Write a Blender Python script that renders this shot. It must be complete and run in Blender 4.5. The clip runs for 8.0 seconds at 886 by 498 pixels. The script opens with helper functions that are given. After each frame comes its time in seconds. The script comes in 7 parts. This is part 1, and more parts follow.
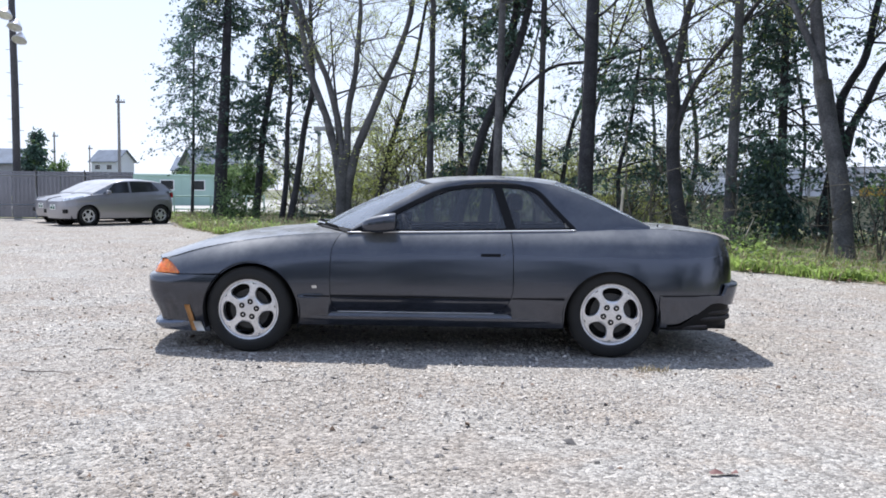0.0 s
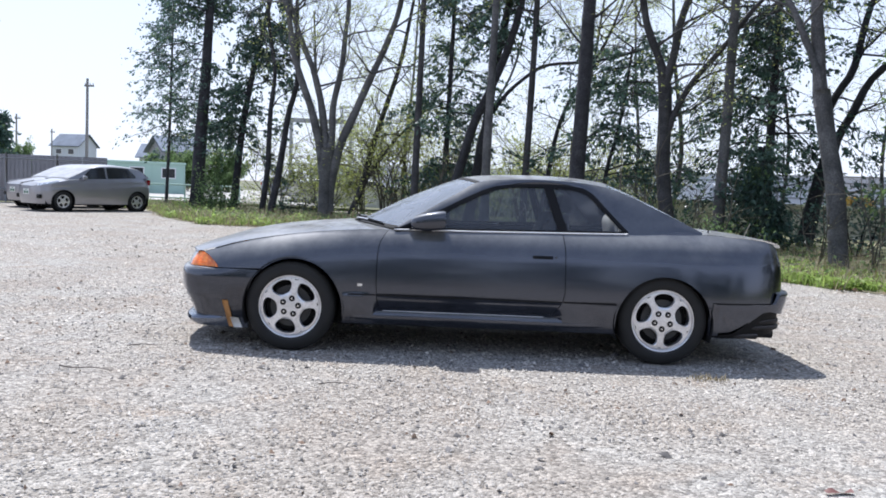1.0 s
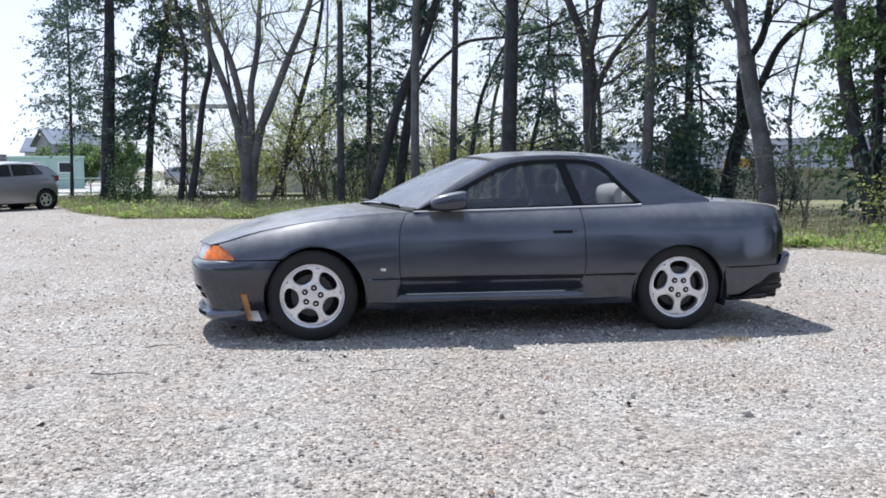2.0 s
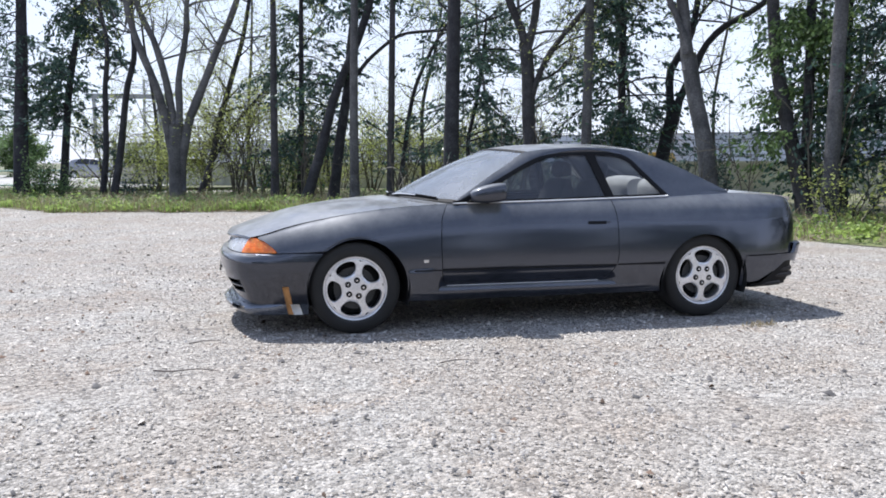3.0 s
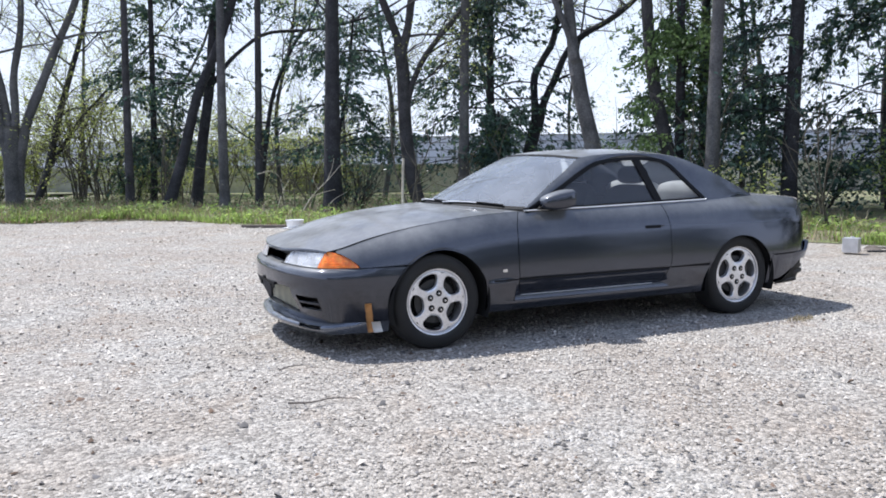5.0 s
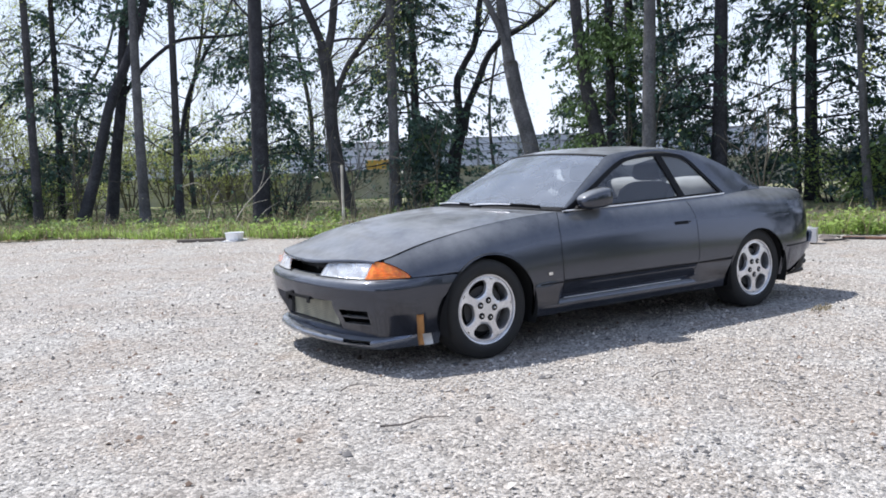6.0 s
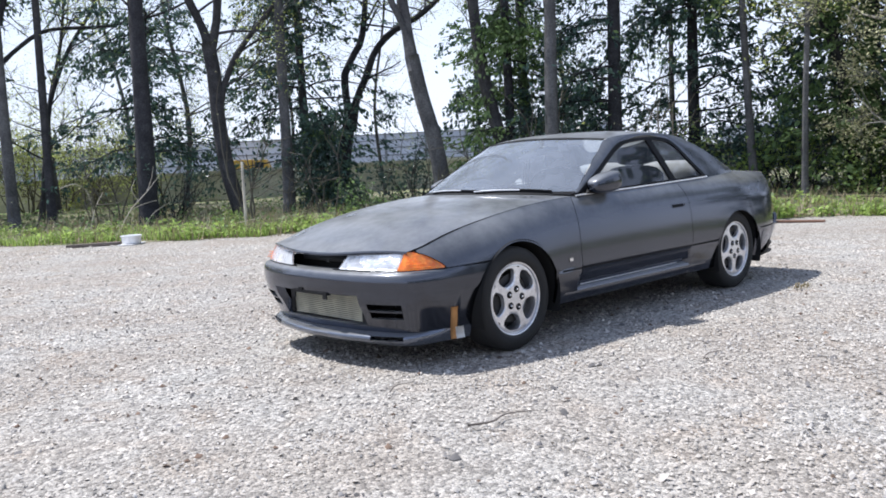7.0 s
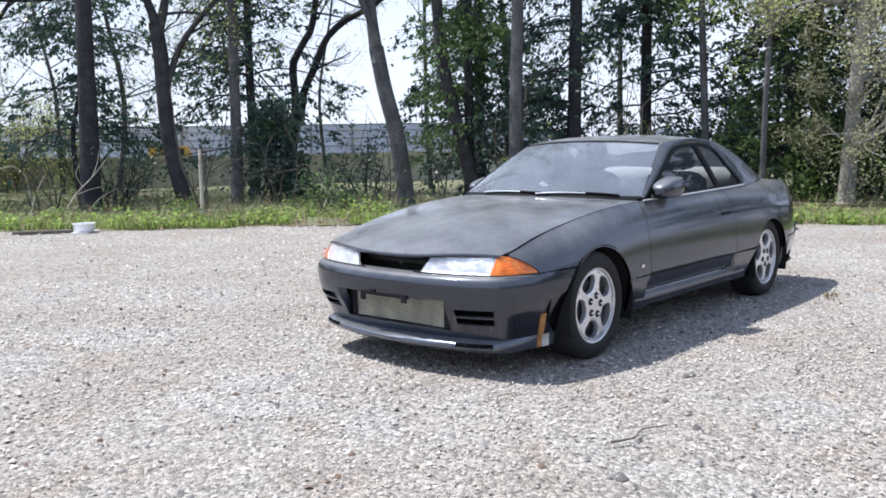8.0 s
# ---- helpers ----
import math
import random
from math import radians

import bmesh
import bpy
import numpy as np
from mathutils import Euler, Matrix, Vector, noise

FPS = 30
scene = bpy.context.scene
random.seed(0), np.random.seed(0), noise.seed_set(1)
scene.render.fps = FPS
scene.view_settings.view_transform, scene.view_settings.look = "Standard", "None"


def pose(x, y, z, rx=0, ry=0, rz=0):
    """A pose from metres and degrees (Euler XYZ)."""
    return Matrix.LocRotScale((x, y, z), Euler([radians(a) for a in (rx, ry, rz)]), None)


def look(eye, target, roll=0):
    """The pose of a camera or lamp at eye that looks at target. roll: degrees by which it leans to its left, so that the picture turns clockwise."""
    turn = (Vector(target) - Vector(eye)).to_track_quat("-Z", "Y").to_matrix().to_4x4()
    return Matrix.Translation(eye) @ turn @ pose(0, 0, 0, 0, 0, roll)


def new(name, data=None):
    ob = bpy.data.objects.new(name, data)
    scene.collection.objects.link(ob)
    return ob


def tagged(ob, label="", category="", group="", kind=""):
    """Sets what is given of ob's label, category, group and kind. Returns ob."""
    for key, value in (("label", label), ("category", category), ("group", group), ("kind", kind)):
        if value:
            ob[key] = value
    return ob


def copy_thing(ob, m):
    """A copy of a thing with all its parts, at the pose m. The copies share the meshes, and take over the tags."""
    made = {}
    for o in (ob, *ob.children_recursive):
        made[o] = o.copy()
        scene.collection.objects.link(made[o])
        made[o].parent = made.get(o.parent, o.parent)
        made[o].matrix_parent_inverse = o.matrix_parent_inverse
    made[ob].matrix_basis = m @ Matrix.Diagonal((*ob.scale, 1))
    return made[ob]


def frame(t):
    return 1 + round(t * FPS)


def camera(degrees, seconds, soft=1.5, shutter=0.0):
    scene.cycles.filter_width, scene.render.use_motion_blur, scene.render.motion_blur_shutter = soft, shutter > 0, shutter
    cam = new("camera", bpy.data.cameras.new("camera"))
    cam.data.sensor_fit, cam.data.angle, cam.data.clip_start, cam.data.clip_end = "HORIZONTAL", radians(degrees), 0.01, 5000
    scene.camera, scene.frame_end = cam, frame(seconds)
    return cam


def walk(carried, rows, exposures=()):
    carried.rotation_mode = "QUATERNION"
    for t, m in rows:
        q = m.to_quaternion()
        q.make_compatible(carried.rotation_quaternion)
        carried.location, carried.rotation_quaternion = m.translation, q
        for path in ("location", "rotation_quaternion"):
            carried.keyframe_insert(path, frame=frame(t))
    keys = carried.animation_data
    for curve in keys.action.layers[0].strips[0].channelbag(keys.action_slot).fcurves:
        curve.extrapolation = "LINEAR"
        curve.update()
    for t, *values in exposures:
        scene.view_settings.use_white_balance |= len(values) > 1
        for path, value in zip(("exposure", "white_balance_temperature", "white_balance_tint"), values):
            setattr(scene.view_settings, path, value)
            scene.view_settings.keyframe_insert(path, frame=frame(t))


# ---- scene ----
cam = camera(54.7, 8.0, soft=1.75)
PATH = [
    (0, (0.35, -6.896, 1.18), (0.269, -4.902, 1.044), 0.5),
    (0.5, (0.061, -6.838, 1.158), (0.031, -4.842, 1.03), -0.0),
    (1, (-0.27, -6.739, 1.18), (-0.264, -4.744, 1.037), 2.3),
    (1.5, (-0.68, -6.737, 1.184), (-0.596, -4.746, 1.014), 0.3),
    (1.7, (-0.829, -6.713, 1.174), (-0.689, -4.726, 0.993), 0.1),
    (2.8, (-1.884, -6.576, 1.186), (-1.465, -4.631, 0.984), -1.4),
    (3, (-2.041, -6.549, 1.175), (-1.588, -4.612, 0.969), -0.3),
    (3.5, (-2.39, -6.407, 1.181), (-1.811, -4.506, 0.955), 0.4),
    (4, (-2.823, -6.256, 1.204), (-2.23, -4.358, 0.99), -2.2),
    (4.2, (-2.98, -6.179, 1.206), (-2.286, -4.316, 0.989), 0.4),
    (5.3, (-3.946, -5.585, 1.233), (-3.012, -3.828, 1.031), -0.8),
    (5.5, (-4.088, -5.461, 1.225), (-3.108, -3.729, 1.027), -0.1),
    (6, (-4.406, -5.063, 1.225), (-3.32, -3.396, 1.026), -2.4),
    (6.5, (-4.764, -4.657, 1.213), (-3.576, -3.061, 1.019), -4.1),
    (7, (-5.039, -4.213, 1.178), (-3.691, -2.752, 0.962), -3.2),
    (7.5, (-5.308, -3.762, 1.209), (-3.894, -2.366, 0.985), -1.9),
    (8, (-5.567, -3.356, 1.239), (-4.075, -2.045, 1.002), -1.1),
]
walk(cam, [(t, look(eye, target, roll)) for t, eye, target, roll in PATH], [(0.0, 0.38, 6240, 11.5), (8.0, 0.42, 6240, 11.5)])

# ---- light ----
SUN_ELEVATION, SUN_AZIMUTH = radians(62.0), radians(-29.0)      # high spring sun behind the car, azimuth from +y to +x
world = bpy.data.worlds.new("world")
scene.world = world
world.use_nodes = True
sky = world.node_tree.nodes.new("ShaderNodeTexSky")
sky.sky_type = "NISHITA"
sky.sun_disc = False
sky.sun_elevation, sky.sun_rotation = SUN_ELEVATION, SUN_AZIMUTH
sky.air_density, sky.dust_density, sky.ozone_density = 1.0, 0.5, 2.5
background = world.node_tree.nodes["Background"]
haze = world.node_tree.nodes.new("ShaderNodeMix")               # bright white haze towards the horizon, clear overhead
haze.data_type = "RGBA"
haze.inputs["B"].default_value = (5.05, 5.45, 6.45, 1)
sky_way = world.node_tree.nodes.new("ShaderNodeTexCoord")
sky_height = world.node_tree.nodes.new("ShaderNodeSeparateXYZ")
thick = world.node_tree.nodes.new("ShaderNodeMapRange")
thick.inputs["From Min"].default_value, thick.inputs["From Max"].default_value = 0.1, 0.6
thick.inputs["To Min"].default_value, thick.inputs["To Max"].default_value = 0.88, 0.24
world.node_tree.links.new(sky_way.outputs["Generated"], sky_height.inputs[0])
world.node_tree.links.new(sky_height.outputs["Z"], thick.inputs["Value"])
world.node_tree.links.new(thick.outputs["Result"], haze.inputs["Factor"])
world.node_tree.links.new(sky.outputs["Color"], haze.inputs["A"])
world.node_tree.links.new(haze.outputs["Result"], background.inputs["Color"])
background.inputs["Strength"].default_value = 0.15
sun = new("sun", bpy.data.lights.new("sun", "SUN"))
sun.data.energy, sun.data.angle, sun.data.color = 4.2, radians(0.55), (1.0, 0.972, 0.925)
sun_way = Vector((math.sin(SUN_AZIMUTH) * math.cos(SUN_ELEVATION), math.cos(SUN_AZIMUTH) * math.cos(SUN_ELEVATION), math.sin(SUN_ELEVATION)))
sun.matrix_world = look(sun_way * 60, (0, 0, 0))

# ---- mesh helpers ----
rng = np.random.default_rng(7)


def spline(points):
    """A smooth, overshoot-free curve through (x, y) pairs, as a function."""
    xs, ys = (np.array(c, float) for c in zip(*points))
    h, d = np.diff(xs), np.diff(ys) / np.diff(xs)
    m = np.zeros_like(ys)
    m[0], m[-1] = d[0], d[-1]
    for i in range(1, len(xs) - 1):
        if d[i - 1] * d[i] > 0:
            w1, w2 = 2 * h[i] + h[i - 1], h[i] + 2 * h[i - 1]
            m[i] = (w1 + w2) / (w1 / d[i - 1] + w2 / d[i])

    def at(x):
        x = np.clip(np.asarray(x, float), xs[0], xs[-1])
        i = np.clip(np.searchsorted(xs, x, side="right") - 1, 0, len(h) - 1)
        s = (x - xs[i]) / h[i]
        return ((1 + 2 * s) * (1 - s) ** 2 * ys[i] + s * (1 - s) ** 2 * h[i] * m[i]
                + s * s * (3 - 2 * s) * ys[i + 1] + s * s * (s - 1) * h[i] * m[i + 1])
    return at


def curve3(points, n):
    """n points on a smooth space curve through the given ones."""
    p = np.array(points, float)
    u = np.concatenate([[0], np.cumsum(np.linalg.norm(np.diff(p, axis=0), axis=1))])
    t = np.linspace(0, u[-1], n)
    return np.stack([spline(list(zip(u, p[:, k])))(t) for k in range(3)], axis=1)


def grid(points, flip=False, wrap=False):
    """Vertices and quads of an (n, m, 3) array of points."""
    n, m = points.shape[:2]
    faces = []
    for i in range(n - 1):
        for j in range(m if wrap else m - 1):
            k = (j + 1) % m
            q = (i * m + j, (i + 1) * m + j, (i + 1) * m + k, i * m + k)
            faces.append(q[::-1] if flip else q)
    return points.reshape(-1, 3), faces


def join(*pieces):
    verts, faces, base = [], [], 0
    for v, f in pieces:
        verts.append(np.asarray(v, float).reshape(-1, 3))
        faces += [tuple(i + base for i in q) for q in f]
        base += len(verts[-1])
    return np.concatenate(verts), faces


def moved(piece, m):
    v = np.asarray(piece[0], float)
    m = np.array(m)
    return v @ m[:3, :3].T + m[:3, 3], piece[1]


def mesh_of(name, piece, material, smooth=True):
    me = bpy.data.meshes.new(name)
    me.from_pydata(np.asarray(piece[0], float).tolist(), [], piece[1])
    me.update()
    if smooth:
        me.shade_smooth()
    if material:
        me.materials.append(material)
    return me


def part(name, piece, material, parent=None, label="", smooth=True, bevel=0.0, sharp=40):
    """One mesh object from (vertices, faces), under a thing or a part."""
    ob = new(name, mesh_of(name, piece, material, smooth))
    if smooth and sharp:
        ob.data.set_sharp_from_angle(angle=radians(sharp))
    if bevel:
        b = ob.modifiers.new("bevel", "BEVEL")
        b.width, b.segments, b.limit_method = bevel, 2, "ANGLE"
    ob.parent = parent
    return tagged(ob, label)


def empty(name, m=None):
    ob = new(name)
    ob.empty_display_size = 0.1
    if m is not None:
        ob.matrix_world = m
    return ob


def block(x0, x1, y0, y1, z0, z1):
    v = [(x, y, z) for x in (x0, x1) for y in (y0, y1) for z in (z0, z1)]
    return np.array(v, float), [(0, 1, 3, 2), (4, 6, 7, 5), (0, 4, 5, 1), (2, 3, 7, 6), (0, 2, 6, 4), (1, 5, 7, 3)]


def tube(points, radii, sides=8, cap=True):
    """A tapered tube along points."""
    p = np.asarray(points, float)
    n = len(p)
    r = np.broadcast_to(np.asarray(radii, float), n)
    d = np.gradient(p, axis=0)
    d /= np.linalg.norm(d, axis=1)[:, None] + 1e-9
    ref = np.array([0.0, 0, 1]) if abs(d[0, 2]) < 0.8 else np.array([1.0, 0, 0])
    a = np.cross(d, ref)
    a /= np.linalg.norm(a, axis=1)[:, None] + 1e-9
    b = np.cross(d, a)
    t = np.linspace(0, 2 * np.pi, sides, endpoint=False)
    ring = p[:, None] + r[:, None, None] * (np.cos(t)[None, :, None] * a[:, None] + np.sin(t)[None, :, None] * b[:, None])
    v, f = grid(ring, wrap=True)
    if cap:
        f += [tuple(range(sides))[::-1], tuple(range((n - 1) * sides, n * sides))]
    return v, f


def turned(profile, sides=32, axis="y"):
    """A body of revolution: (radius, height) pairs about an axis."""
    t = np.linspace(0, 2 * np.pi, sides, endpoint=False)
    rings = []
    for r, h in profile:
        c, s = r * np.cos(t), r * np.sin(t)
        rings.append(np.stack([c, np.full_like(t, h), s] if axis == "y" else [c, s, np.full_like(t, h)], axis=1))
    return grid(np.array(rings), wrap=True)


def both(piece):
    """The piece with its mirror image across the car's middle plane."""
    v, f = piece
    return join(piece, (np.asarray(v) * (1, -1, 1), [q[::-1] for q in f]))


def mirrored(piece):
    return np.asarray(piece[0]) * (1, -1, 1), [q[::-1] for q in piece[1]]


def rimmed(points, inward, depth, flip=False):
    """A panel from a grid of points with its edge folded inwards."""
    p = np.asarray(points, float)
    v, f = grid(p, flip)
    n, m = p.shape[:2]
    loop = [(0, j) for j in range(m)] + [(i, m - 1) for i in range(1, n)] + [(n - 1, j) for j in range(m - 2, -1, -1)] + [(i, 0) for i in range(n - 2, 0, -1)]
    ids = [i * m + j for i, j in loop]
    base = len(v)
    inner = np.array([p[i, j] for i, j in loop]) + np.asarray(inward, float) * depth
    k = len(ids)
    for a in range(k):
        b = (a + 1) % k
        q = (ids[a], ids[b], base + b, base + a)
        f.append(q if flip else q[::-1])
    return np.concatenate([v, inner]), f


def leaves(centres, size, flat=0.5, r=None, stretch=2.0):
    """Many small pointed leaves as one piece: (vertices, faces)."""
    r = r or rng
    n = len(centres)
    d = r.normal(size=(n, 3)) * (1, 1, flat)
    d /= np.linalg.norm(d, axis=1)[:, None] + 1e-9
    up = r.normal(size=(n, 3)) * 0.6 + (0, 0, 1)
    s = np.cross(d, up)
    s /= np.linalg.norm(s, axis=1)[:, None] + 1e-9
    fold = np.cross(s, d)
    L = (size * r.uniform(0.6, 1.4, n))[:, None]
    c = np.asarray(centres)
    v = np.stack([c - d * L * 0.5, c + s * L / stretch * 0.5 + fold * L * 0.08, c + d * L * 0.5, c - s * L / stretch * 0.5 + fold * L * 0.08], axis=1)
    idx = np.arange(n * 4).reshape(n, 4)
    return v.reshape(-1, 3), [tuple(q) for q in idx.tolist()]


# ---- materials ----
def material(name, colour, rough=0.6, metal=0.0, vary=0.0, scale=8.0, bump=0.0, bump_scale=60.0, coat=0.0, random_object=0.0,
             island=0.0, fine=0.0, fine_scale=120.0, second=None, spec=0.5, bump_distance=0.01):
    """A node material: base colour broken up at two scales, with relief."""
    m = bpy.data.materials.new(name)
    m.use_nodes = True
    t = m.node_tree
    n, link = t.nodes, t.links.new
    p = n["Principled BSDF"]
    p.inputs["Roughness"].default_value, p.inputs["Metallic"].default_value = rough, metal
    p.inputs["Coat Weight"].default_value, p.inputs["Specular IOR Level"].default_value = coat, spec
    p.inputs["Coat Roughness"].default_value = 0.08
    co = n.new("ShaderNodeTexCoord")
    colour_out = None
    rgb = n.new("ShaderNodeRGB")
    rgb.outputs[0].default_value = (*colour, 1)
    colour_out = rgb.outputs[0]

    def mixed(kind, a, b_value, factor):
        mix = n.new("ShaderNodeMix")
        mix.data_type, mix.blend_type = "RGBA", kind
        link(factor, mix.inputs["Factor"])
        link(a, mix.inputs["A"])
        mix.inputs["B"].default_value = (*b_value, 1)
        return mix.outputs["Result"]

    def noise_of(s, low=0.35, high=0.65, detail=4.0):
        z = n.new("ShaderNodeTexNoise")
        z.inputs["Scale"].default_value, z.inputs["Detail"].default_value = s, detail
        link(co.outputs["Object"], z.inputs["Vector"])
        r = n.new("ShaderNodeMapRange")
        r.inputs["From Min"].default_value, r.inputs["From Max"].default_value = low, high
        link(z.outputs["Fac"], r.inputs["Value"])
        return r.outputs["Result"], z.outputs["Fac"]
    if second:
        f, _ = noise_of(scale)
        colour_out = mixed("MIX", colour_out, second, f)
    for amount, s in ((vary, scale * 0.37), (fine, fine_scale)):
        if amount:
            f, _ = noise_of(s)
            hsv = n.new("ShaderNodeHueSaturation")
            r = n.new("ShaderNodeMapRange")
            r.inputs["To Min"].default_value, r.inputs["To Max"].default_value = 1 - amount, 1 + amount
            link(f, r.inputs["Value"])
            link(r.outputs["Result"], hsv.inputs["Value"])
            link(colour_out, hsv.inputs["Color"])
            colour_out = hsv.outputs["Color"]
    for amount, node, socket in ((random_object, "ShaderNodeObjectInfo", "Random"), (island, "ShaderNodeNewGeometry", "Random Per Island")):
        if amount:
            src = n.new(node)
            hsv = n.new("ShaderNodeHueSaturation")
            r = n.new("ShaderNodeMapRange")
            r.inputs["To Min"].default_value, r.inputs["To Max"].default_value = 1 - amount, 1 + amount
            link(src.outputs[socket], r.inputs["Value"])
            link(r.outputs["Result"], hsv.inputs["Value"])
            link(colour_out, hsv.inputs["Color"])
            colour_out = hsv.outputs["Color"]
    link(colour_out, p.inputs["Base Color"])
    if bump:
        _, z = noise_of(bump_scale, detail=6.0)
        b = n.new("ShaderNodeBump")
        b.inputs["Strength"].default_value, b.inputs["Distance"].default_value = bump, bump_distance
        link(z, b.inputs["Height"])
        link(b.outputs["Normal"], p.inputs["Normal"])
    return m


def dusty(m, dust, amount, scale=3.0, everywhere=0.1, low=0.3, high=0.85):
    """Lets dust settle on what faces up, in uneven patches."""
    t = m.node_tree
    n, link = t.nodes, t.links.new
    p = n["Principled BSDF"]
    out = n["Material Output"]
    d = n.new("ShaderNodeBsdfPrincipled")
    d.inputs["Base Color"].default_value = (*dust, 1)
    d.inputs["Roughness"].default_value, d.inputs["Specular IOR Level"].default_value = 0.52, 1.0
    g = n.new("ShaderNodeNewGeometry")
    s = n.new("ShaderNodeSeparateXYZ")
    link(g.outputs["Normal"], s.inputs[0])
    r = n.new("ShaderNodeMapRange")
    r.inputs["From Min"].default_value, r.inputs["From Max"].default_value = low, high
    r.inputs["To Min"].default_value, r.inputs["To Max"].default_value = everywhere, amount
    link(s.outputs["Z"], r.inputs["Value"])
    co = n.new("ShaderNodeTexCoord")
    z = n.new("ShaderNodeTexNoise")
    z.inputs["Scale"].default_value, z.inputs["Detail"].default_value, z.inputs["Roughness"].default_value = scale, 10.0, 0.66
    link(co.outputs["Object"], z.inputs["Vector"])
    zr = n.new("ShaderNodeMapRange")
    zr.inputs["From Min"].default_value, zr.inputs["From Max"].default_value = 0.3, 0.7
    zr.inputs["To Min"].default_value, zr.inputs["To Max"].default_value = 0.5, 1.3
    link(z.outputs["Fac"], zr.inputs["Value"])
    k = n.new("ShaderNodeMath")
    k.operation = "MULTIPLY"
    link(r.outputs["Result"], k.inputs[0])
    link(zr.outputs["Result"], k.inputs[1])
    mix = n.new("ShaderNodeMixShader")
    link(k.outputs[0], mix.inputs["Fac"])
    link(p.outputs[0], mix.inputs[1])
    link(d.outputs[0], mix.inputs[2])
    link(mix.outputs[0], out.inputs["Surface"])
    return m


def glass(name, tint, dust=0.0, film_colour=(0.45, 0.45, 0.43), rough=0.02, ior=1.45):
    """A clear pane: tinted see-through, gloss by Fresnel, a film for dust and painted reflections."""
    m = bpy.data.materials.new(name)
    m.use_nodes = True
    t = m.node_tree
    n, link = t.nodes, t.links.new
    n.remove(n["Principled BSDF"])
    out = n["Material Output"]
    a, g, f, mix = (n.new("ShaderNode" + k) for k in ("BsdfTransparent", "BsdfGlossy", "Fresnel", "MixShader"))
    a.inputs["Color"].default_value = (*tint, 1)
    g.inputs["Roughness"].default_value = rough
    f.inputs["IOR"].default_value = ior
    link(f.outputs[0], mix.inputs["Fac"])
    link(a.outputs[0], mix.inputs[1])
    link(g.outputs[0], mix.inputs[2])
    last = mix.outputs[0]
    if dust:
        d, z, r, mix2, co = (n.new("ShaderNode" + k) for k in ("BsdfPrincipled", "TexNoise", "MapRange", "MixShader", "TexCoord"))
        d.inputs["Base Color"].default_value = (*film_colour, 1)
        d.inputs["Roughness"].default_value, d.inputs["Specular IOR Level"].default_value = 0.6, 1.0
        z.inputs["Scale"].default_value, z.inputs["Detail"].default_value = 5.0, 8.0
        link(co.outputs["Object"], z.inputs["Vector"])
        r.inputs["From Min"].default_value, r.inputs["From Max"].default_value = 0.3, 0.7
        r.inputs["To Min"].default_value, r.inputs["To Max"].default_value = dust * 0.82, dust * 1.18
        link(z.outputs["Fac"], r.inputs["Value"])
        link(r.outputs["Result"], mix2.inputs["Fac"])
        link(last, mix2.inputs[1])
        link(d.outputs[0], mix2.inputs[2])
        last = mix2.outputs[0]
    link(last, out.inputs["Surface"])
    return m


def leafy(name, colour, island=0.5, through_light=0.35, rough=0.5):
    """Leaf: each one varied, some light passing through it."""
    m = material(name, colour, rough=rough, island=island, spec=0.4)
    t = m.node_tree
    n, link = t.nodes, t.links.new
    p, out = n["Principled BSDF"], n["Material Output"]
    tr = n.new("ShaderNodeBsdfTranslucent")
    source = p.inputs["Base Color"].links[0].from_socket
    link(source, tr.inputs["Color"])
    mix = n.new("ShaderNodeMixShader")
    mix.inputs["Fac"].default_value = through_light
    link(p.outputs[0], mix.inputs[1])
    link(tr.outputs[0], mix.inputs[2])
    link(mix.outputs[0], out.inputs["Surface"])
    return m


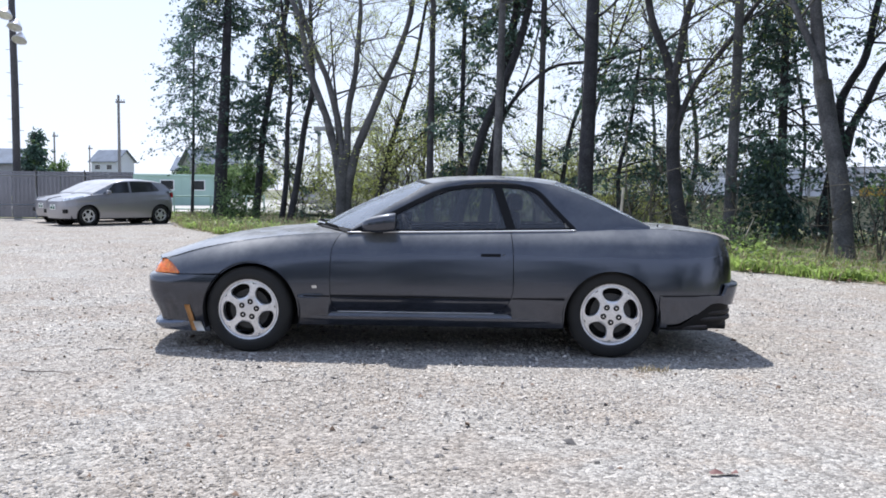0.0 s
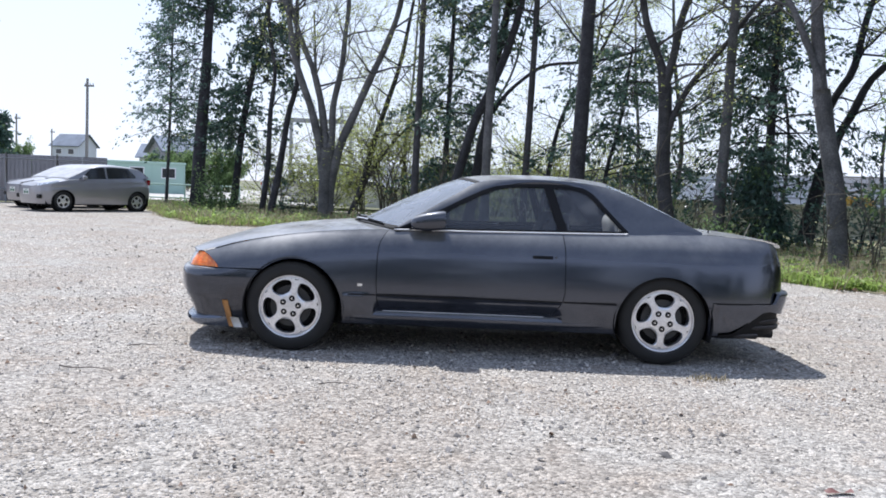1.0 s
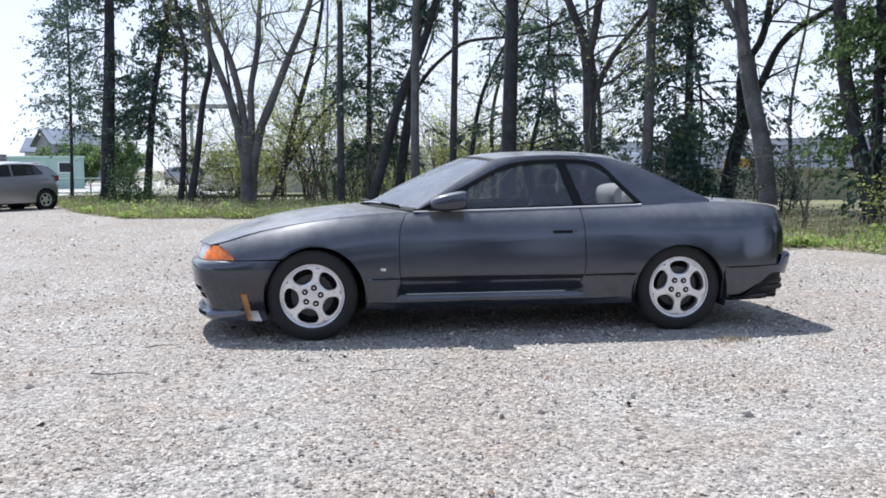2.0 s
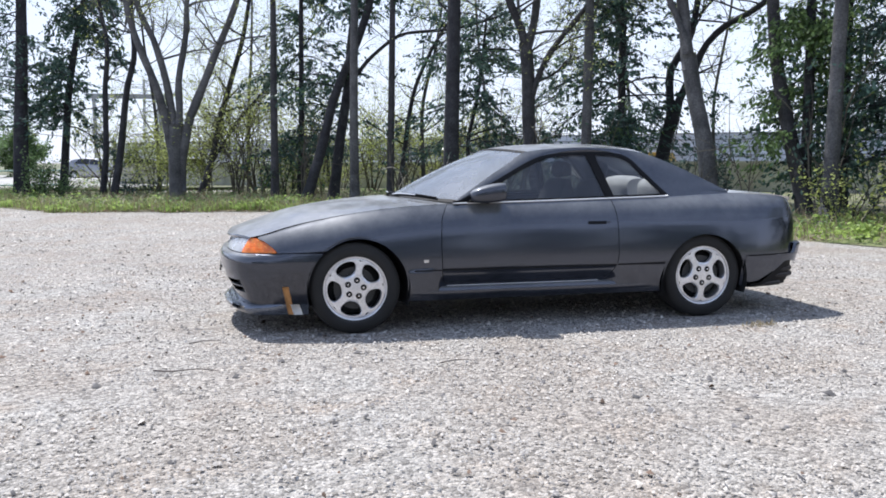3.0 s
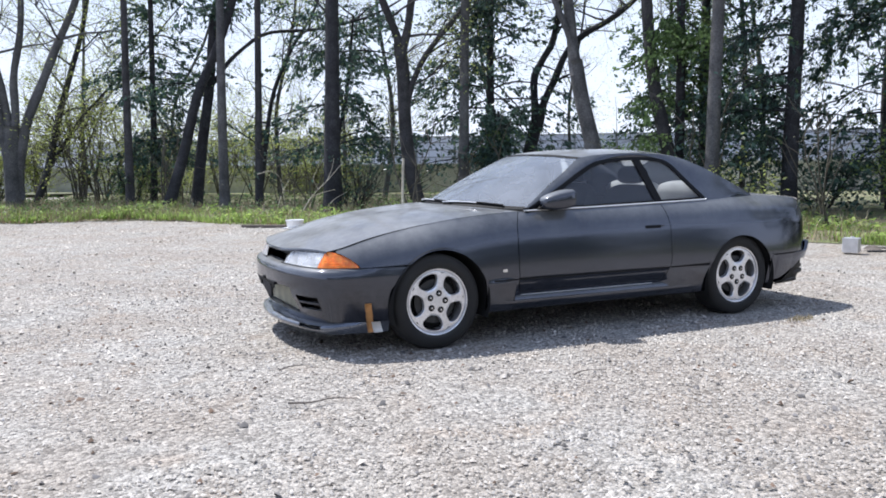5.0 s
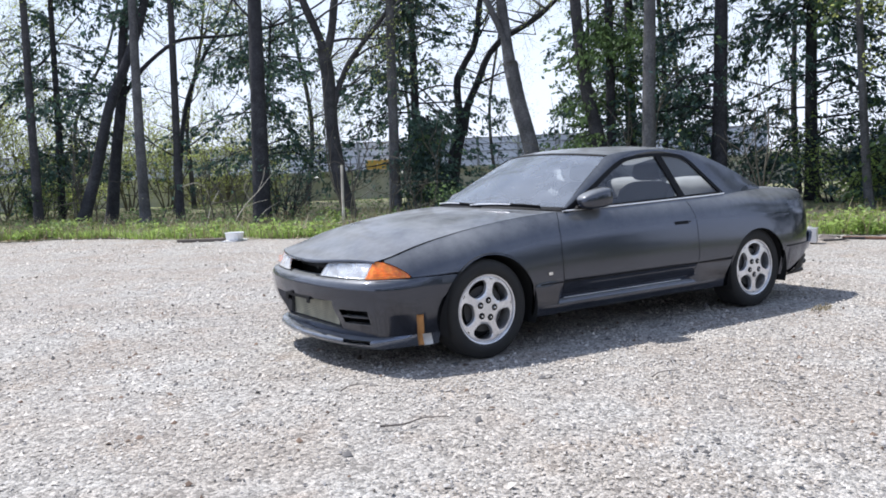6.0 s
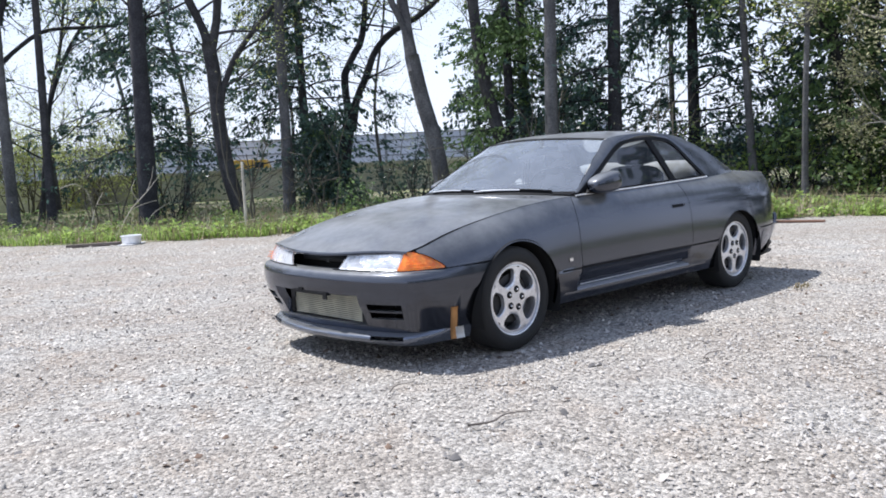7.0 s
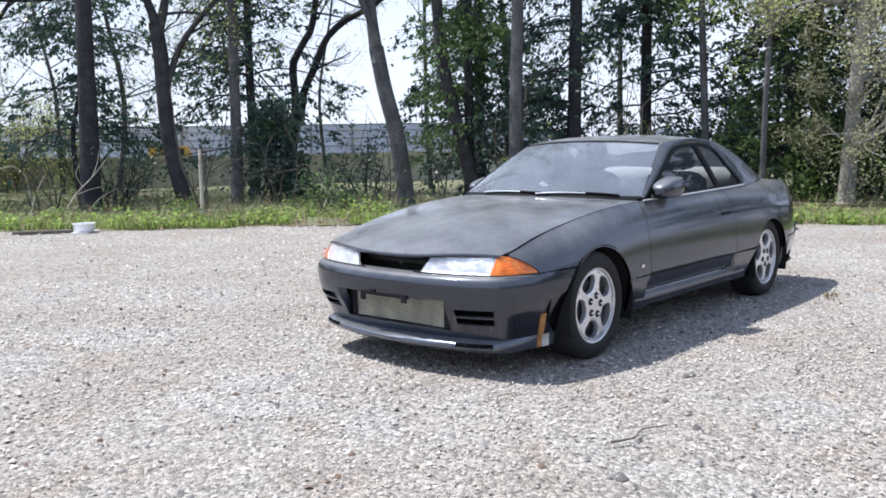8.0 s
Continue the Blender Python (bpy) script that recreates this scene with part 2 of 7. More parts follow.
def gravel_bed(name):
    """Fine crushed stone: grains of two sizes, each its own tone, on dusty earth with beige and grey patches."""
    m = bpy.data.materials.new(name)
    m.use_nodes = True
    n, link = m.node_tree.nodes, m.node_tree.links.new
    p = n["Principled BSDF"]
    p.inputs["Roughness"].default_value, p.inputs["Specular IOR Level"].default_value = 0.95, 0.2
    co = n.new("ShaderNodeTexCoord")

    def noise_of(scale, low, high, detail=5.0):
        z, r = n.new("ShaderNodeTexNoise"), n.new("ShaderNodeMapRange")
        z.inputs["Scale"].default_value, z.inputs["Detail"].default_value = scale, detail
        r.inputs["From Min"].default_value, r.inputs["From Max"].default_value = low, high
        link(co.outputs["Object"], z.inputs["Vector"])
        link(z.outputs["Fac"], r.inputs["Value"])
        return r.outputs["Result"]

    def mixed(kind, a, b, factor):
        k = n.new("ShaderNodeMix")
        k.data_type, k.blend_type = "RGBA", kind
        for value, socket in ((factor, "Factor"), (a, "A"), (b, "B")):
            if isinstance(value, (tuple, float)):
                k.inputs[socket].default_value = value
            else:
                link(value, k.inputs[socket])
        return k.outputs["Result"]
    earth = mixed("MIX", (0.43, 0.385, 0.335, 1), (0.485, 0.46, 0.42, 1), noise_of(0.8, 0.38, 0.62))
    earth = mixed("MIX", earth, (0.44, 0.38, 0.32, 1), noise_of(2.7, 0.52, 0.72))
    # small darker clumps: the shade between stones put into the colour
    earth = mixed("MULTIPLY", earth, (0.74, 0.73, 0.73, 1), noise_of(11.0, 0.50, 0.74, 8.0))
    height = None
    for scale, spread, depth in ((48.0, 0.46, 1.0), (120.0, 0.34, 0.45)):
        v = n.new("ShaderNodeTexVoronoi")
        v.inputs["Scale"].default_value = scale
        link(co.outputs["Object"], v.inputs["Vector"])
        tone = n.new("ShaderNodeSeparateColor")
        link(v.outputs["Color"], tone.inputs[0])
        r = n.new("ShaderNodeMapRange")
        r.inputs["To Min"].default_value, r.inputs["To Max"].default_value = 1 - spread, 1 + spread * 0.55
        link(tone.outputs["Red"], r.inputs["Value"])
        h = n.new("ShaderNodeHueSaturation")
        link(r.outputs["Result"], h.inputs["Value"])
        link(earth, h.inputs["Color"])
        earth = h.outputs["Color"]
        d = n.new("ShaderNodeMath")
        d.operation, d.inputs[1].default_value = "MULTIPLY", -depth
        link(v.outputs["Distance"], d.inputs[0])
        if height is None:
            height = d.outputs[0]
        else:
            add = n.new("ShaderNodeMath")
            link(height, add.inputs[0])
            link(d.outputs[0], add.inputs[1])
            height = add.outputs[0]
    link(earth, p.inputs["Base Color"])
    b = n.new("ShaderNodeBump")
    b.inputs["Strength"].default_value, b.inputs["Distance"].default_value = 0.8, 0.015
    link(height, b.inputs["Height"])
    link(b.outputs["Normal"], p.inputs["Normal"])
    return m


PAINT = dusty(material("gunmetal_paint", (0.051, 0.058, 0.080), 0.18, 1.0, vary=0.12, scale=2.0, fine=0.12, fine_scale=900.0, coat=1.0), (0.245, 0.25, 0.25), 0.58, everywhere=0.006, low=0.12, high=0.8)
PAINT.node_tree.nodes["Principled BSDF"].inputs["Specular Tint"].default_value = (0.6, 0.62, 0.7, 1)   # dull towards the edges
PAINT.node_tree.nodes["Principled BSDF"].inputs["Coat Roughness"].default_value = 0.10
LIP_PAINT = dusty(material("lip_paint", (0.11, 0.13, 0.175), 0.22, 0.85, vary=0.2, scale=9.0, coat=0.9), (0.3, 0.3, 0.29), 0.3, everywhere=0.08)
BLACK_TRIM = material("black_trim", (0.012, 0.012, 0.013), 0.6, spec=0.15, vary=0.2, scale=6, bump=0.1, bump_scale=300)
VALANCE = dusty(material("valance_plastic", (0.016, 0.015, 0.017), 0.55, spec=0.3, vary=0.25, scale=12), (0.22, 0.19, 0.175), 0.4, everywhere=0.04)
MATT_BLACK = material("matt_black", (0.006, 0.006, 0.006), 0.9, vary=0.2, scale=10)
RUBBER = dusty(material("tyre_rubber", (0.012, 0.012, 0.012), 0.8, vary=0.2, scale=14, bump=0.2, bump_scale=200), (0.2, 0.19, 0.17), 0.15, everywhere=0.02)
ALLOY = material("silver_alloy", (0.74, 0.74, 0.76), 0.28, 0.75, vary=0.08, scale=20, fine=0.1, fine_scale=90)
DARK_METAL = material("dark_metal", (0.05, 0.05, 0.05), 0.5, 0.7, vary=0.2, scale=20)
CHROME = material("chrome", (0.75, 0.75, 0.76), 0.16, 1.0, vary=0.05, scale=30)
MIRROR_GLASS = material("dusty_mirror", (0.22, 0.23, 0.25), 0.3, 1.0, vary=0.1, scale=20)
BRIGHT_STRIP = material("bright_strip", (0.86, 0.86, 0.87), 0.3, 0.35, vary=0.05, scale=30)
REFLECTOR = material("lamp_reflector", (0.85, 0.86, 0.88), 0.22, 0.8, vary=0.3, scale=42, bump=0.8, bump_scale=38)
# whitish film on the lens: the lamp's bright reflections put into its colour
LAMP_GLASS = glass("lamp_glass", (0.95, 0.96, 0.97), 0.26, (0.85, 0.87, 0.9))
AMBER = material("amber_lens", (0.78, 0.15, 0.015), 0.2, coat=0.7, vary=0.3, scale=40, second=(0.85, 0.26, 0.03), bump=0.4, bump_scale=90)
# bluish film on these panes: dust, tinted to carry the sky's reflection
WINDSCREEN = glass("windscreen_glass", (0.55, 0.62, 0.68), 0.25, (0.48, 0.54, 0.63), ior=1.85)
SIDE_GLASS = glass("side_glass", (0.56, 0.60, 0.63), 0.065, (0.48, 0.50, 0.58), ior=1.72)
SEAT_CLOTH = material("seat_cloth", (0.018, 0.018, 0.022), 0.95, vary=0.2, scale=20, bump=0.3, bump_scale=400)
PALE_CLOTH = material("pale_seat_cover", (0.62, 0.62, 0.62), 0.95, vary=0.15, scale=10, bump=0.4, bump_scale=250)
CARDBOARD = material("brown_tape", (0.42, 0.21, 0.075), 0.75, vary=0.2, scale=30, bump=0.2, bump_scale=200)
WHITE_TAPE = material("white_tape", (0.75, 0.75, 0.73), 0.7, vary=0.1, scale=30)
FINS = material("intercooler_fins", (0.50, 0.49, 0.40), 0.5, 0.5, vary=0.25, scale=25, island=0.25)
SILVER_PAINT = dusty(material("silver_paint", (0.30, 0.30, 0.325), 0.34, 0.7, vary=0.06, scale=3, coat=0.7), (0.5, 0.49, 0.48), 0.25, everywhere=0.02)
DARK_GLASS = glass("privacy_glass", (0.06, 0.065, 0.07), 0.03)
# the pale film puts sun glare on the hatchback's screen into its colour
SCREEN_GLARE = glass("glare_film_screen", (0.25, 0.27, 0.29), 0.5, (0.72, 0.73, 0.75), ior=1.7)
PLATE_WHITE = material("plate_white", (0.8, 0.8, 0.78), 0.5, vary=0.04, scale=20)
PLATE_GREEN = material("plate_green", (0.02, 0.12, 0.06), 0.5, vary=0.1, scale=40)
GRAVEL_GROUND = gravel_bed("gravel_ground")
STONE = material("crushed_stone", (0.50, 0.455, 0.40), 0.9, vary=0.12, scale=2.0, second=(0.44, 0.415, 0.385), island=0.30, fine=0.26, fine_scale=30, spec=0.25)
SOIL = material("leafy_soil", (0.21, 0.18, 0.125), 0.95, vary=0.3, scale=1.5, second=(0.17, 0.20, 0.08), fine=0.3, fine_scale=30, bump=1.0, bump_scale=20, bump_distance=0.04)
FIELD = material("weedy_field", (0.22, 0.21, 0.14), 0.95, vary=0.3, scale=0.2, second=(0.11, 0.13, 0.06), fine=0.35, fine_scale=5, bump=0.6, bump_scale=4)
GRASS = leafy("fresh_grass", (0.34, 0.45, 0.13), 0.5, 0.52)
DRY_GRASS = leafy("dry_stalks", (0.30, 0.25, 0.15), 0.4, 0.2)
LITTER = leafy("dead_leaf", (0.24, 0.16, 0.10), 0.4, 0.1)
BARK_DARK = material("dark_bark", (0.027, 0.027, 0.032), 0.95, vary=0.25, scale=6, second=(0.046, 0.045, 0.051), fine=0.3, fine_scale=35, bump=0.9, bump_scale=22, bump_distance=0.02)
BARK_GREY = material("grey_bark", (0.125, 0.122, 0.125), 0.95, vary=0.25, scale=4, second=(0.08, 0.079, 0.082), fine=0.25, fine_scale=30, bump=0.7, bump_scale=18, bump_distance=0.02)
BARK_BROWN = material("brown_bark", (0.048, 0.046, 0.050), 0.95, vary=0.25, scale=5, second=(0.072, 0.069, 0.073), fine=0.3, fine_scale=40, bump=0.9, bump_scale=25, bump_distance=0.02)
NEEDLE = leafy("evergreen_leaf", (0.072, 0.125, 0.10), 0.6, 0.42, 0.3)
RED_LENS = material("red_lens", (0.35, 0.01, 0.012), 0.2, coat=0.6, vary=0.12, scale=25)
GRIT = material("dark_chip", (0.17, 0.16, 0.155), 0.9, island=0.5)
CLOD = material("brown_clod", (0.16, 0.11, 0.08), 0.95, island=0.4)
TWIG = material("tan_twigs", (0.14, 0.125, 0.10), 0.95, vary=0.2, scale=4, second=(0.10, 0.09, 0.075))
BARK_PALE = material("pale_bark", (0.34, 0.32, 0.29), 0.95, vary=0.2, scale=4, second=(0.22, 0.21, 0.19), fine=0.25, fine_scale=30, bump=0.7, bump_scale=18, bump_distance=0.02)
NEEDLE_LIGHT = leafy("evergreen_new_leaf", (0.15, 0.23, 0.09), 0.5, 0.55)
SPRING = leafy("spring_leaf", (0.40, 0.45, 0.15), 0.4, 0.62)
BUD = leafy("pale_bud_leaf", (0.52, 0.51, 0.31), 0.35, 0.55)
CONCRETE = material("weathered_concrete", (0.52, 0.51, 0.46), 0.9, vary=0.3, scale=0.6, second=(0.40, 0.40, 0.31), fine=0.15, fine_scale=4, bump=0.2, bump_scale=10)
BARRIER = material("barrier_panel", (0.56, 0.58, 0.61), 0.6, vary=0.12, scale=0.5, random_object=0.08)
STEEL = material("galvanised_steel", (0.30, 0.31, 0.31), 0.45, 0.6, vary=0.15, scale=3, random_object=0.1)
SHEET = material("fence_sheet", (0.17, 0.175, 0.20), 0.24, 0.85, vary=0.15, scale=1.5, fine=0.08, fine_scale=12, random_object=0.1, bump=0.15, bump_scale=3)
MINT = material("mint_panel", (0.38, 0.54, 0.48), 0.6, vary=0.08, scale=1.0, random_object=0.05)
HOUSE_WALL = material("house_wall", (0.62, 0.64, 0.68), 0.8, vary=0.06, scale=0.6)
HOUSE_WALL_DARK = material("house_wall_dark", (0.30, 0.30, 0.33), 0.8, vary=0.08, scale=0.6)
ROOF_TILE = material("roof_tile", (0.17, 0.20, 0.25), 0.9, vary=0.15, scale=1.5, fine=0.15, fine_scale=8)
WINDOW_DARK = material("far_window", (0.02, 0.022, 0.026), 0.1, coat=0.5, vary=0.1, scale=1)
POLE_CONCRETE = material("pole_concrete", (0.22, 0.21, 0.20), 0.9, vary=0.15, scale=2, fine=0.1, fine_scale=20)
WOOD_POLE = material("wooden_pole", (0.085, 0.082, 0.085), 0.9, vary=0.2, scale=2, fine=0.2, fine_scale=20)
STICK = material("dead_wood", (0.55, 0.49, 0.41), 0.9, vary=0.25, scale=12, fine=0.2, fine_scale=90)
WHITE_PLASTIC = material("white_plastic", (0.8, 0.8, 0.8), 0.5, vary=0.05, scale=10)
TIN = material("dull_tin", (0.72, 0.72, 0.73), 0.4, 0.7, vary=0.15, scale=15)
HOSE = material("black_hose", (0.02, 0.02, 0.022), 0.6, vary=0.2, scale=20)
RUST_BOARD = material("rusty_board", (0.17, 0.095, 0.065), 0.85, vary=0.25, scale=5, fine=0.2, fine_scale=50)
GREY_BOARD = material("weathered_board", (0.13, 0.11, 0.095), 0.9, vary=0.25, scale=6, fine=0.2, fine_scale=60)
YELLOW = material("yellow_machine", (0.52, 0.31, 0.04), 0.5, vary=0.1, scale=2)
TRUCK_WHITE = material("truck_white", (0.78, 0.79, 0.80), 0.4, vary=0.05, scale=1)
PALE_LOT = material("pale_lot", (0.50, 0.48, 0.45), 0.95, vary=0.12, scale=0.3, second=(0.42, 0.41, 0.37), fine=0.15, fine_scale=6)
ASPHALT = material("asphalt", (0.06, 0.06, 0.06), 0.9, vary=0.2, scale=0.5, fine=0.2, fine_scale=20)

# ---- ground and setting ----
# the edge of the gravel, where the grass begins
EDGE = spline([(-40, 25.0), (-14, 25.0), (-11.0, 23.8), (-9.6, 21.2), (-8.7, 19.0), (-6.2, 15.3), (-3.3, 14.5), (-0.9, 13.6), (0.3, 10.9), (1.9, 9.2), (3.5, 7.5), (5.6, 4.5), (6.4, 2.6), (7.6, 0.8), (9.0, -3.0), (11.0, -30.0)])


def sheet_ground():
    xs = np.unique(np.concatenate([np.linspace(-9, 8, 90), np.linspace(-60, 90, 60), [-2000, -600, -200, 250, 700, 2000]]))
    ys = np.unique(np.concatenate([np.linspace(-8, 12, 90), np.linspace(-40, 110, 60), [-2000, -500, -120, 200, 600, 2000]]))
    X, Y = np.meshgrid(xs, ys, indexing="ij")
    Z = np.array([[0.012 * noise.noise((x * 0.9, y * 0.9, 0)) + 0.02 * noise.noise((x * 0.25, y * 0.25, 3)) for y in ys] for x in xs])
    Z[np.abs(X) > 60] = 0
    near = np.exp(-(np.maximum(np.abs(X) - 2.4, 0) + np.maximum(np.abs(Y) - 1.2, 0)) * 1.5)
    Z = Z * (1 - near) - 0.006
    return grid(np.stack([X, Y, Z], axis=2))


ground = part("ground", sheet_ground(), GRAVEL_GROUND, sharp=0)
tagged(ground, "pale crushed gravel lot, flat and sunlit, with lighter worn patches", "ground", kind="structure")


def verge():
    """Soil and leaf litter under the trees, a few centimetres above the gravel."""
    xs = np.linspace(-40, 10.9, 120)
    rows = []
    for x in xs:
        e = float(EDGE(x))
        span = np.concatenate([[0], np.geomspace(0.25, 70 if x > -2 else 12, 22)])
        rows.append([(x, e + s + 0.3 * noise.noise((x * 1.3, 0, 0)), 0.004 + 0.05 * min(s, 1.2) / 1.2 + 0.05 * noise.noise((x * 0.6, (e + s) * 0.6, 7)) * min(1, s / 2)) for s in span])
    a = grid(np.array(rows))
    rows = []
    for y in np.linspace(-40, 90, 60):
        rows.append([(10.9 + s + (0.0 if y > -28 else 0.2), y, 0.052 + 0.04 * noise.noise((s * 0.5, y * 0.5, 9))) for s in np.concatenate([[0], np.geomspace(0.3, 110, 20)])])
    return join(a, grid(np.array(rows), flip=True))


verge_ob = part("verge", verge(), SOIL, sharp=0)
tagged(verge_ob, "brown soil strip with leaf litter under the trees", "soil", kind="structure")

# far field beyond the trees
field = part("field", grid(np.array([[(x, y, 0.12) for y in np.linspace(30, 700, 30)] for x in np.linspace(-500, 500, 40)])), FIELD, sharp=0)
tagged(field, "dull weedy field behind the row of trees", "field", kind="structure")


# pale open lot beyond the trees
pavement = part("pavement", grid(np.array([[(x + 0.3 * y, y, 0.15) for y in np.linspace(31, 78, 20)] for x in np.linspace(-42, -15, 20)])), PALE_LOT, sharp=0)
tagged(pavement, "pale sunlit open lot beyond the trees", "lot", kind="structure")


# sound wall of the raised road, running away behind the field
WALL_FROM, WALL_DIR = Vector((12.5, 20.8, 0)), Vector((0.788, -0.616, 0))
wall_turn = Matrix.Translation(WALL_FROM) @ Matrix.Rotation(math.atan2(WALL_DIR.y, WALL_DIR.x), 4, "Z")


def placed(ob, m):
    ob.matrix_world = m
    return ob


road_wall = part("wall_road", join(block(-26, 70, 0, 0.4, -0.3, 1.0), block(-26, 70, -0.06, 0.46, 1.0, 1.1)), CONCRETE, sharp=30)
tagged(placed(road_wall, wall_turn), "low stained concrete wall carrying the raised road", "wall", kind="structure")
road = part("road", block(-26, 120, 0.4, 60, -0.2, 0.16), ASPHALT, smooth=False)
tagged(placed(road, wall_turn), "asphalt road level behind the low wall", "road", kind="structure")
barrier = empty("sound_barrier", wall_turn)
tagged(barrier, "long grey noise barrier of metal panels on the road wall", "barrier")
post = mesh_of("post", block(-0.09, 0.09, 33.2, 33.38, 0.12, 3.1), STEEL, False)
panel = mesh_of("panel", block(0.09, 2.91, 33.28, 33.32, 0.16, 3.0), BARRIER, False)
bar = mesh_of("rail", block(0.09, 2.91, 33.22, 33.28, -0.035, 0.035), STEEL, False)
for k in range(27):
    x = -60 + 3.0 * k
    for name, me in (("post", post), ("panel", panel)):
        ob = new(name, me)
        ob.parent = barrier
        ob.matrix_local = Matrix.Translation((x, 0, 0.0))
    for z in (1.45, 2.0, 2.55, 3.0):
        ob = new("rail", bar)
        ob.parent = barrier
        ob.matrix_local = Matrix.Translation((x, 0, z))


# steel sheet fence beside the parked hatchback
def fence(x0, y0, x1, y1, height, count):
    f = empty("sheet_fence", Matrix.Translation((x0, y0, 0)) @ Matrix.Rotation(math.atan2(y1 - y0, x1 - x0), 4, "Z"))
    tagged(f, "grey corrugated steel sheet fence on tube posts, dull and stained", "fence")
    length = math.hypot(x1 - x0, y1 - y0)
    w = length / count
    s = np.linspace(0, w - 0.01, 25)
    ridge = 0.003 * np.sign(np.sin(s / w * 2 * np.pi * 6)) * np.minimum(1, np.abs(np.sin(s / w * 2 * np.pi * 6)) * 2)
    front = np.array([[(a, b, z) for z in (0.03, height * 0.5, height)] for a, b in zip(s, ridge)])
    back = front + (0, 0.004, 0)
    sheet = mesh_of("sheet", join(grid(front), grid(back, flip=True)), SHEET, False)
    rod = mesh_of("tube_post", tube([(0, -0.04, 0), (0, -0.04, height + 0.06)], 0.024, 8), STEEL)
    for k in range(count):
        for name, me, dx, dz in (("sheet", sheet, 0, 0.0), ("tube_post", rod, 0, 0)):
            if name == "tube_post" and k % 2:
                continue
            ob = new(name, me)
            ob.parent = f
            ob.matrix_local = Matrix.Translation((k * w + dx, 0, dz))
    for z in (0.5, height - 0.15):
        part("rail", tube([(0, -0.07, z), (length, -0.07, z)], 0.02, 6), STEEL, f)
    return f


fence(-36.0, 22.4, -12.9, 25.6, 1.78, 26)

# ---- the coupe ----
# plan outline of the body at its widest, from the nose's middle round to the tail's
OUTLINE = curve3([(-2.215, 0.0, 0), (-2.207, 0.2, 0), (-2.187, 0.36, 0), (-2.155, 0.5, 0), (-2.108, 0.62, 0), (-2.06, 0.69, 0), (-1.985, 0.733, 0), (-1.90, 0.756, 0), (-1.80, 0.776, 0), (-1.6, 0.808, 0), (-1.3, 0.832, 0),
                  (-0.8, 0.826, 0), (-0.2, 0.83, 0), (0.5, 0.835, 0), (1.0, 0.842, 0), (1.4, 0.845, 0), (1.7331, 0.825, 0), (1.9506, 0.785, 0), (2.0985, 0.725, 0), (2.1855, 0.64, 0), (2.2334, 0.5, 0),
                  (2.2534, 0.25, 0), (2.2595, 0.0, 0)], 900)[:, :2]
_d = np.gradient(OUTLINE, axis=0)
_d /= np.linalg.norm(_d, axis=1)[:, None]
INWARD = np.stack([_d[:, 1], -_d[:, 0]], axis=1)
INWARD[:3], INWARD[-3:] = (1, 0), (-1, 0)
width_at = lambda x: np.interp(x, OUTLINE[:, 0], OUTLINE[:, 1])
S_OF_X = lambda x: np.interp(x, OUTLINE[:, 0], np.arange(900))
# upper edge of the flanks: height and half width along the car
edge_z = spline([(-2.19, 0.63), (-1.93, 0.676), (-1.75, 0.728), (-1.6, 0.763), (-1.3, 0.815), (-1.0, 0.85), (-0.7, 0.868), (0, 0.878), (0.5, 0.888), (1.05, 0.90), (1.4, 0.912), (1.6461, 0.915), (1.8636, 0.905), (2.0376, 0.893), (2.142, 0.872), (2.2116, 0.835), (2.2638, 0.80)])
edge_y = spline([(-2.19, 0.60), (-1.93, 0.645), (-1.6, 0.664), (-1.3, 0.68), (-1.0, 0.69), (-0.6, 0.703), (0, 0.712), (0.6, 0.712), (1.05, 0.702), (1.3, 0.682), (1.5, 0.65), (1.6461, 0.625), (1.8636, 0.635), (2.0811, 0.64), (2.1681, 0.60), (2.2203, 0.48), (2.2638, 0.30)])
ARCH_F, ARCH_R = (-1.283, 0.300, 0.340, 0.350), (1.304, 0.288, 0.334, 0.332)


def inset(s, z):
    """How far the body lies inside its outline at a place along it and a height."""
    x = np.interp(s, np.arange(900), OUTLINE[:, 0])
    y = np.interp(s, np.arange(900), OUTLINE[:, 1])
    top = edge_z(x)
    drop = np.maximum(y - edge_y(x), 0.035 + 0 * x)
    u, barrel = np.clip((top - z) / 0.23, 0, 1), np.clip((top - z) / (top - 0.42), 0, 1)
    shoulder = drop * (0.60 * (1 - u) ** 2.8 + 0.40 * (1 - barrel) ** 2)
    low = 0.044 * (np.clip(0.42 - z, 0, 0.3) / 0.22) ** 1.1 + 0.006 * np.clip((0.412 - z) / 0.006, 0, 1) * (np.abs(x) < 1.7)
    haunch = 0.007 * np.exp(-((z - 0.77) / 0.035) ** 2) * np.exp(-((x - 1.6) / 0.5) ** 2)
    groove = 0.006 * np.exp(-((z - 0.417) / 0.006) ** 2) * (np.abs(x) < 1.7)
    tuck = 0.034 * np.clip((0.412 - z) / 0.11, 0, 1) ** 2 * np.clip((x + 0.72) / 0.02, 0, 1) * np.clip((0.60 - x) / 0.05, 0, 1)
    return shoulder + low + groove + haunch + tuck


def bumper_tuck(z):
    """How far the front bumper's side draws in towards its foot."""
    return 0.034 * np.clip((0.50 - z) / 0.33, 0, 1) ** 1.1


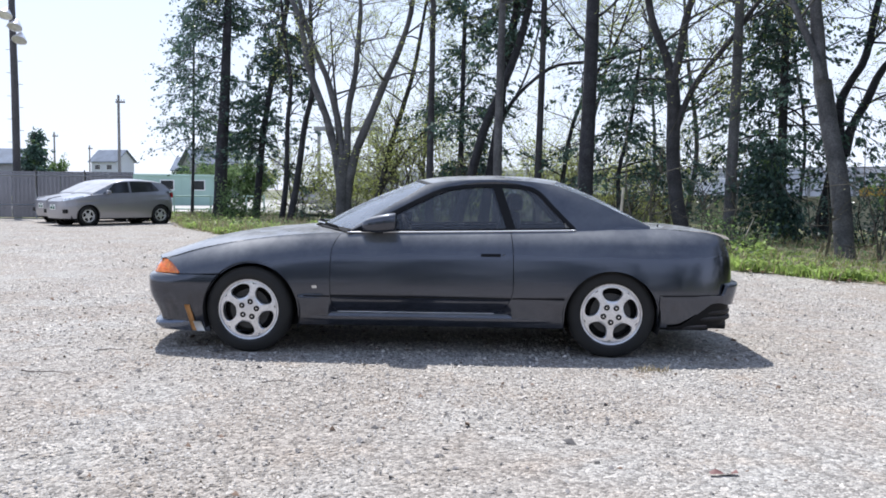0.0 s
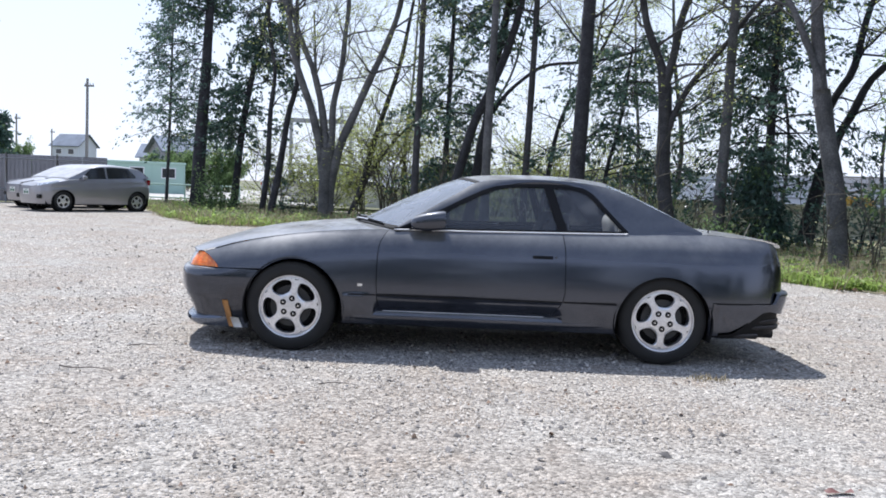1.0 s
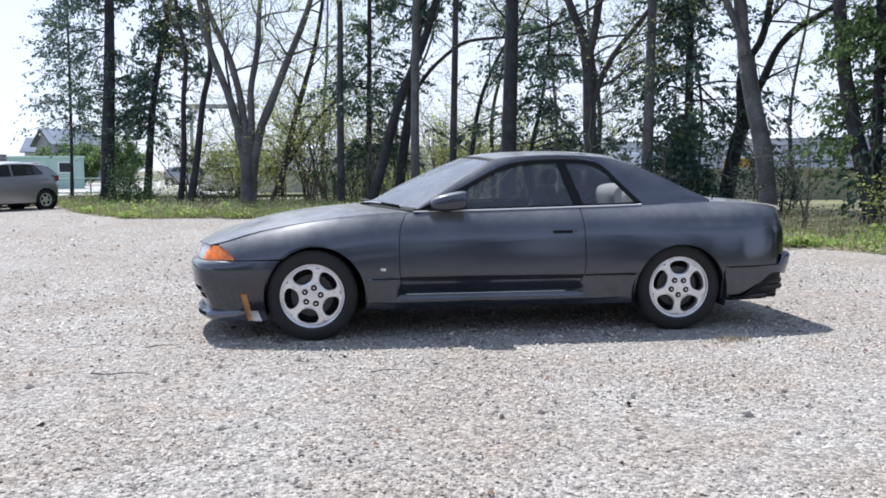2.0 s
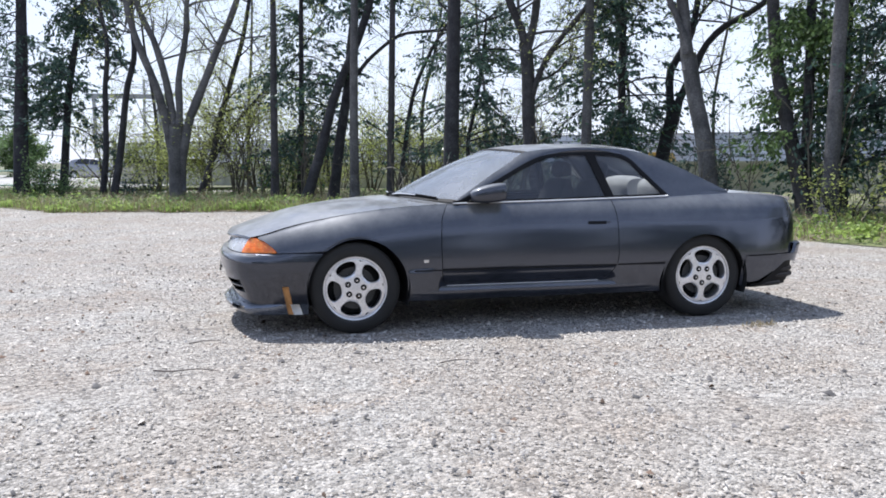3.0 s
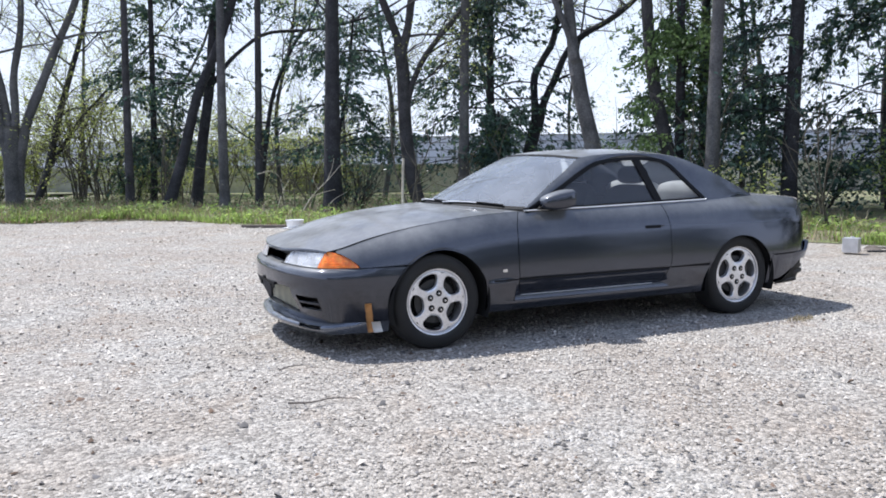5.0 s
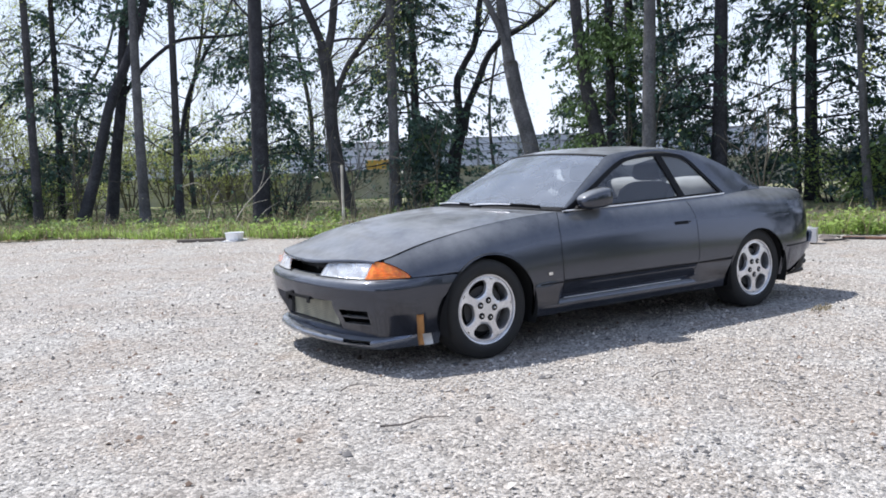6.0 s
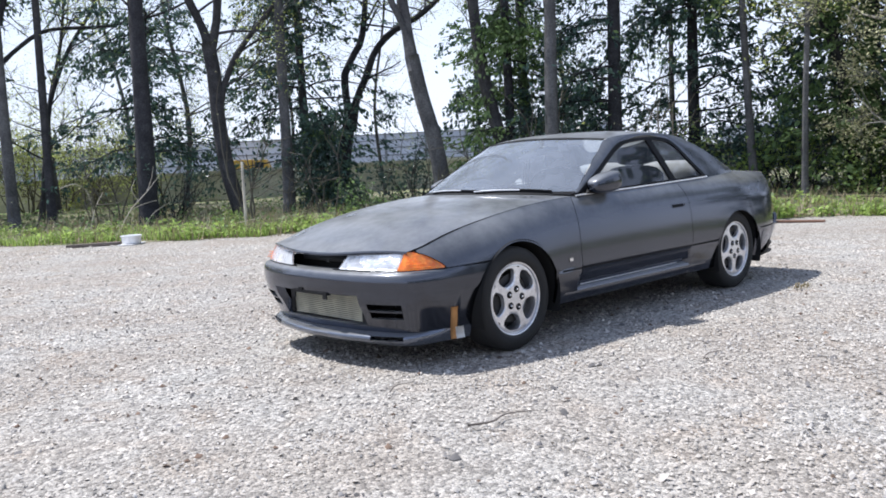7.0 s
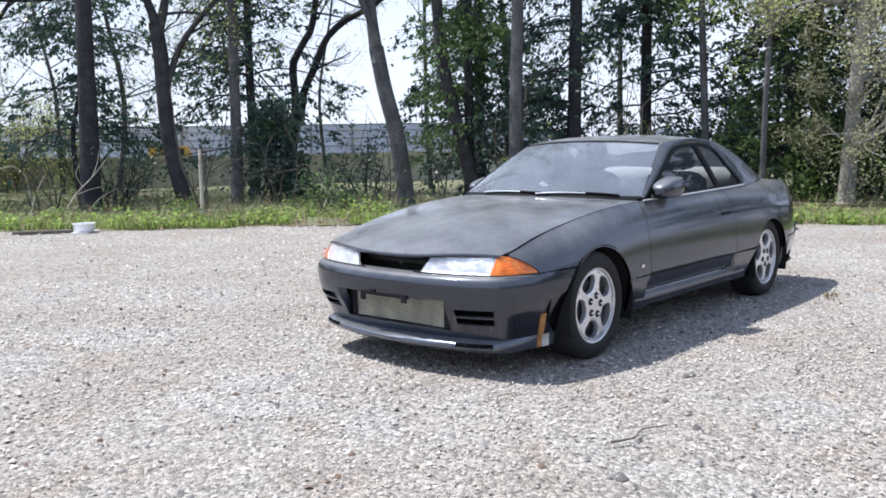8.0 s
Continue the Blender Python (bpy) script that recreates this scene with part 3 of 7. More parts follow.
def skin(s, z, extra=0.0, sign=-1):
    """A point of the body's skin."""
    s, z = np.broadcast_arrays(np.asarray(s, float), np.asarray(z, float))
    k = np.arange(900)
    d = inset(s, z) + extra
    x = np.interp(s, k, OUTLINE[:, 0]) + d * np.interp(s, k, INWARD[:, 0])
    y = np.interp(s, k, OUTLINE[:, 1]) + d * np.interp(s, k, INWARD[:, 1])
    return np.stack([x, sign * y, z], axis=-1)


def arch_z(a, x):
    cx, cz, rx, rz = a
    return cz + rz * np.sqrt(np.clip(1 - ((x - cx) / rx) ** 2, 0, 1))


def arch_x(a, z, side):
    cx, cz, rx, rz = a
    return cx + side * rx * np.where(z > cz, np.sqrt(np.clip(1 - ((z - cz) / rz) ** 2, 0, 1)), 1 + 0.12 * (cz - z))


def flank(x0, x1, z0, z1, n=24, m=20, extra=0.0, sign=-1, ease=False, normals=False):
    """A patch of the flank between x0(z)..x1(z) and z0(x)..z1(x)."""
    u, v = np.meshgrid(np.linspace(0, 1, n), np.linspace(0, 1, m), indexing="ij")
    if ease:
        u = 0.5 - 0.5 * np.cos(np.pi * u)
    z = 0.5 + 0 * u
    for _ in range(12):
        x = x0(z) + (x1(z) - x0(z)) * u
        z = z0(x) + (z1(x) - z0(x)) * v
    s = S_OF_X(x)
    if normals:
        d = np.cross(skin(s + 1.5, z, extra, sign) - skin(s - 1.5, z, extra, sign), skin(s, z + 0.003, extra, sign) - skin(s, z - 0.003, extra, sign))
        return skin(s, z, extra, sign), d / (np.linalg.norm(d, axis=-1, keepdims=True) + 1e-12) * (1 if sign < 0 else -1)
    return skin(s, z, extra, sign)


const = lambda c: (lambda t: c + 0 * t)
GAP = 0.0025
door_front = spline([(0.20, -0.655), (0.30, -0.664), (0.34, -0.69), (0.42, -0.704), (0.60, -0.708), (0.75, -0.70), (0.83, -0.668), (0.90, -0.62)])
door_rear = spline([(0.20, 0.45), (0.29, 0.475), (0.31, 0.51), (0.36, 0.555), (0.42, 0.592), (0.50, 0.606), (0.75, 0.602), (0.90, 0.585)])
sill_z = const(0.205)
door_bottom = const(0.302)
bumper_line = spline([(-2.2, 0.556), (-1.9, 0.557), (-1.5, 0.566), (-1.3, 0.57)])
FOLD = 0.016


def flank_panel(name, patches, parent, sign, label=""):
    pieces, ways = [], []
    for args in patches:
        kw = args[4] if len(args) > 4 else {}
        pts, d = flank(*args[:4], sign=sign, normals=True, **kw)
        pieces.append(rimmed(pts, (0, -sign, 0), FOLD, flip=(sign > 0)))
        d = d.reshape(-1, 3)
        ways += [d, np.zeros((len(pieces[-1][0]) - len(d), 3))]
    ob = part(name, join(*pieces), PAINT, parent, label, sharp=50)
    ob.data.normals_split_custom_set_from_vertices(np.concatenate(ways).tolist())
    return ob


def coupe_body(car):
    top = lambda x: edge_z(x) - 0.0015
    for sign in (-1, 1):
        # front wing
        lamp_tip = spline([(0.55, -1.828), (0.567, -1.831), (0.583, -1.846), (0.601, -1.868), (0.627, -1.908), (0.647, -1.947), (0.655, -1.975), (0.70, -1.978)])
        wing_start = lambda z: lamp_tip(z) + GAP
        x_seam = -1.505
        flank_panel("front_wing", [
            (wing_start, const(x_seam), lambda x: bumper_line(x) + GAP, top, {"n": 18, "m": 14}),
            (const(x_seam), const(-0.943), lambda x: arch_z(ARCH_F, x), top, {"n": 40, "m": 18, "ease": True}),
            (lambda z: np.maximum(arch_x(ARCH_F, z, 1), -0.943), lambda z: door_front(z) - GAP, sill_z, top, {"n": 14, "m": 26}),
        ], car, sign)
        # door
        flank_panel("door_panel", [(lambda z: door_front(z) + GAP, lambda z: door_rear(z) - GAP, door_bottom, top, {"n": 40, "m": 34})], car, sign)
        # rear quarter
        flank_panel("rear_quarter", [
            (lambda z: door_rear(z) + GAP, lambda z: np.minimum(arch_x(ARCH_R, z, -1), 0.970), sill_z, top, {"n": 20, "m": 30}),
            (const(0.970), const(1.638), lambda x: arch_z(ARCH_R, x), top, {"n": 40, "m": 18, "ease": True}),
            (const(1.638), const(2.257), const(0.455), top, {"n": 60, "m": 18}),
        ], car, sign)
        # sill with its ledge
        xs = np.linspace(-0.925, 0.962, 60)
        flare = 0.35 * np.exp(-((xs + 0.93) / 0.10) ** 2) + 0.5 * np.exp(-((xs - 0.96) / 0.14) ** 2)
        rows = []
        for x, k in zip(xs, flare):
            y = width_at(x)
            rows.append([(x, sign * (y - a), z + k * b) for a, z, b in ((0.070, 0.300, 0.05), (0.052, 0.298, 0.05), (0.040, 0.286, 0.06), (0.034, 0.266, 0.05), (0.040, 0.238, 0.02), (0.058, 0.208, 0.0), (0.095, 0.192, 0), (0.20, 0.180, 0))])
        part("sill", grid(np.array(rows), flip=(sign > 0)), PAINT, car, sharp=60)
        # dark shell behind the shut lines
        shell = join(grid(flank(const(-1.78), const(-1.65), const(0.50), lambda x: edge_z(x) - 0.02, 6, 8, 0.03, sign), sign > 0),
                     grid(flank(const(-1.65), const(-0.94), lambda x: arch_z(ARCH_F, np.clip(x, -1.62, -0.945)) + 0.01, lambda x: edge_z(x) - 0.02, 30, 8, 0.018, sign), sign > 0),
                     grid(flank(const(-0.94), const(0.965), const(0.215), lambda x: edge_z(x) - 0.02, 30, 12, 0.018, sign), sign > 0),
                     grid(flank(const(0.965), const(1.64), lambda x: arch_z(ARCH_R, np.clip(x, 0.975, 1.635)) + 0.01, lambda x: edge_z(x) - 0.02, 30, 8, 0.018, sign), sign > 0),
                     grid(flank(const(1.64), const(2.03), const(0.40), lambda x: edge_z(x) - 0.02, 20, 8, 0.03, sign), sign > 0))
        part("inner_shell", shell, MATT_BLACK, car)
        # wheel wells
        for a in (ARCH_F, ARCH_R):
            t = np.linspace(-0.35, np.pi + 0.35, 40)
            ring = np.stack([a[0] + (a[2] + 0.012) * np.cos(t), 0 * t, a[1] + (a[3] + 0.012) * np.sin(t)], axis=1)
            yo = width_at(a[0]) - 0.012
            part("wheel_well", join(grid(np.stack([ring + (0, sign * yo, 0), ring + (0, sign * 0.45, 0)], axis=1), sign < 0),
                                    grid(np.stack([ring + (0, sign * 0.45, 0), np.tile([(a[0], sign * 0.45, a[1])], (40, 1))], axis=1), sign < 0)), MATT_BLACK, car)
    # underbody
    part("underbody", block(-1.84, 2.05, -0.58, 0.58, 0.17, 0.30), MATT_BLACK, car, smooth=False)


HOOD_C = spline([(-2.152, 0.651), (-2.10, 0.678), (-2.05, 0.70), (-1.93, 0.742), (-1.7, 0.813), (-1.42, 0.862), (-1.15, 0.89), (-0.93, 0.905), (-0.5, 0.91)])


def hood_point(x, w):
    ze, zc = edge_z(x), HOOD_C(x)
    return np.stack([x, w * (edge_y(x) - 0.003), ze + np.maximum(zc - ze, 0.004) * (1 - np.abs(w) ** 2.6)], axis=-1)


def coupe_hood(car):
    w, u = np.meshgrid(np.linspace(-1, 1, 49), np.linspace(0, 1, 40), indexing="ij")
    x0, x1 = -2.152 + 0.155 * np.abs(w) ** 2.5, -0.955 + 0.33 * np.abs(w) ** 2
    p = hood_point(x0 + (x1 - x0) * u, w)
    nose = p[:, :1]
    lips = [nose + (0.022, 0, -0.026), nose + (0.004, 0, -0.020), nose + (-0.004, 0, -0.009)]
    p = np.concatenate(lips + [p], axis=1)
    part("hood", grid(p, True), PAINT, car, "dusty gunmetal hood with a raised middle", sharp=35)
    # cowl between hood and glass
    w = np.linspace(-1, 1, 31)
    a = np.stack([-0.955 + 0.33 * w ** 2 + 0.004, 0.69 * w, 0.892 - 0.03 * w ** 2], axis=1)
    b = a + (0.055, 0, 0.004)
    part("cowl", grid(np.stack([a + (-0.03, 0, -0.01), a, b, b + (0.04, 0, -0.03)], axis=1)), BLACK_TRIM, car)


def screen_point(u, w):
    """Windscreen: u from its foot to its top, w across."""
    low = np.stack([-0.915 + 0.325 * w ** 2, 0.695 * w, 0.897 - 0.020 * w ** 2], axis=-1)
    high = np.stack([-0.125 + 0.122 * w ** 2, 0.532 * w, 1.262 - 0.028 * w ** 2], axis=-1)
    b = 0.022 * np.sin(np.pi * u) * (1 - 0.6 * w ** 2)
    return low + (high - low) * u[..., None] + np.stack([-0.4 * b, 0 * b, 0.9 * b], axis=-1)


RAIL = [(-0.60, 0.700, 0.880), (-0.45, 0.662, 0.972), (-0.3, 0.620, 1.064), (-0.15, 0.576, 1.152), (-0.02, 0.542, 1.228), (0.1, 0.545, 1.249), (0.25, 0.552, 1.259), (0.45, 0.556, 1.264), (0.68, 0.551, 1.256), (0.88, 0.551, 1.232),
        (1.08, 0.580, 1.165), (1.28, 0.608, 1.077), (1.48, 0.619, 0.985), (1.60, 0.622, 0.930)]
FRAME_TOP = spline([(-0.61, 0.862), (-0.593, 0.868), (-0.42, 0.945), (-0.251, 1.027), (-0.066, 1.123), (0.05, 1.175), (0.15, 1.206), (0.30, 1.224), (0.46, 1.231), (0.62, 1.226), (0.72, 1.210), (0.78, 1.183), (0.9, 1.062), (1.052, 0.908), (1.08, 0.885)])


def cabin_y(x, z):
    """Half width of the cabin's side."""
    base = np.interp(x, [-0.7, 0, 0.8, 1.05, 1.3, 1.5, 1.6], [0.706, 0.712, 0.709, 0.707, 0.695, 0.664, 0.647])
    return base - 0.42 * (z - 0.88) - 0.05 * np.clip(z - 1.1, 0, 1) ** 1.0


def cabin_patch(x0, x1, z0, z1, n, m, out=0.0, sign=-1):
    u, v = np.meshgrid(np.linspace(0, 1, n), np.linspace(0, 1, m), indexing="ij")
    z = 1.0 + 0 * u
    for _ in range(10):
        x = x0(z) + (x1(z) - x0(z)) * u
        z = z0(x) + (z1(x) - z0(x)) * v
    return np.stack([x, sign * (cabin_y(x, z) + out), z], axis=-1)


def ribbon(points, half, sign, lift=0.0, thick=0.006):
    """A flat bar along a line of (x, z) on the cabin's side."""
    p = np.array(points, float)
    d = np.gradient(p, axis=0)
    d /= np.linalg.norm(d, axis=1)[:, None]
    nrm = np.stack([-d[:, 1], d[:, 0]], axis=1)
    a, b = p + nrm * half, p - nrm * half
    rows = []
    for q, o in ((a, lift - thick), (a, lift), (b, lift), (b, lift - thick)):
        rows.append(np.stack([q[:, 0], sign * (cabin_y(q[:, 0], q[:, 1]) + o), q[:, 1]], axis=1))
    return grid(np.stack(rows, axis=1), flip=(sign < 0))


def coupe_cabin(car):
    w, u = np.meshgrid(np.linspace(-1, 1, 33), np.linspace(0, 1, 20), indexing="ij")
    screen = part("windscreen", grid(screen_point(u, w), True), WINDSCREEN, car, "dusty windscreen reflecting the sky", sharp=0)
    screen.visible_shadow = False
    # black edge of the windscreen
    for v0, v1 in ((0.0, 0.045), (0.965, 1.0)):
        ww, uu = np.meshgrid(np.linspace(-1, 1, 33), np.linspace(v0, v1, 3), indexing="ij")
        part("screen_seal", grid(screen_point(uu, ww) + (-0.0015, 0, 0.003)), BLACK_TRIM, car, sharp=0)
    rail = curve3(RAIL, 120)
    # roof skin between the rails
    k0, k1 = np.argmin(np.abs(rail[:, 0] + 0.003)), np.argmin(np.abs(rail[:, 0] - 0.90))
    left = rail[k0:k1 + 1]
    mid_z = spline([(-0.125, 1.264), (0.0, 1.283), (0.2, 1.297), (0.45, 1.302), (0.7, 1.295), (0.9, 1.275), (0.98, 1.262)])
    q = np.linspace(0, 1, len(left))
    rows = []
    for i, (x, y, z) in enumerate(left):
        mx = -0.125 + q[i] * (0.975 + 0.125)
        ww = np.linspace(-1, 1, 31)
        xx = mx + (x - mx) * ww ** 2
        zz = z + (float(mid_z(mx)) - z) * (1 - np.abs(ww) ** 2.4)
        rows.append(np.stack([xx, ww * y, zz], axis=1))
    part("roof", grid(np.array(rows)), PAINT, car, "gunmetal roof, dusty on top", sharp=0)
    # rear window
    k2 = len(rail) - 1
    sidel = rail[k1:]
    q = np.linspace(0, 1, len(sidel))
    rows = []
    for i, (x, y, z) in enumerate(sidel):
        mx, mz = 0.975 + q[i] * (1.665 - 0.975), 1.262 + q[i] * (0.925 - 1.262) + 0.02 * math.sin(math.pi * q[i])
        ww = np.linspace(-1, 1, 25)
        rows.append(np.stack([mx + (x - mx) * ww ** 2, ww * y, z + (mz - z) * (1 - ww ** 2)], axis=1))
    g = part("rear_window", grid(np.array(rows)), WINDSCREEN, car, sharp=0)
    g.visible_shadow = False
    for sign in (-1, 1):
        # pillars and roof rail: from the side window's outline up to the rail
        fx = np.concatenate([np.linspace(-0.607, 0.72, 60), np.linspace(0.735, 1.058, 25), np.linspace(1.08, 1.60, 15)])
        fz = np.where(fx <= 1.058, FRAME_TOP(fx), edge_z(fx) - 0.004)
        low = np.stack([fx, np.where(fx <= 1.06, cabin_y(fx, fz), np.minimum(cabin_y(fx, fz), edge_y(fx))), fz], axis=1)
        # matching places on the rail
        rx = np.concatenate([np.linspace(-0.60, 0.80, 60), np.linspace(0.82, 1.33, 25), np.linspace(1.35, 1.60, 15)])
        ry, rz = (np.interp(rx, rail[:, 0], rail[:, k]) for k in (1, 2))
        high = np.stack([rx, ry, rz], axis=1)
        rows = []
        for v in np.linspace(0, 1, 9):
            r = low + (high - low) * v
            b = 0.006 * np.sin(np.pi * v) * np.minimum(1, np.linalg.norm(high - low, axis=1) / 0.15)
            r = r + np.stack([0 * b, b, b * 0.6], axis=1)
            rows.append(r * (1, sign, 1))
        part("roof_side", grid(np.stack(rows, axis=1), flip=(sign < 0)), PAINT, car, sharp=0)
        # glass of the door and of the rear side window
        belt = lambda x: edge_z(x) + 0.004
        g1 = part("door_window", grid(cabin_patch(const(-0.57), lambda z: 0.47 + (1.22 - z) * 0.36, belt, lambda x: FRAME_TOP(x) - 0.004, 40, 12, -0.012, sign), sign > 0), SIDE_GLASS, car, "side window, slightly tinted", sharp=0)
        g2 = part("quarter_window", grid(cabin_patch(lambda z: 0.505 + (1.22 - z) * 0.31, const(1.045), belt, lambda x: np.maximum(FRAME_TOP(x) - 0.004, belt(x) + 0.002), 30, 12, -0.010, sign), sign > 0), SIDE_GLASS, car, "small rear side window", sharp=0)
        for g in (g1, g2):
            g.visible_shadow = False
        # black corner piece that carries the mirror
        part("mirror_corner", grid(cabin_patch(const(-0.595), const(-0.405), lambda x: edge_z(x) - 0.004, lambda x: FRAME_TOP(x) - 0.004, 12, 6, 0.002, sign), sign > 0), BLACK_TRIM, car, sharp=0)
        # black frames
        xs = np.concatenate([np.linspace(-0.585, 0.70, 60), np.linspace(0.71, 1.045, 30)])
        part("window_frame", ribbon(np.stack([xs, FRAME_TOP(xs) - 0.006], axis=1), 0.015, sign, 0.002, 0.02), BLACK_TRIM, car, sharp=40)
        zs = np.linspace(1.222, 0.888, 12)
        part("middle_pillar", ribbon(np.stack([0.487 + (1.222 - zs) * 0.33, zs], axis=1), 0.031, sign, 0.0005, 0.02), BLACK_TRIM, car, sharp=40)
        xs = np.linspace(-0.60, 1.05, 50)
        part("belt_seal", ribbon(np.stack([xs, edge_z(xs) + 0.010], axis=1), 0.010, sign, 0.002, 0.02), BLACK_TRIM, car, sharp=40)
        belt_line = [(x, sign * (max(float(cabin_y(x, float(edge_z(x)))), float(edge_y(x))) + 0.004), float(edge_z(x)) + 0.003) for x in xs]
        part("belt_moulding", tube(belt_line, 0.0052, 8), BRIGHT_STRIP, car, "thin bright strip under the side windows", sharp=0)


def coupe_deck(car):
    x = np.linspace(1.60, 2.215, 30)
    w = np.linspace(-1, 1, 33)
    mid = spline([(1.60, 0.927), (1.7331, 0.930), (1.8636, 0.922), (2.0376, 0.903), (2.1246, 0.880), (2.1942, 0.846), (2.2377, 0.815), (2.2638, 0.79)])
    rows = []
    for a in x:
        rows.append(np.stack([a + 0.05 * (1 - w ** 2) * (2.215 - a) / 0.615, w * (float(edge_y(a)) - 0.003), float(edge_z(a)) + max(float(mid(a)) - float(edge_z(a)), 0.003) * (1 - np.abs(w) ** 3)], axis=1))
    part("boot_lid", grid(np.array(rows)), PAINT, car, sharp=0)


def opening_grid(pt, us, vs, holes, inward, flip):
    """A skin over us x vs with openings (u0, u1, v0, v1) whose edges turn inwards."""
    P = np.array([[pt(u, v) for v in vs] for u in us])
    n, m = len(us), len(vs)
    V = list(P.reshape(-1, 3))
    keep = lambda i, j: not any(h[0] - 1e-6 <= us[i] and us[i + 1] <= h[1] + 1e-6 and h[2] - 1e-6 <= vs[j] and vs[j + 1] <= h[3] + 1e-6 for h in holes)
    F, count = [], {}
    for i in range(n - 1):
        for j in range(m - 1):
            if keep(i, j):
                q = (i * m + j, (i + 1) * m + j, (i + 1) * m + j + 1, i * m + j + 1)
                q = q[::-1] if flip else q
                F.append(q)
                for a, b in zip(q, q[1:] + q[:1]):
                    count[(a, b)] = 1
    inner = {}
    for a, b in list(count):
        if (b, a) not in count:
            for k in (a, b):
                if k not in inner:
                    inner[k] = len(V)
                    V.append(V[k] + np.asarray(inward(V[k])))
            F.append((b, a, inner[a], inner[b]))
    return np.array(V), F


def coupe_nose(car):
    prof = spline([(0.13, 0.085), (0.165, 0.058), (0.19, 0.066), (0.205, 0.096), (0.24, 0.085), (0.30, 0.058), (0.38, 0.015), (0.45, 0.002), (0.50, 0.0), (0.53, 0.008), (0.548, 0.025), (0.556, 0.055)])

    def pt(q, z):
        """q: signed place along the nose in metres of outline index; z: height."""
        s = abs(q)
        x = float(np.interp(s, np.arange(900), OUTLINE[:, 0]))
        end = float(arch_x(ARCH_F, np.array(z), -1)) - 0.004
        f = min(max((x + 2.215) / 0.5, 0), 1)
        base = (1 - f) * float(prof(z)) + f * float(inset(np.array(s), np.array(z)) + bumper_tuck(z))
        # the last stretch follows the wheel arch
        s_end = float(S_OF_X(end))
        if s > 150:
            s = 150 + (s - 150) * (s_end - 150) / (S_LAST - 150)
        k = np.arange(900)
        x, y = np.interp(s, k, OUTLINE[:, 0]), np.interp(s, k, OUTLINE[:, 1])
        return np.array([x + base * np.interp(s, k, INWARD[:, 0]), (-1 if q >= 0 else 1) * (y + base * np.interp(s, k, INWARD[:, 1])), z])
    S_LAST = float(S_OF_X(-1.5))
    s_of_y = lambda y: float(np.interp(y, OUTLINE[:150, 1], np.arange(150)))
    a, b, c, d = s_of_y(0.40), s_of_y(0.45), s_of_y(0.655), s_of_y(0.68)
    half = np.unique(np.concatenate([np.linspace(0, a, 12), np.linspace(a, b, 3), np.linspace(b, c, 8), np.linspace(c, d, 3), np.linspace(d, 150, 14), np.linspace(150, S_LAST, 14)]))
    us = np.concatenate([-half[:0:-1], half])
    vs = np.unique(np.round(np.concatenate([[0.205, 0.24, 0.255, 0.268], np.linspace(0.285, 0.325, 3), [0.334], np.linspace(0.334, 0.375, 3), np.linspace(0.385, 0.42, 3), np.linspace(0.44, 0.556, 12)]), 4))
    vs[np.argmin(abs(vs - 0.422))] = 0.42
    holes = [(-a, a, 0.24, 0.42)]
    for lo, hi in ((0.285, 0.325), (0.334, 0.375)):
        holes += [(b, c, lo, hi), (-c, -b, lo, hi)]
    inward = lambda p: (0.05, -0.02 * np.sign(p[1]), 0.0) if abs(p[1]) < 0.7 else (0, -0.03 * np.sign(p[1]), 0)
    part("front_bumper", opening_grid(pt, us, vs, holes, inward, True), PAINT, car, "gunmetal front bumper with a wide open mouth", sharp=45)
    # lip spoiler below
    vs2 = np.array([0.130, 0.138, 0.15, 0.163, 0.178, 0.188, 0.196, 0.204])
    slots = [(b, c, 0.163, 0.188), (-c, -b, 0.163, 0.188)]
    jut = spline([(0.13, 0.0), (0.15, 0.028), (0.178, 0.038), (0.188, 0.033), (0.196, 0.016), (0.204, 0.0)])
    front = lambda q, z: pt(q, z) - np.array([float(jut(z)) * max(0, 1 - abs(q) / 190), 0, 0])
    part("lip_spoiler", opening_grid(front, us, vs2, slots, inward, True), LIP_PAINT, car, "grey-blue lip spoiler under the bumper", sharp=45)
    # intercooler in the mouth
    cooler = part("intercooler", block(-2.055, -2.0, -0.34, 0.34, 0.245, 0.41), MATT_BLACK, car, "grey finned intercooler behind the mouth", smooth=False)
    for z in np.arange(0.250, 0.404, 0.0118):
        part("fin", block(-2.082, -2.05, -0.325, 0.325, z, z + 0.0056), FINS, cooler, smooth=False)
    for sg in (-1, 1):
        part("end_tank", block(-2.09, -2.0, sg * 0.345 - 0.02, sg * 0.345 + 0.02, 0.245, 0.41), BLACK_TRIM, cooler, smooth=False, bevel=0.008)
    part("plate_bracket", join(block(-2.214, -2.18, -0.17, 0.17, 0.408, 0.424), block(-2.214, -2.206, -0.17, -0.135, 0.385, 0.408), block(-2.214, -2.206, 0.135, 0.17, 0.375, 0.408), block(-2.215, -2.206, 0.06, 0.10, 0.424, 0.44)), BLACK_TRIM, car, smooth=False)
    # matt black blocks stand in for the shaded space behind the openings
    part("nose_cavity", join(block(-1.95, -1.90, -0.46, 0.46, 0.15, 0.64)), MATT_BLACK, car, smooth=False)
    for sg in (-1, 1):
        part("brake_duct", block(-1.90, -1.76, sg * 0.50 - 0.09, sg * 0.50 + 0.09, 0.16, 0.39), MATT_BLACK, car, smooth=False)
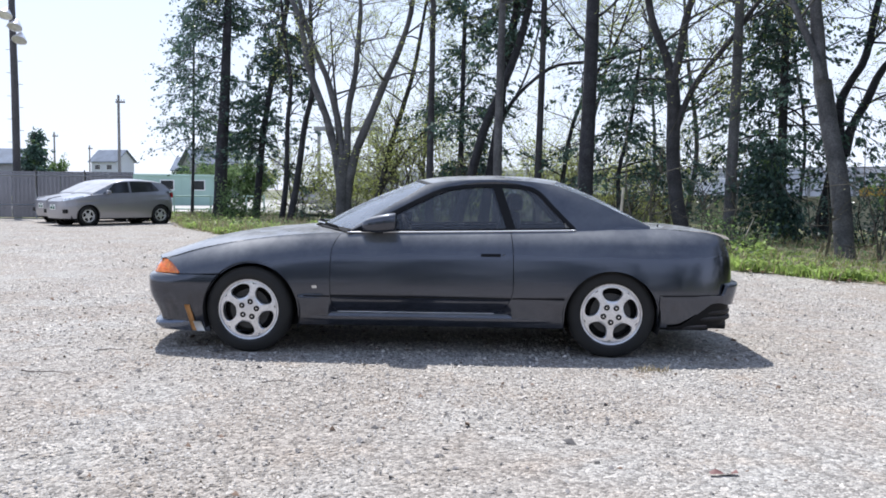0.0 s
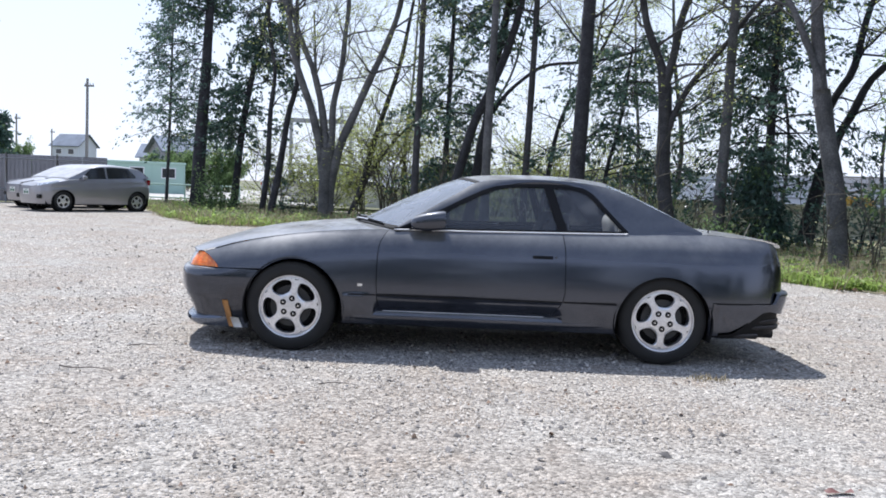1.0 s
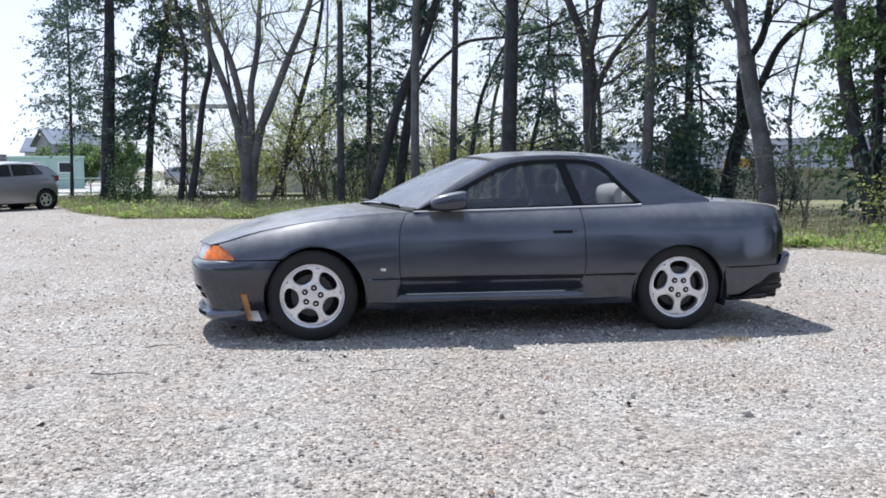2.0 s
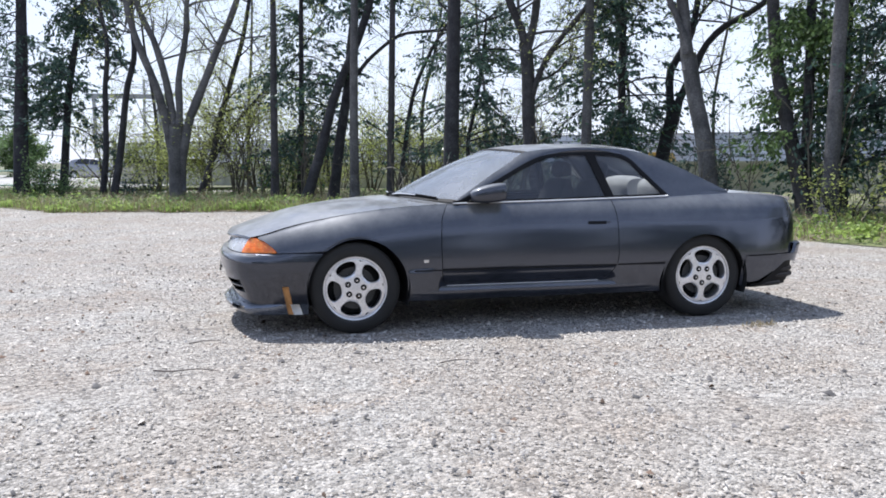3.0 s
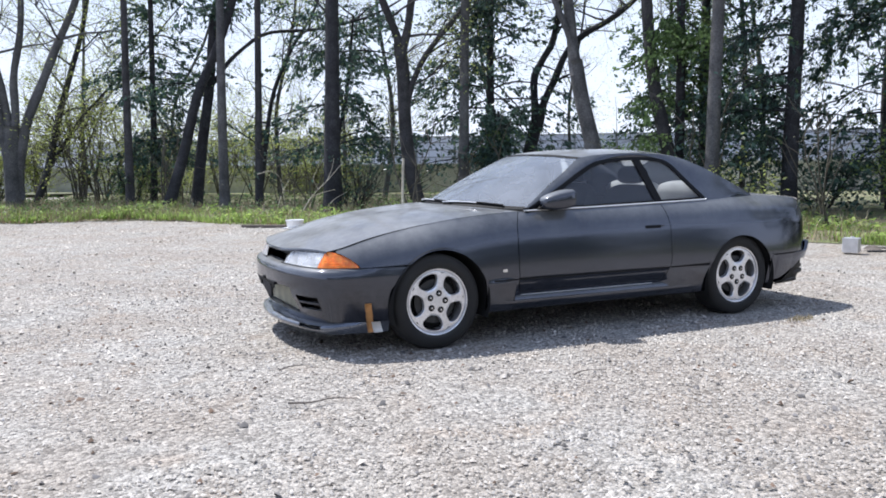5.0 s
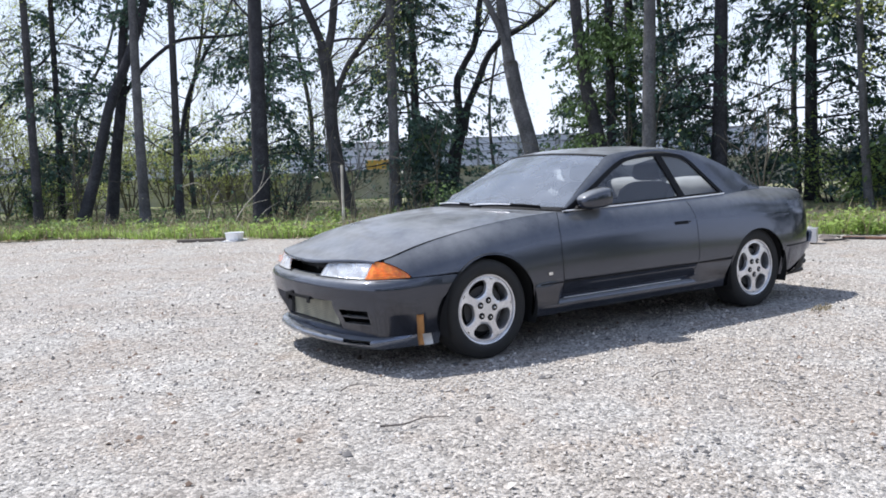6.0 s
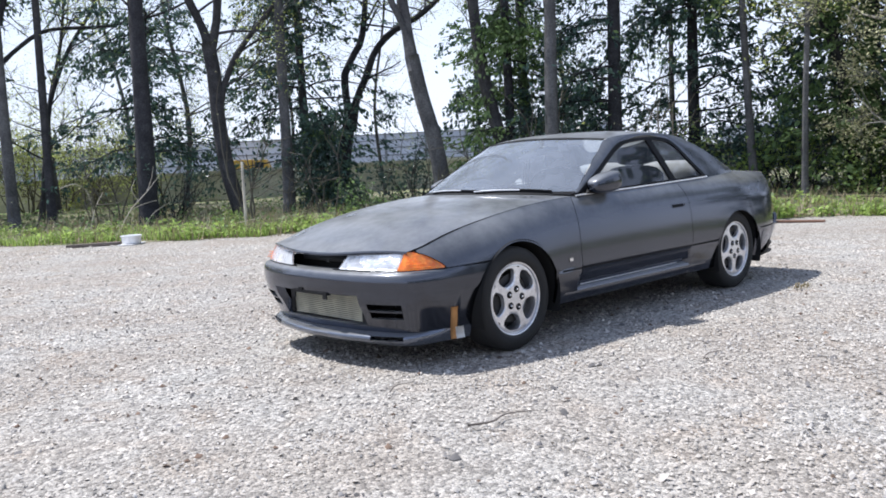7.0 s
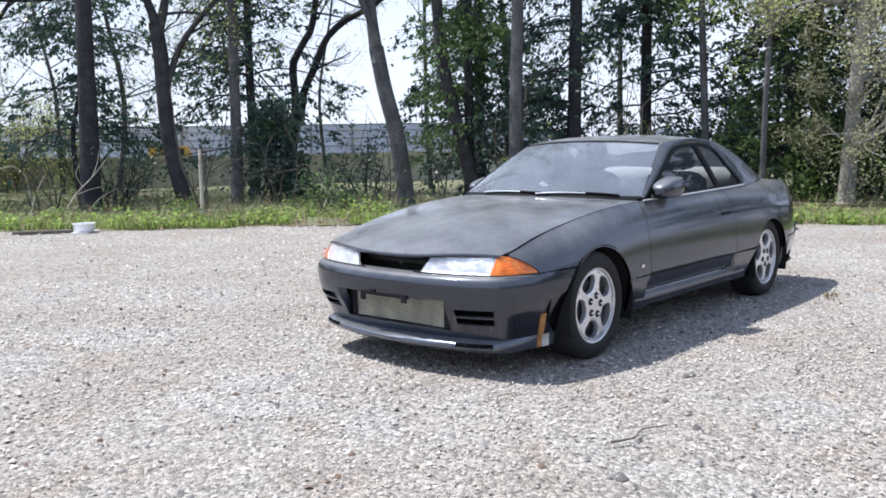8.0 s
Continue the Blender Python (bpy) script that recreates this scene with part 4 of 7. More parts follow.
        # duct slat tips
        part("duct_slat", grid(np.array([[skin(s, z, e, sg) for z, e in ((0.3255, 0.036), (0.3255, 0.022), (0.3335, 0.022), (0.3335, 0.036))] for s in np.linspace(b, c, 8)]), sg > 0), PAINT, car)
    # crash beam seen in the grille opening
    part("grille_beam", tube([(-2.03, -0.26, 0.60), (-2.045, 0, 0.60), (-2.03, 0.26, 0.60)], 0.018, 8), DARK_METAL, car)
    part("hood_latch", block(-2.06, -2.04, -0.015, 0.015, 0.575, 0.615), DARK_METAL, car, smooth=False, bevel=0.004)
    part("upper_ledge", grid(np.array([[pt(q, 0.556), pt(q, 0.556) + (0.07, 0, -0.004)] for q in us[np.abs(us) < 150]]), True), PAINT, car)
    # head lamps and turn signals
    top_z = spline([(-2.23, 0.640), (-2.17, 0.646), (-2.09, 0.655), (-2.04, 0.659), (-1.985, 0.653), (-1.95, 0.643), (-1.91, 0.627), (-1.87, 0.601), (-1.848, 0.583), (-1.834, 0.567)])
    lean = spline([(0.555, 0.030), (0.59, 0.042), (0.66, 0.080)])

    def lamp_skin(s0, s1, extra, sg, n=16, shrink=0.0, m=8):
        rows = []
        for s in np.linspace(s0, s1, n):
            x = float(np.interp(s, np.arange(900), OUTLINE[:, 0]))
            z0, z1 = 0.561 + shrink, float(top_z(x)) - shrink
            row = []
            slant = 8.5 * (1 - min(1, max(0, (s - s_in) / (s_out - s_in))) ** 3)          # the lamp's ends lean outwards
            for v in np.linspace(0, 1, m):
                z = z0 + (max(z1, z0 + 0.004) - z0) * v
                k = np.arange(900)
                q = max(s - slant * (1 - v), 0)
                x = float(np.interp(q, k, OUTLINE[:, 0]))
                f = min(max((x + 2.03) / 0.2, 0), 1)
                e = (1 - f) * (float(lean(z)) + 0.012) + f * float(inset(np.array(q), np.array(z))) + extra
                row.append((x + e * np.interp(q, k, INWARD[:, 0]), sg * (np.interp(q, k, OUTLINE[:, 1]) + e * np.interp(q, k, INWARD[:, 1])), z))
            rows.append(row)
        return np.array(rows)
    s_in, s_mid, s_out = s_of_y(0.285), float(S_OF_X(-2.078)), float(S_OF_X(-1.836))
    for sg in (-1, 1):
        lamp = part("headlamp", rimmed(lamp_skin(s_in, s_mid, 0.014, sg, 20), (1, 0, 0), 0.004, sg > 0), REFLECTOR, car, "clear headlamp with a bright reflector", sharp=0)
        cover = part("lens", rimmed(lamp_skin(s_in, s_mid, 0.004, sg, 20), (1, 0, 0), 0.006, sg > 0), LAMP_GLASS, lamp, sharp=50)
        cover.visible_shadow = False
        y = 0.44
        part("projector", moved(turned([(0.0, 0.004), (0.016, 0.006), (0.024, 0.012), (0.027, 0.02), (0.036, 0.03)], 20), Matrix.Translation((-2.075, sg * y, 0.605)) @ Matrix.Rotation(radians(90 if sg < 0 else 90), 4, "Z") @ Matrix.Rotation(math.pi, 4, "Z")), CHROME, lamp)
        ind = part("turn_signal", rimmed(lamp_skin(s_mid + 1, s_out, 0.002, sg, 18), (0.6, -sg * 0.6, 0), 0.02, sg > 0), AMBER, car, "orange turn signal wrapping the corner", sharp=50)
        for k in range(3):
            z = 0.575 + 0.016 * k
            part("rib", tube([skin(s, z, 0.0015 + 0.0 * s, sg) for s in np.linspace(s_mid + 5, s_out - 10 - 8 * k, 8)], 0.0018, 5), AMBER, ind)
        part("lamp_surround", tube(np.array([r[-1] + (0, 0, 0.002) for r in lamp_skin(s_in, s_out, 0.012, sg, 30)]), 0.004, 6), BLACK_TRIM, car)
        part("lamp_seal", tube(np.array([r[0] - (0, 0, 0.003) for r in lamp_skin(s_in - 8, s_out, 0.006, sg, 30)]), 0.0035, 6), BLACK_TRIM, car)


def coupe_tail(car):
    prof = spline([(0.19, 0.10), (0.24, 0.03), (0.30, 0.0), (0.40, -0.018), (0.46, -0.035), (0.515, -0.042), (0.53, -0.03), (0.536, 0.02)])
    bumper_foot = spline([(1.6, 0.215), (1.7766, 0.222), (1.8549, 0.262), (1.9593, 0.345), (2.0289, 0.392), (2.0724, 0.395), (2.142, 0.378), (2.2638, 0.368)])
    ss = np.concatenate([np.linspace(float(S_OF_X(1.643)), float(S_OF_X(2.21)), 60), np.linspace(float(S_OF_X(2.21)), 899, 12)[1:]])
    for sg in (-1, 1):
        rows = []
        for s in ss:
            x = float(np.interp(s, np.arange(900), OUTLINE[:, 0]))
            f = min(max((x - 1.905) / 0.26, 0), 1)
            z1 = 0.448 + (0.536 - 0.448) * min(max((x - 2.098) / 0.026, 0), 1)
            z0 = float(bumper_foot(x))
            row = []
            for z in np.linspace(z0, z1, 18):
                e = (1 - f) * float(inset(np.array(s), np.array(z))) + f * float(prof(z)) * 1.0
                k = np.arange(900)
                row.append((x + e * np.interp(s, k, INWARD[:, 0]), sg * (np.interp(s, k, OUTLINE[:, 1]) + e * np.interp(s, k, INWARD[:, 1])), z))
            rows.append(row)
        part("rear_bumper", rimmed(np.array(rows), (-0.5, -sg * 0.5, 0), 0.03, sg > 0), PAINT, car, sharp=50)
        # black lower valance set back under the slanting edge, with two fins standing out of it
        k = np.arange(900)
        rows = []
        for s in np.linspace(float(S_OF_X(1.70)), 899, 60):
            x = float(np.interp(s, k, OUTLINE[:, 0]))
            top = float(bumper_foot(x)) + 0.012
            foot = 0.196 + 0.05 * max(0, (x - 1.95) / 0.30)
            rows.append([(np.interp(s, k, OUTLINE[:, 0]) + e * np.interp(s, k, INWARD[:, 0]), sg * (np.interp(s, k, OUTLINE[:, 1]) + e * np.interp(s, k, INWARD[:, 1])), z)
                         for z, e in ((foot, 0.10), (foot + 0.004, 0.045), (foot + 0.3 * (top - foot), 0.030), (foot + 0.7 * (top - foot), 0.022), (top, 0.018))])
        part("rear_valance", grid(np.array(rows), sg > 0), BLACK_TRIM, car, "dull black lower rear valance", sharp=60)
        for z, x0, out in ((0.322, 1.95, -0.012), (0.278, 1.92, -0.010), (0.222, 1.81, -0.016)):
            rows = []
            for s in np.linspace(float(S_OF_X(x0)), 899 if z > 0.25 else float(S_OF_X(2.0)), 40):
                f = min(1.0, (s - float(S_OF_X(x0))) / 40)
                e0 = 0.03 - (0.03 + out) * f
                rows.append([(np.interp(s, k, OUTLINE[:, 0]) + e * np.interp(s, k, INWARD[:, 0]), sg * (np.interp(s, k, OUTLINE[:, 1]) + e * np.interp(s, k, INWARD[:, 1])), z + h)
                             for e, h in ((0.06, -0.016), (e0 + 0.006, -0.017), (e0, -0.010), (e0 - 0.002, 0.0), (e0, 0.009), (e0 + 0.007, 0.014), (0.06, 0.013))])
            part("valance_fin", grid(np.array(rows), sg > 0), VALANCE, car, "dusty black fin of the rear valance", sharp=60)
    pipe = part("exhaust_tip", join(tube([(1.8, -0.50, 0.215), (2.12, -0.50, 0.21), (2.19, -0.50, 0.21)], 0.040, 20, cap=False), tube([(2.19, -0.50, 0.21), (2.12, -0.50, 0.21)], 0.035, 20)), DARK_METAL, car, "dull metal exhaust tip")
    return pipe


def coupe_details(car):
    # wing mirrors
    for sg in (-1, 1):
        prof = [(-0.452, 0.022, 0.016), (-0.446, 0.042, 0.031), (-0.425, 0.058, 0.043), (-0.385, 0.070, 0.054), (-0.33, 0.077, 0.062), (-0.27, 0.081, 0.066), (-0.222, 0.081, 0.065), (-0.212, 0.075, 0.059)]
        t = np.linspace(0, 2 * np.pi, 24, endpoint=False)
        rows = []
        for x, ry, rz in prof:
            c, s = np.cos(t), np.sin(t)
            sx = np.sign(c) * np.abs(c) ** 0.55
            sz = np.sign(s) * np.abs(s) ** 0.55
            rows.append(np.stack([x - 0.03 + 0 * t, sg * ((0.752 if sg < 0 else 0.715) + (0.88 if sg < 0 else 0.6) * ry * sx), (0.938 if sg < 0 else 0.925) + rz * sz + (x + 0.33) * 0.12], axis=1))
        m = part("wing_mirror", join(grid(np.array(rows), wrap=True, flip=(sg > 0)), (rows[0], [tuple(range(24))])), PAINT, car, "gunmetal wing mirror housing", sharp=60)
        part("mirror_glass", (np.array([rows[-1].mean(0) + (p - rows[-1].mean(0)) * 0.97 + (-0.004, 0, 0) for p in rows[-1]]), [tuple(range(24))]), MIRROR_GLASS, m)
        foot = np.array([[(-0.50, 0.708, 0.872), (-0.50, 0.72, 0.878)], [(-0.44, 0.70, 0.925), (-0.42, 0.77, 0.925)], [(-0.36, 0.69, 0.955), (-0.36, 0.78, 0.955)], [(-0.30, 0.695, 0.90), (-0.31, 0.79, 0.90)], [(-0.34, 0.715, 0.868), (-0.36, 0.78, 0.880)]])
        foot = foot * (1, sg, 1)
        part("mirror_foot", join(grid(foot.transpose(1, 0, 2), wrap=True, flip=sg > 0), (foot[:, 1], [tuple(range(5))])), BLACK_TRIM, m, sharp=30)
        # door handle in its recess
        s = S_OF_X(np.linspace(0.375, 0.515, 12))
        h = part("door_handle", grid(np.array([[skin(a, z, e, sg) for z, e in ((0.710, 0.004), (0.713, -0.003), (0.726, -0.004), (0.734, -0.001), (0.736, 0.004))] for a in s]), sg > 0), BLACK_TRIM, car, "black pull-up door handle", sharp=30)
        part("lock", moved(turned([(0, -0.003), (0.007, -0.003), (0.008, 0.004)], 14), Matrix.Translation(skin(S_OF_X(0.535), 0.726, 0.0, sg)) @ Matrix.Rotation(0 if sg < 0 else math.pi, 4, "Z")), DARK_METAL, h)
        # side badge as plain bright shape
        s = S_OF_X(np.linspace(-0.837, -0.803, 5))
        part("side_badge", grid(np.array([[skin(a, z, e, sg) for z, e in ((0.473, 0.002), (0.475, -0.004), (0.494, -0.004), (0.496, 0.002))] for a in s]), sg > 0), CHROME, car, "small bright badge on the front wing")
        # black rubbing line low on the flank
        for x0, x1 in ((-0.90, -0.712), (-0.70, 0.585), (0.60, 0.965), (1.66, 2.0)):
            z = 0.417 if x0 < 1 else 0.449
            s = S_OF_X(np.linspace(x0, x1, 24))
            part("rubbing_strip", grid(np.array([[skin(a, zz, e, sg) for zz, e in ((z - 0.006, 0.002), (z - 0.005, -0.0015), (z + 0.005, -0.0015), (z + 0.006, 0.002))] for a in s]), sg > 0), BLACK_TRIM, car)
        # bright strip along the door's foot, the light it catches put into its colour
        s = S_OF_X(np.linspace(-0.66, 0.47, 30))
        part("door_edge", grid(np.array([[skin(a, zz, e, sg) for zz, e in ((0.297, 0.006), (0.298, -0.003), (0.303, -0.003), (0.305, 0.003))] for a in s]), sg > 0), BRIGHT_STRIP, car)
    # tape over a crack and a torn white tag at the bumper's end
    tape = np.array([[skin(S_OF_X(x0 + 0.042 * q), z, bumper_tuck(z) - 0.004, -1) for q in (0, 0.5, 1)] for k, (x0, z) in enumerate(zip((-1.772, -1.779, -1.784, -1.792, -1.795, -1.802, -1.805), np.linspace(0.132, 0.33, 7)))])
    tape[3:, :, 0] += 0.004
    part("tape", rimmed(tape, (0, 1, 0), 0.004), CARDBOARD, car, "strip of brown tape on the bumper's edge", sharp=0)
    tag = np.array([[skin(S_OF_X(x), z, bumper_tuck(z) - 0.005, -1) for x in (-1.735 - 0.01 * k, -1.70, -1.672 - 0.012 * k)] for k, z in enumerate((0.130, 0.165, 0.205))])
    part("torn_tag", rimmed(tag, (0, 1, 0), 0.004), WHITE_TAPE, car, "torn white patch beside the tape", sharp=0)
    # wipers
    for y0, y1, x0, lift in ((0.30, -0.22, -0.93, 0.0), (-0.14, -0.60, -0.895, 0.003)):
        ys = np.linspace(y0, y1, 12)
        xs = -0.915 + 0.325 * (ys / 0.695) ** 2
        q = np.linspace(0, 1, 12)
        zs = 0.902 - 0.02 * (ys / 0.695) ** 2 + 0.022 * q * (1 - q) * 4 * 0.5
        w = part("wiper", tube(np.stack([xs - 0.012, ys, zs + 0.012], axis=1), 0.008, 6), BLACK_TRIM, car, "black wiper resting at the foot of the windscreen")
        part("wiper_arm", tube(np.stack([xs[4:] - 0.02, ys[4:], zs[4:] + 0.024], axis=1), 0.0055, 6), BLACK_TRIM, w)
        # bright-coloured rail stands in for the sun glint on the wiper
        part("wiper_blade_rail", tube(np.stack([xs[:8] - 0.022, ys[:8], zs[:8] + 0.022], axis=1), 0.005, 6), BRIGHT_STRIP, w)
    part("rear_view_mirror", moved(block(-0.012, 0.012, -0.11, 0.11, -0.03, 0.03), Matrix.Translation((0.02, 0, 1.17))), BLACK_TRIM, car, smooth=False, bevel=0.01)
    part("antenna", tube([(1.68, -0.50, 0.925), (1.685, -0.50, 0.945)], 0.006, 8), BLACK_TRIM, car)


def coupe_interior(car):
    part("floor_pan", block(-0.9, 1.6, -0.66, 0.66, 0.28, 0.32), MATT_BLACK, car, smooth=False)
    dash = curve3([(-0.80, 0, 0.84), (-0.55, 0, 0.865), (-0.42, 0, 0.85), (-0.36, 0, 0.78), (-0.38, 0, 0.5)], 16)
    part("dashboard", grid(np.stack([dash + (0, y, 0) for y in np.linspace(-0.64, 0.64, 8)], axis=1), True), BLACK_TRIM, car)
    t = np.linspace(0, 2 * np.pi, 28)
    ring = np.stack([-0.22 - 0.07 * np.sin(t), 0.36 + 0.18 * np.cos(t), 0.80 + 0.165 * np.sin(t)], axis=1)
    wheel = part("steering_wheel", tube(ring, 0.014, 8, cap=False), BLACK_TRIM, car)
    part("hub", tube([(-0.22, 0.36, 0.80), (-0.40, 0.36, 0.74)], [0.06, 0.04], 12), BLACK_TRIM, wheel)
    for k in range(3):
        a = math.pi / 2 + k * 2 * math.pi / 3 + math.pi
        part("spoke", tube([(-0.22, 0.36, 0.80), (-0.22 - 0.07 * math.sin(a), 0.36 + 0.17 * math.cos(a), 0.80 + 0.155 * math.sin(a))], 0.014, 6), BLACK_TRIM, wheel)

    def pad(profile, y0, half, n=9, fall=0.03):
        p = curve3(profile, 40)
        c = p.mean(0)
        rows = []
        for w in np.linspace(-1, 1, n):
            k = 1 - 0.22 * abs(w) ** 4
            rows.append(np.stack([c[0] + (p[:, 0] - c[0]) * k, np.full(40, y0 + w * half), c[2] + (p[:, 2] - c[2]) * k], axis=1))
        r = np.array(rows)
        v, f = grid(r)
        return v, f + [tuple(range(40)), tuple(range((n - 1) * 40, n * 40))[::-1]]
    for y in (-0.35, 0.35):
        seat = part("front_seat", pad([(0.02, 0, 0.42), (0.0, 0, 0.54), (0.05, 0, 0.58), (0.30, 0, 0.56), (0.48, 0, 0.53), (0.52, 0, 0.42), (0.25, 0, 0.38), (0.03, 0, 0.41)], y, 0.25), SEAT_CLOTH, car, "dark cloth front seat")
        part("backrest", pad([(0.40, 0, 0.52), (0.46, 0, 0.72), (0.55, 0, 0.95), (0.60, 0, 1.02), (0.66, 0, 1.02), (0.67, 0, 0.95), (0.58, 0, 0.70), (0.54, 0, 0.50), (0.42, 0, 0.50)], y, 0.24), SEAT_CLOTH, seat)
        part("headrest", pad([(0.60, 0, 1.03), (0.585, 0, 1.07), (0.60, 0, 1.14), (0.63, 0, 1.165), (0.67, 0, 1.155), (0.69, 0, 1.10), (0.68, 0, 1.04), (0.61, 0, 1.025)], y, 0.13), SEAT_CLOTH, seat)
    rear = part("rear_seat", pad([(0.92, 0, 0.45), (0.90, 0, 0.58), (1.0, 0, 0.62), (1.18, 0, 0.60), (1.25, 0, 0.75), (1.33, 0, 0.90), (1.38, 0, 0.94), (1.44, 0, 0.90), (1.40, 0, 0.6), (1.3, 0, 0.42), (0.95, 0, 0.42)], 0, 0.60), PALE_CLOTH, car, "rear seat under a pale grey cover")
    for y in (-0.33, 0.33):
        part("cushion", pad([(1.10, 0, 0.86), (1.09, 0, 0.95), (1.13, 0, 1.02), (1.22, 0, 1.035), (1.33, 0, 0.99), (1.38, 0, 0.90), (1.15, 0, 0.85)], y, 0.24), PALE_CLOTH, rear)
    part("parcel_shelf", block(1.40, 1.66, -0.52, 0.52, 0.885, 0.90), BLACK_TRIM, car, smooth=False)


def rim_piece(R=0.222):
    """A wide five-spoke alloy wheel face about the y axis, facing -y."""
    pieces = []
    dish = lambda r: 0.012 + 0.018 * np.exp(-((r - 0.09) / 0.06) ** 2) * 0 + 0.02 * np.clip((0.19 - r) / 0.19, 0, 1) * 0.6
    N = 40
    t = np.linspace(0, 2 * np.pi, N, endpoint=False)
    r0, r1 = 0.052, 0.196
    for k in range(5):
        mid = k * 2 * np.pi / 5 + np.pi / 2 + 0.12
        rc = 0.142
        # rounded trapezoid hole in (tangential, radial) coordinates
        c, s = np.cos(t), np.sin(t)
        hx = np.sign(c) * np.abs(c) ** 0.75
        hy = np.sign(s) * np.abs(s) ** 0.75
        rad = rc + 0.049 * hy
        ang = hx * (0.455 + 0.035 * hy)
        hole = np.stack([rad, ang], axis=1)
        # sector border along the same directions
        ax, ay = c / (np.pi / 5), s / 1.0
        border = []
        for ci, si in zip(c, s):
            q = min((np.pi / 5) / max(abs(ci) * 0.62, 1e-6), ((r1 - rc) if si > 0 else (rc - r0)) / max(abs(si) * 0.062, 1e-6))
            border.append((np.clip(rc + si * 0.062 * q, r0, r1), np.clip(ci * 0.62 * q, -np.pi / 5, np.pi / 5)))
        border = np.array(border)
        rows = []
        for v, depth in ((0, 0.0), (0.5, 0.0), (0.86, 0.0), (1.0, 0.004), (1.0, 0.03)):
            pr = border + (hole - border) * v
            rr, aa = pr[:, 0], mid + pr[:, 1]
            y = -(0.02 * np.clip(1 - rr / r1, 0, 1)) * 0.3 + depth
            rows.append(np.stack([rr * np.cos(aa), y, rr * np.sin(aa)], axis=1))
        pieces.append(grid(np.array(rows), wrap=True))
    pieces.append(turned([(0.0, -0.006), (0.03, -0.006), (0.0521, -0.0045)], 40))
    pieces.append(turned([(0.1958, 0.0), (0.203, 0.001), (0.206, 0.008), (0.210, 0.009), (0.213, -0.006), (0.219, -0.008), (0.223, -0.002), (0.223, 0.012), (0.215, 0.02), (0.207, 0.05), (0.20, 0.16)], 60))
    return join(*pieces)


def tyre_piece(R=0.314, w=0.205, bead=0.218):
    h = w / 2
    prof = [(bead, -h + 0.012), (bead + 0.006, -h + 0.003), (bead + 0.03, -h - 0.006), (bead + 0.055, -h - 0.004), (R - 0.016, -h + 0.008), (R - 0.004, -h + 0.022), (R, -h + 0.045)]
    prof += [(R + 0.001, 0.0)] + [(r, -y) for r, y in reversed(prof)]
    return turned(prof, 64)


def coupe_wheels(car):
    rim_v, rim_f = rim_piece()
    for x in (-1.3075, 1.3075):
        for sg in (-1, 1):
            y = 0.785
            spin = -0.30 if x < 0 else 0.17
            turn = Matrix.Translation((x, sg * (y - 0.09), 0.308)) @ Matrix.Rotation(0 if sg < 0 else math.pi, 4, "Z") @ Matrix.Rotation(spin, 4, "Y")
            wheel = part("wheel", moved(turned([(0.0, 0.0), (0.19, 0.01), (0.195, 0.15)], 24), turn), MATT_BLACK, car, "wheel with a five-spoke silver rim")
            part("tyre", moved(tyre_piece(), turn), RUBBER, wheel, "dusty black tyre", sharp=40)
            face = turn @ Matrix.Translation((0, -0.086, 0))
            rim = part("rim", moved((rim_v, rim_f), face), ALLOY, wheel, "silver five-spoke alloy rim", sharp=35)
            part("brake_disc", moved(turned([(0.05, -0.05), (0.145, -0.05), (0.145, -0.03)], 40), turn), DARK_METAL, wheel)
            for k in range(5):
                a = k * 2 * np.pi / 5 + np.pi / 2 + 0.12 + np.pi / 5
                m = face @ Matrix.Translation((0.057 * math.cos(a), -0.004, 0.057 * math.sin(a)))
                nut = part("lug_nut", moved(turned([(0.0095, -0.001), (0.0195, -0.004), (0.0215, -0.001)], 16), m), BLACK_TRIM, wheel)
                part("nut_head", moved(turned([(0.0, -0.012), (0.006, -0.012), (0.0095, -0.007), (0.0095, 0.002)], 6), m), CHROME, nut)


car = empty("coupe", Matrix.Translation((0, 0.052, 0)) @ Matrix.Diagonal((1, 1.062, 1, 1)))
tagged(car, "dusty dark gunmetal two-door coupe parked on the gravel", "car")
coupe_body(car)
coupe_hood(car)
coupe_cabin(car)
coupe_deck(car)
coupe_nose(car)
coupe_tail(car)
coupe_details(car)
coupe_interior(car)
coupe_wheels(car)

# ---- trees and plants ----
def limb_points(points, n=10, wave=0.0, seed=0):
    p = curve3(points, n)
    if wave:
        r = np.random.default_rng(seed)
        h, a = np.linspace(0, 1, n), r.uniform(0, 6, 4)
        off = wave * np.minimum(1, h * 5) * (np.sin(9 * h + a[0]) + 0.7 * np.sin(21 * h + a[1]))
        p = p + np.stack([off, wave * np.minimum(1, h * 5) * (np.sin(8 * h + a[2]) + 0.6 * np.sin(19 * h + a[3])), 0 * h], axis=1)
    return p


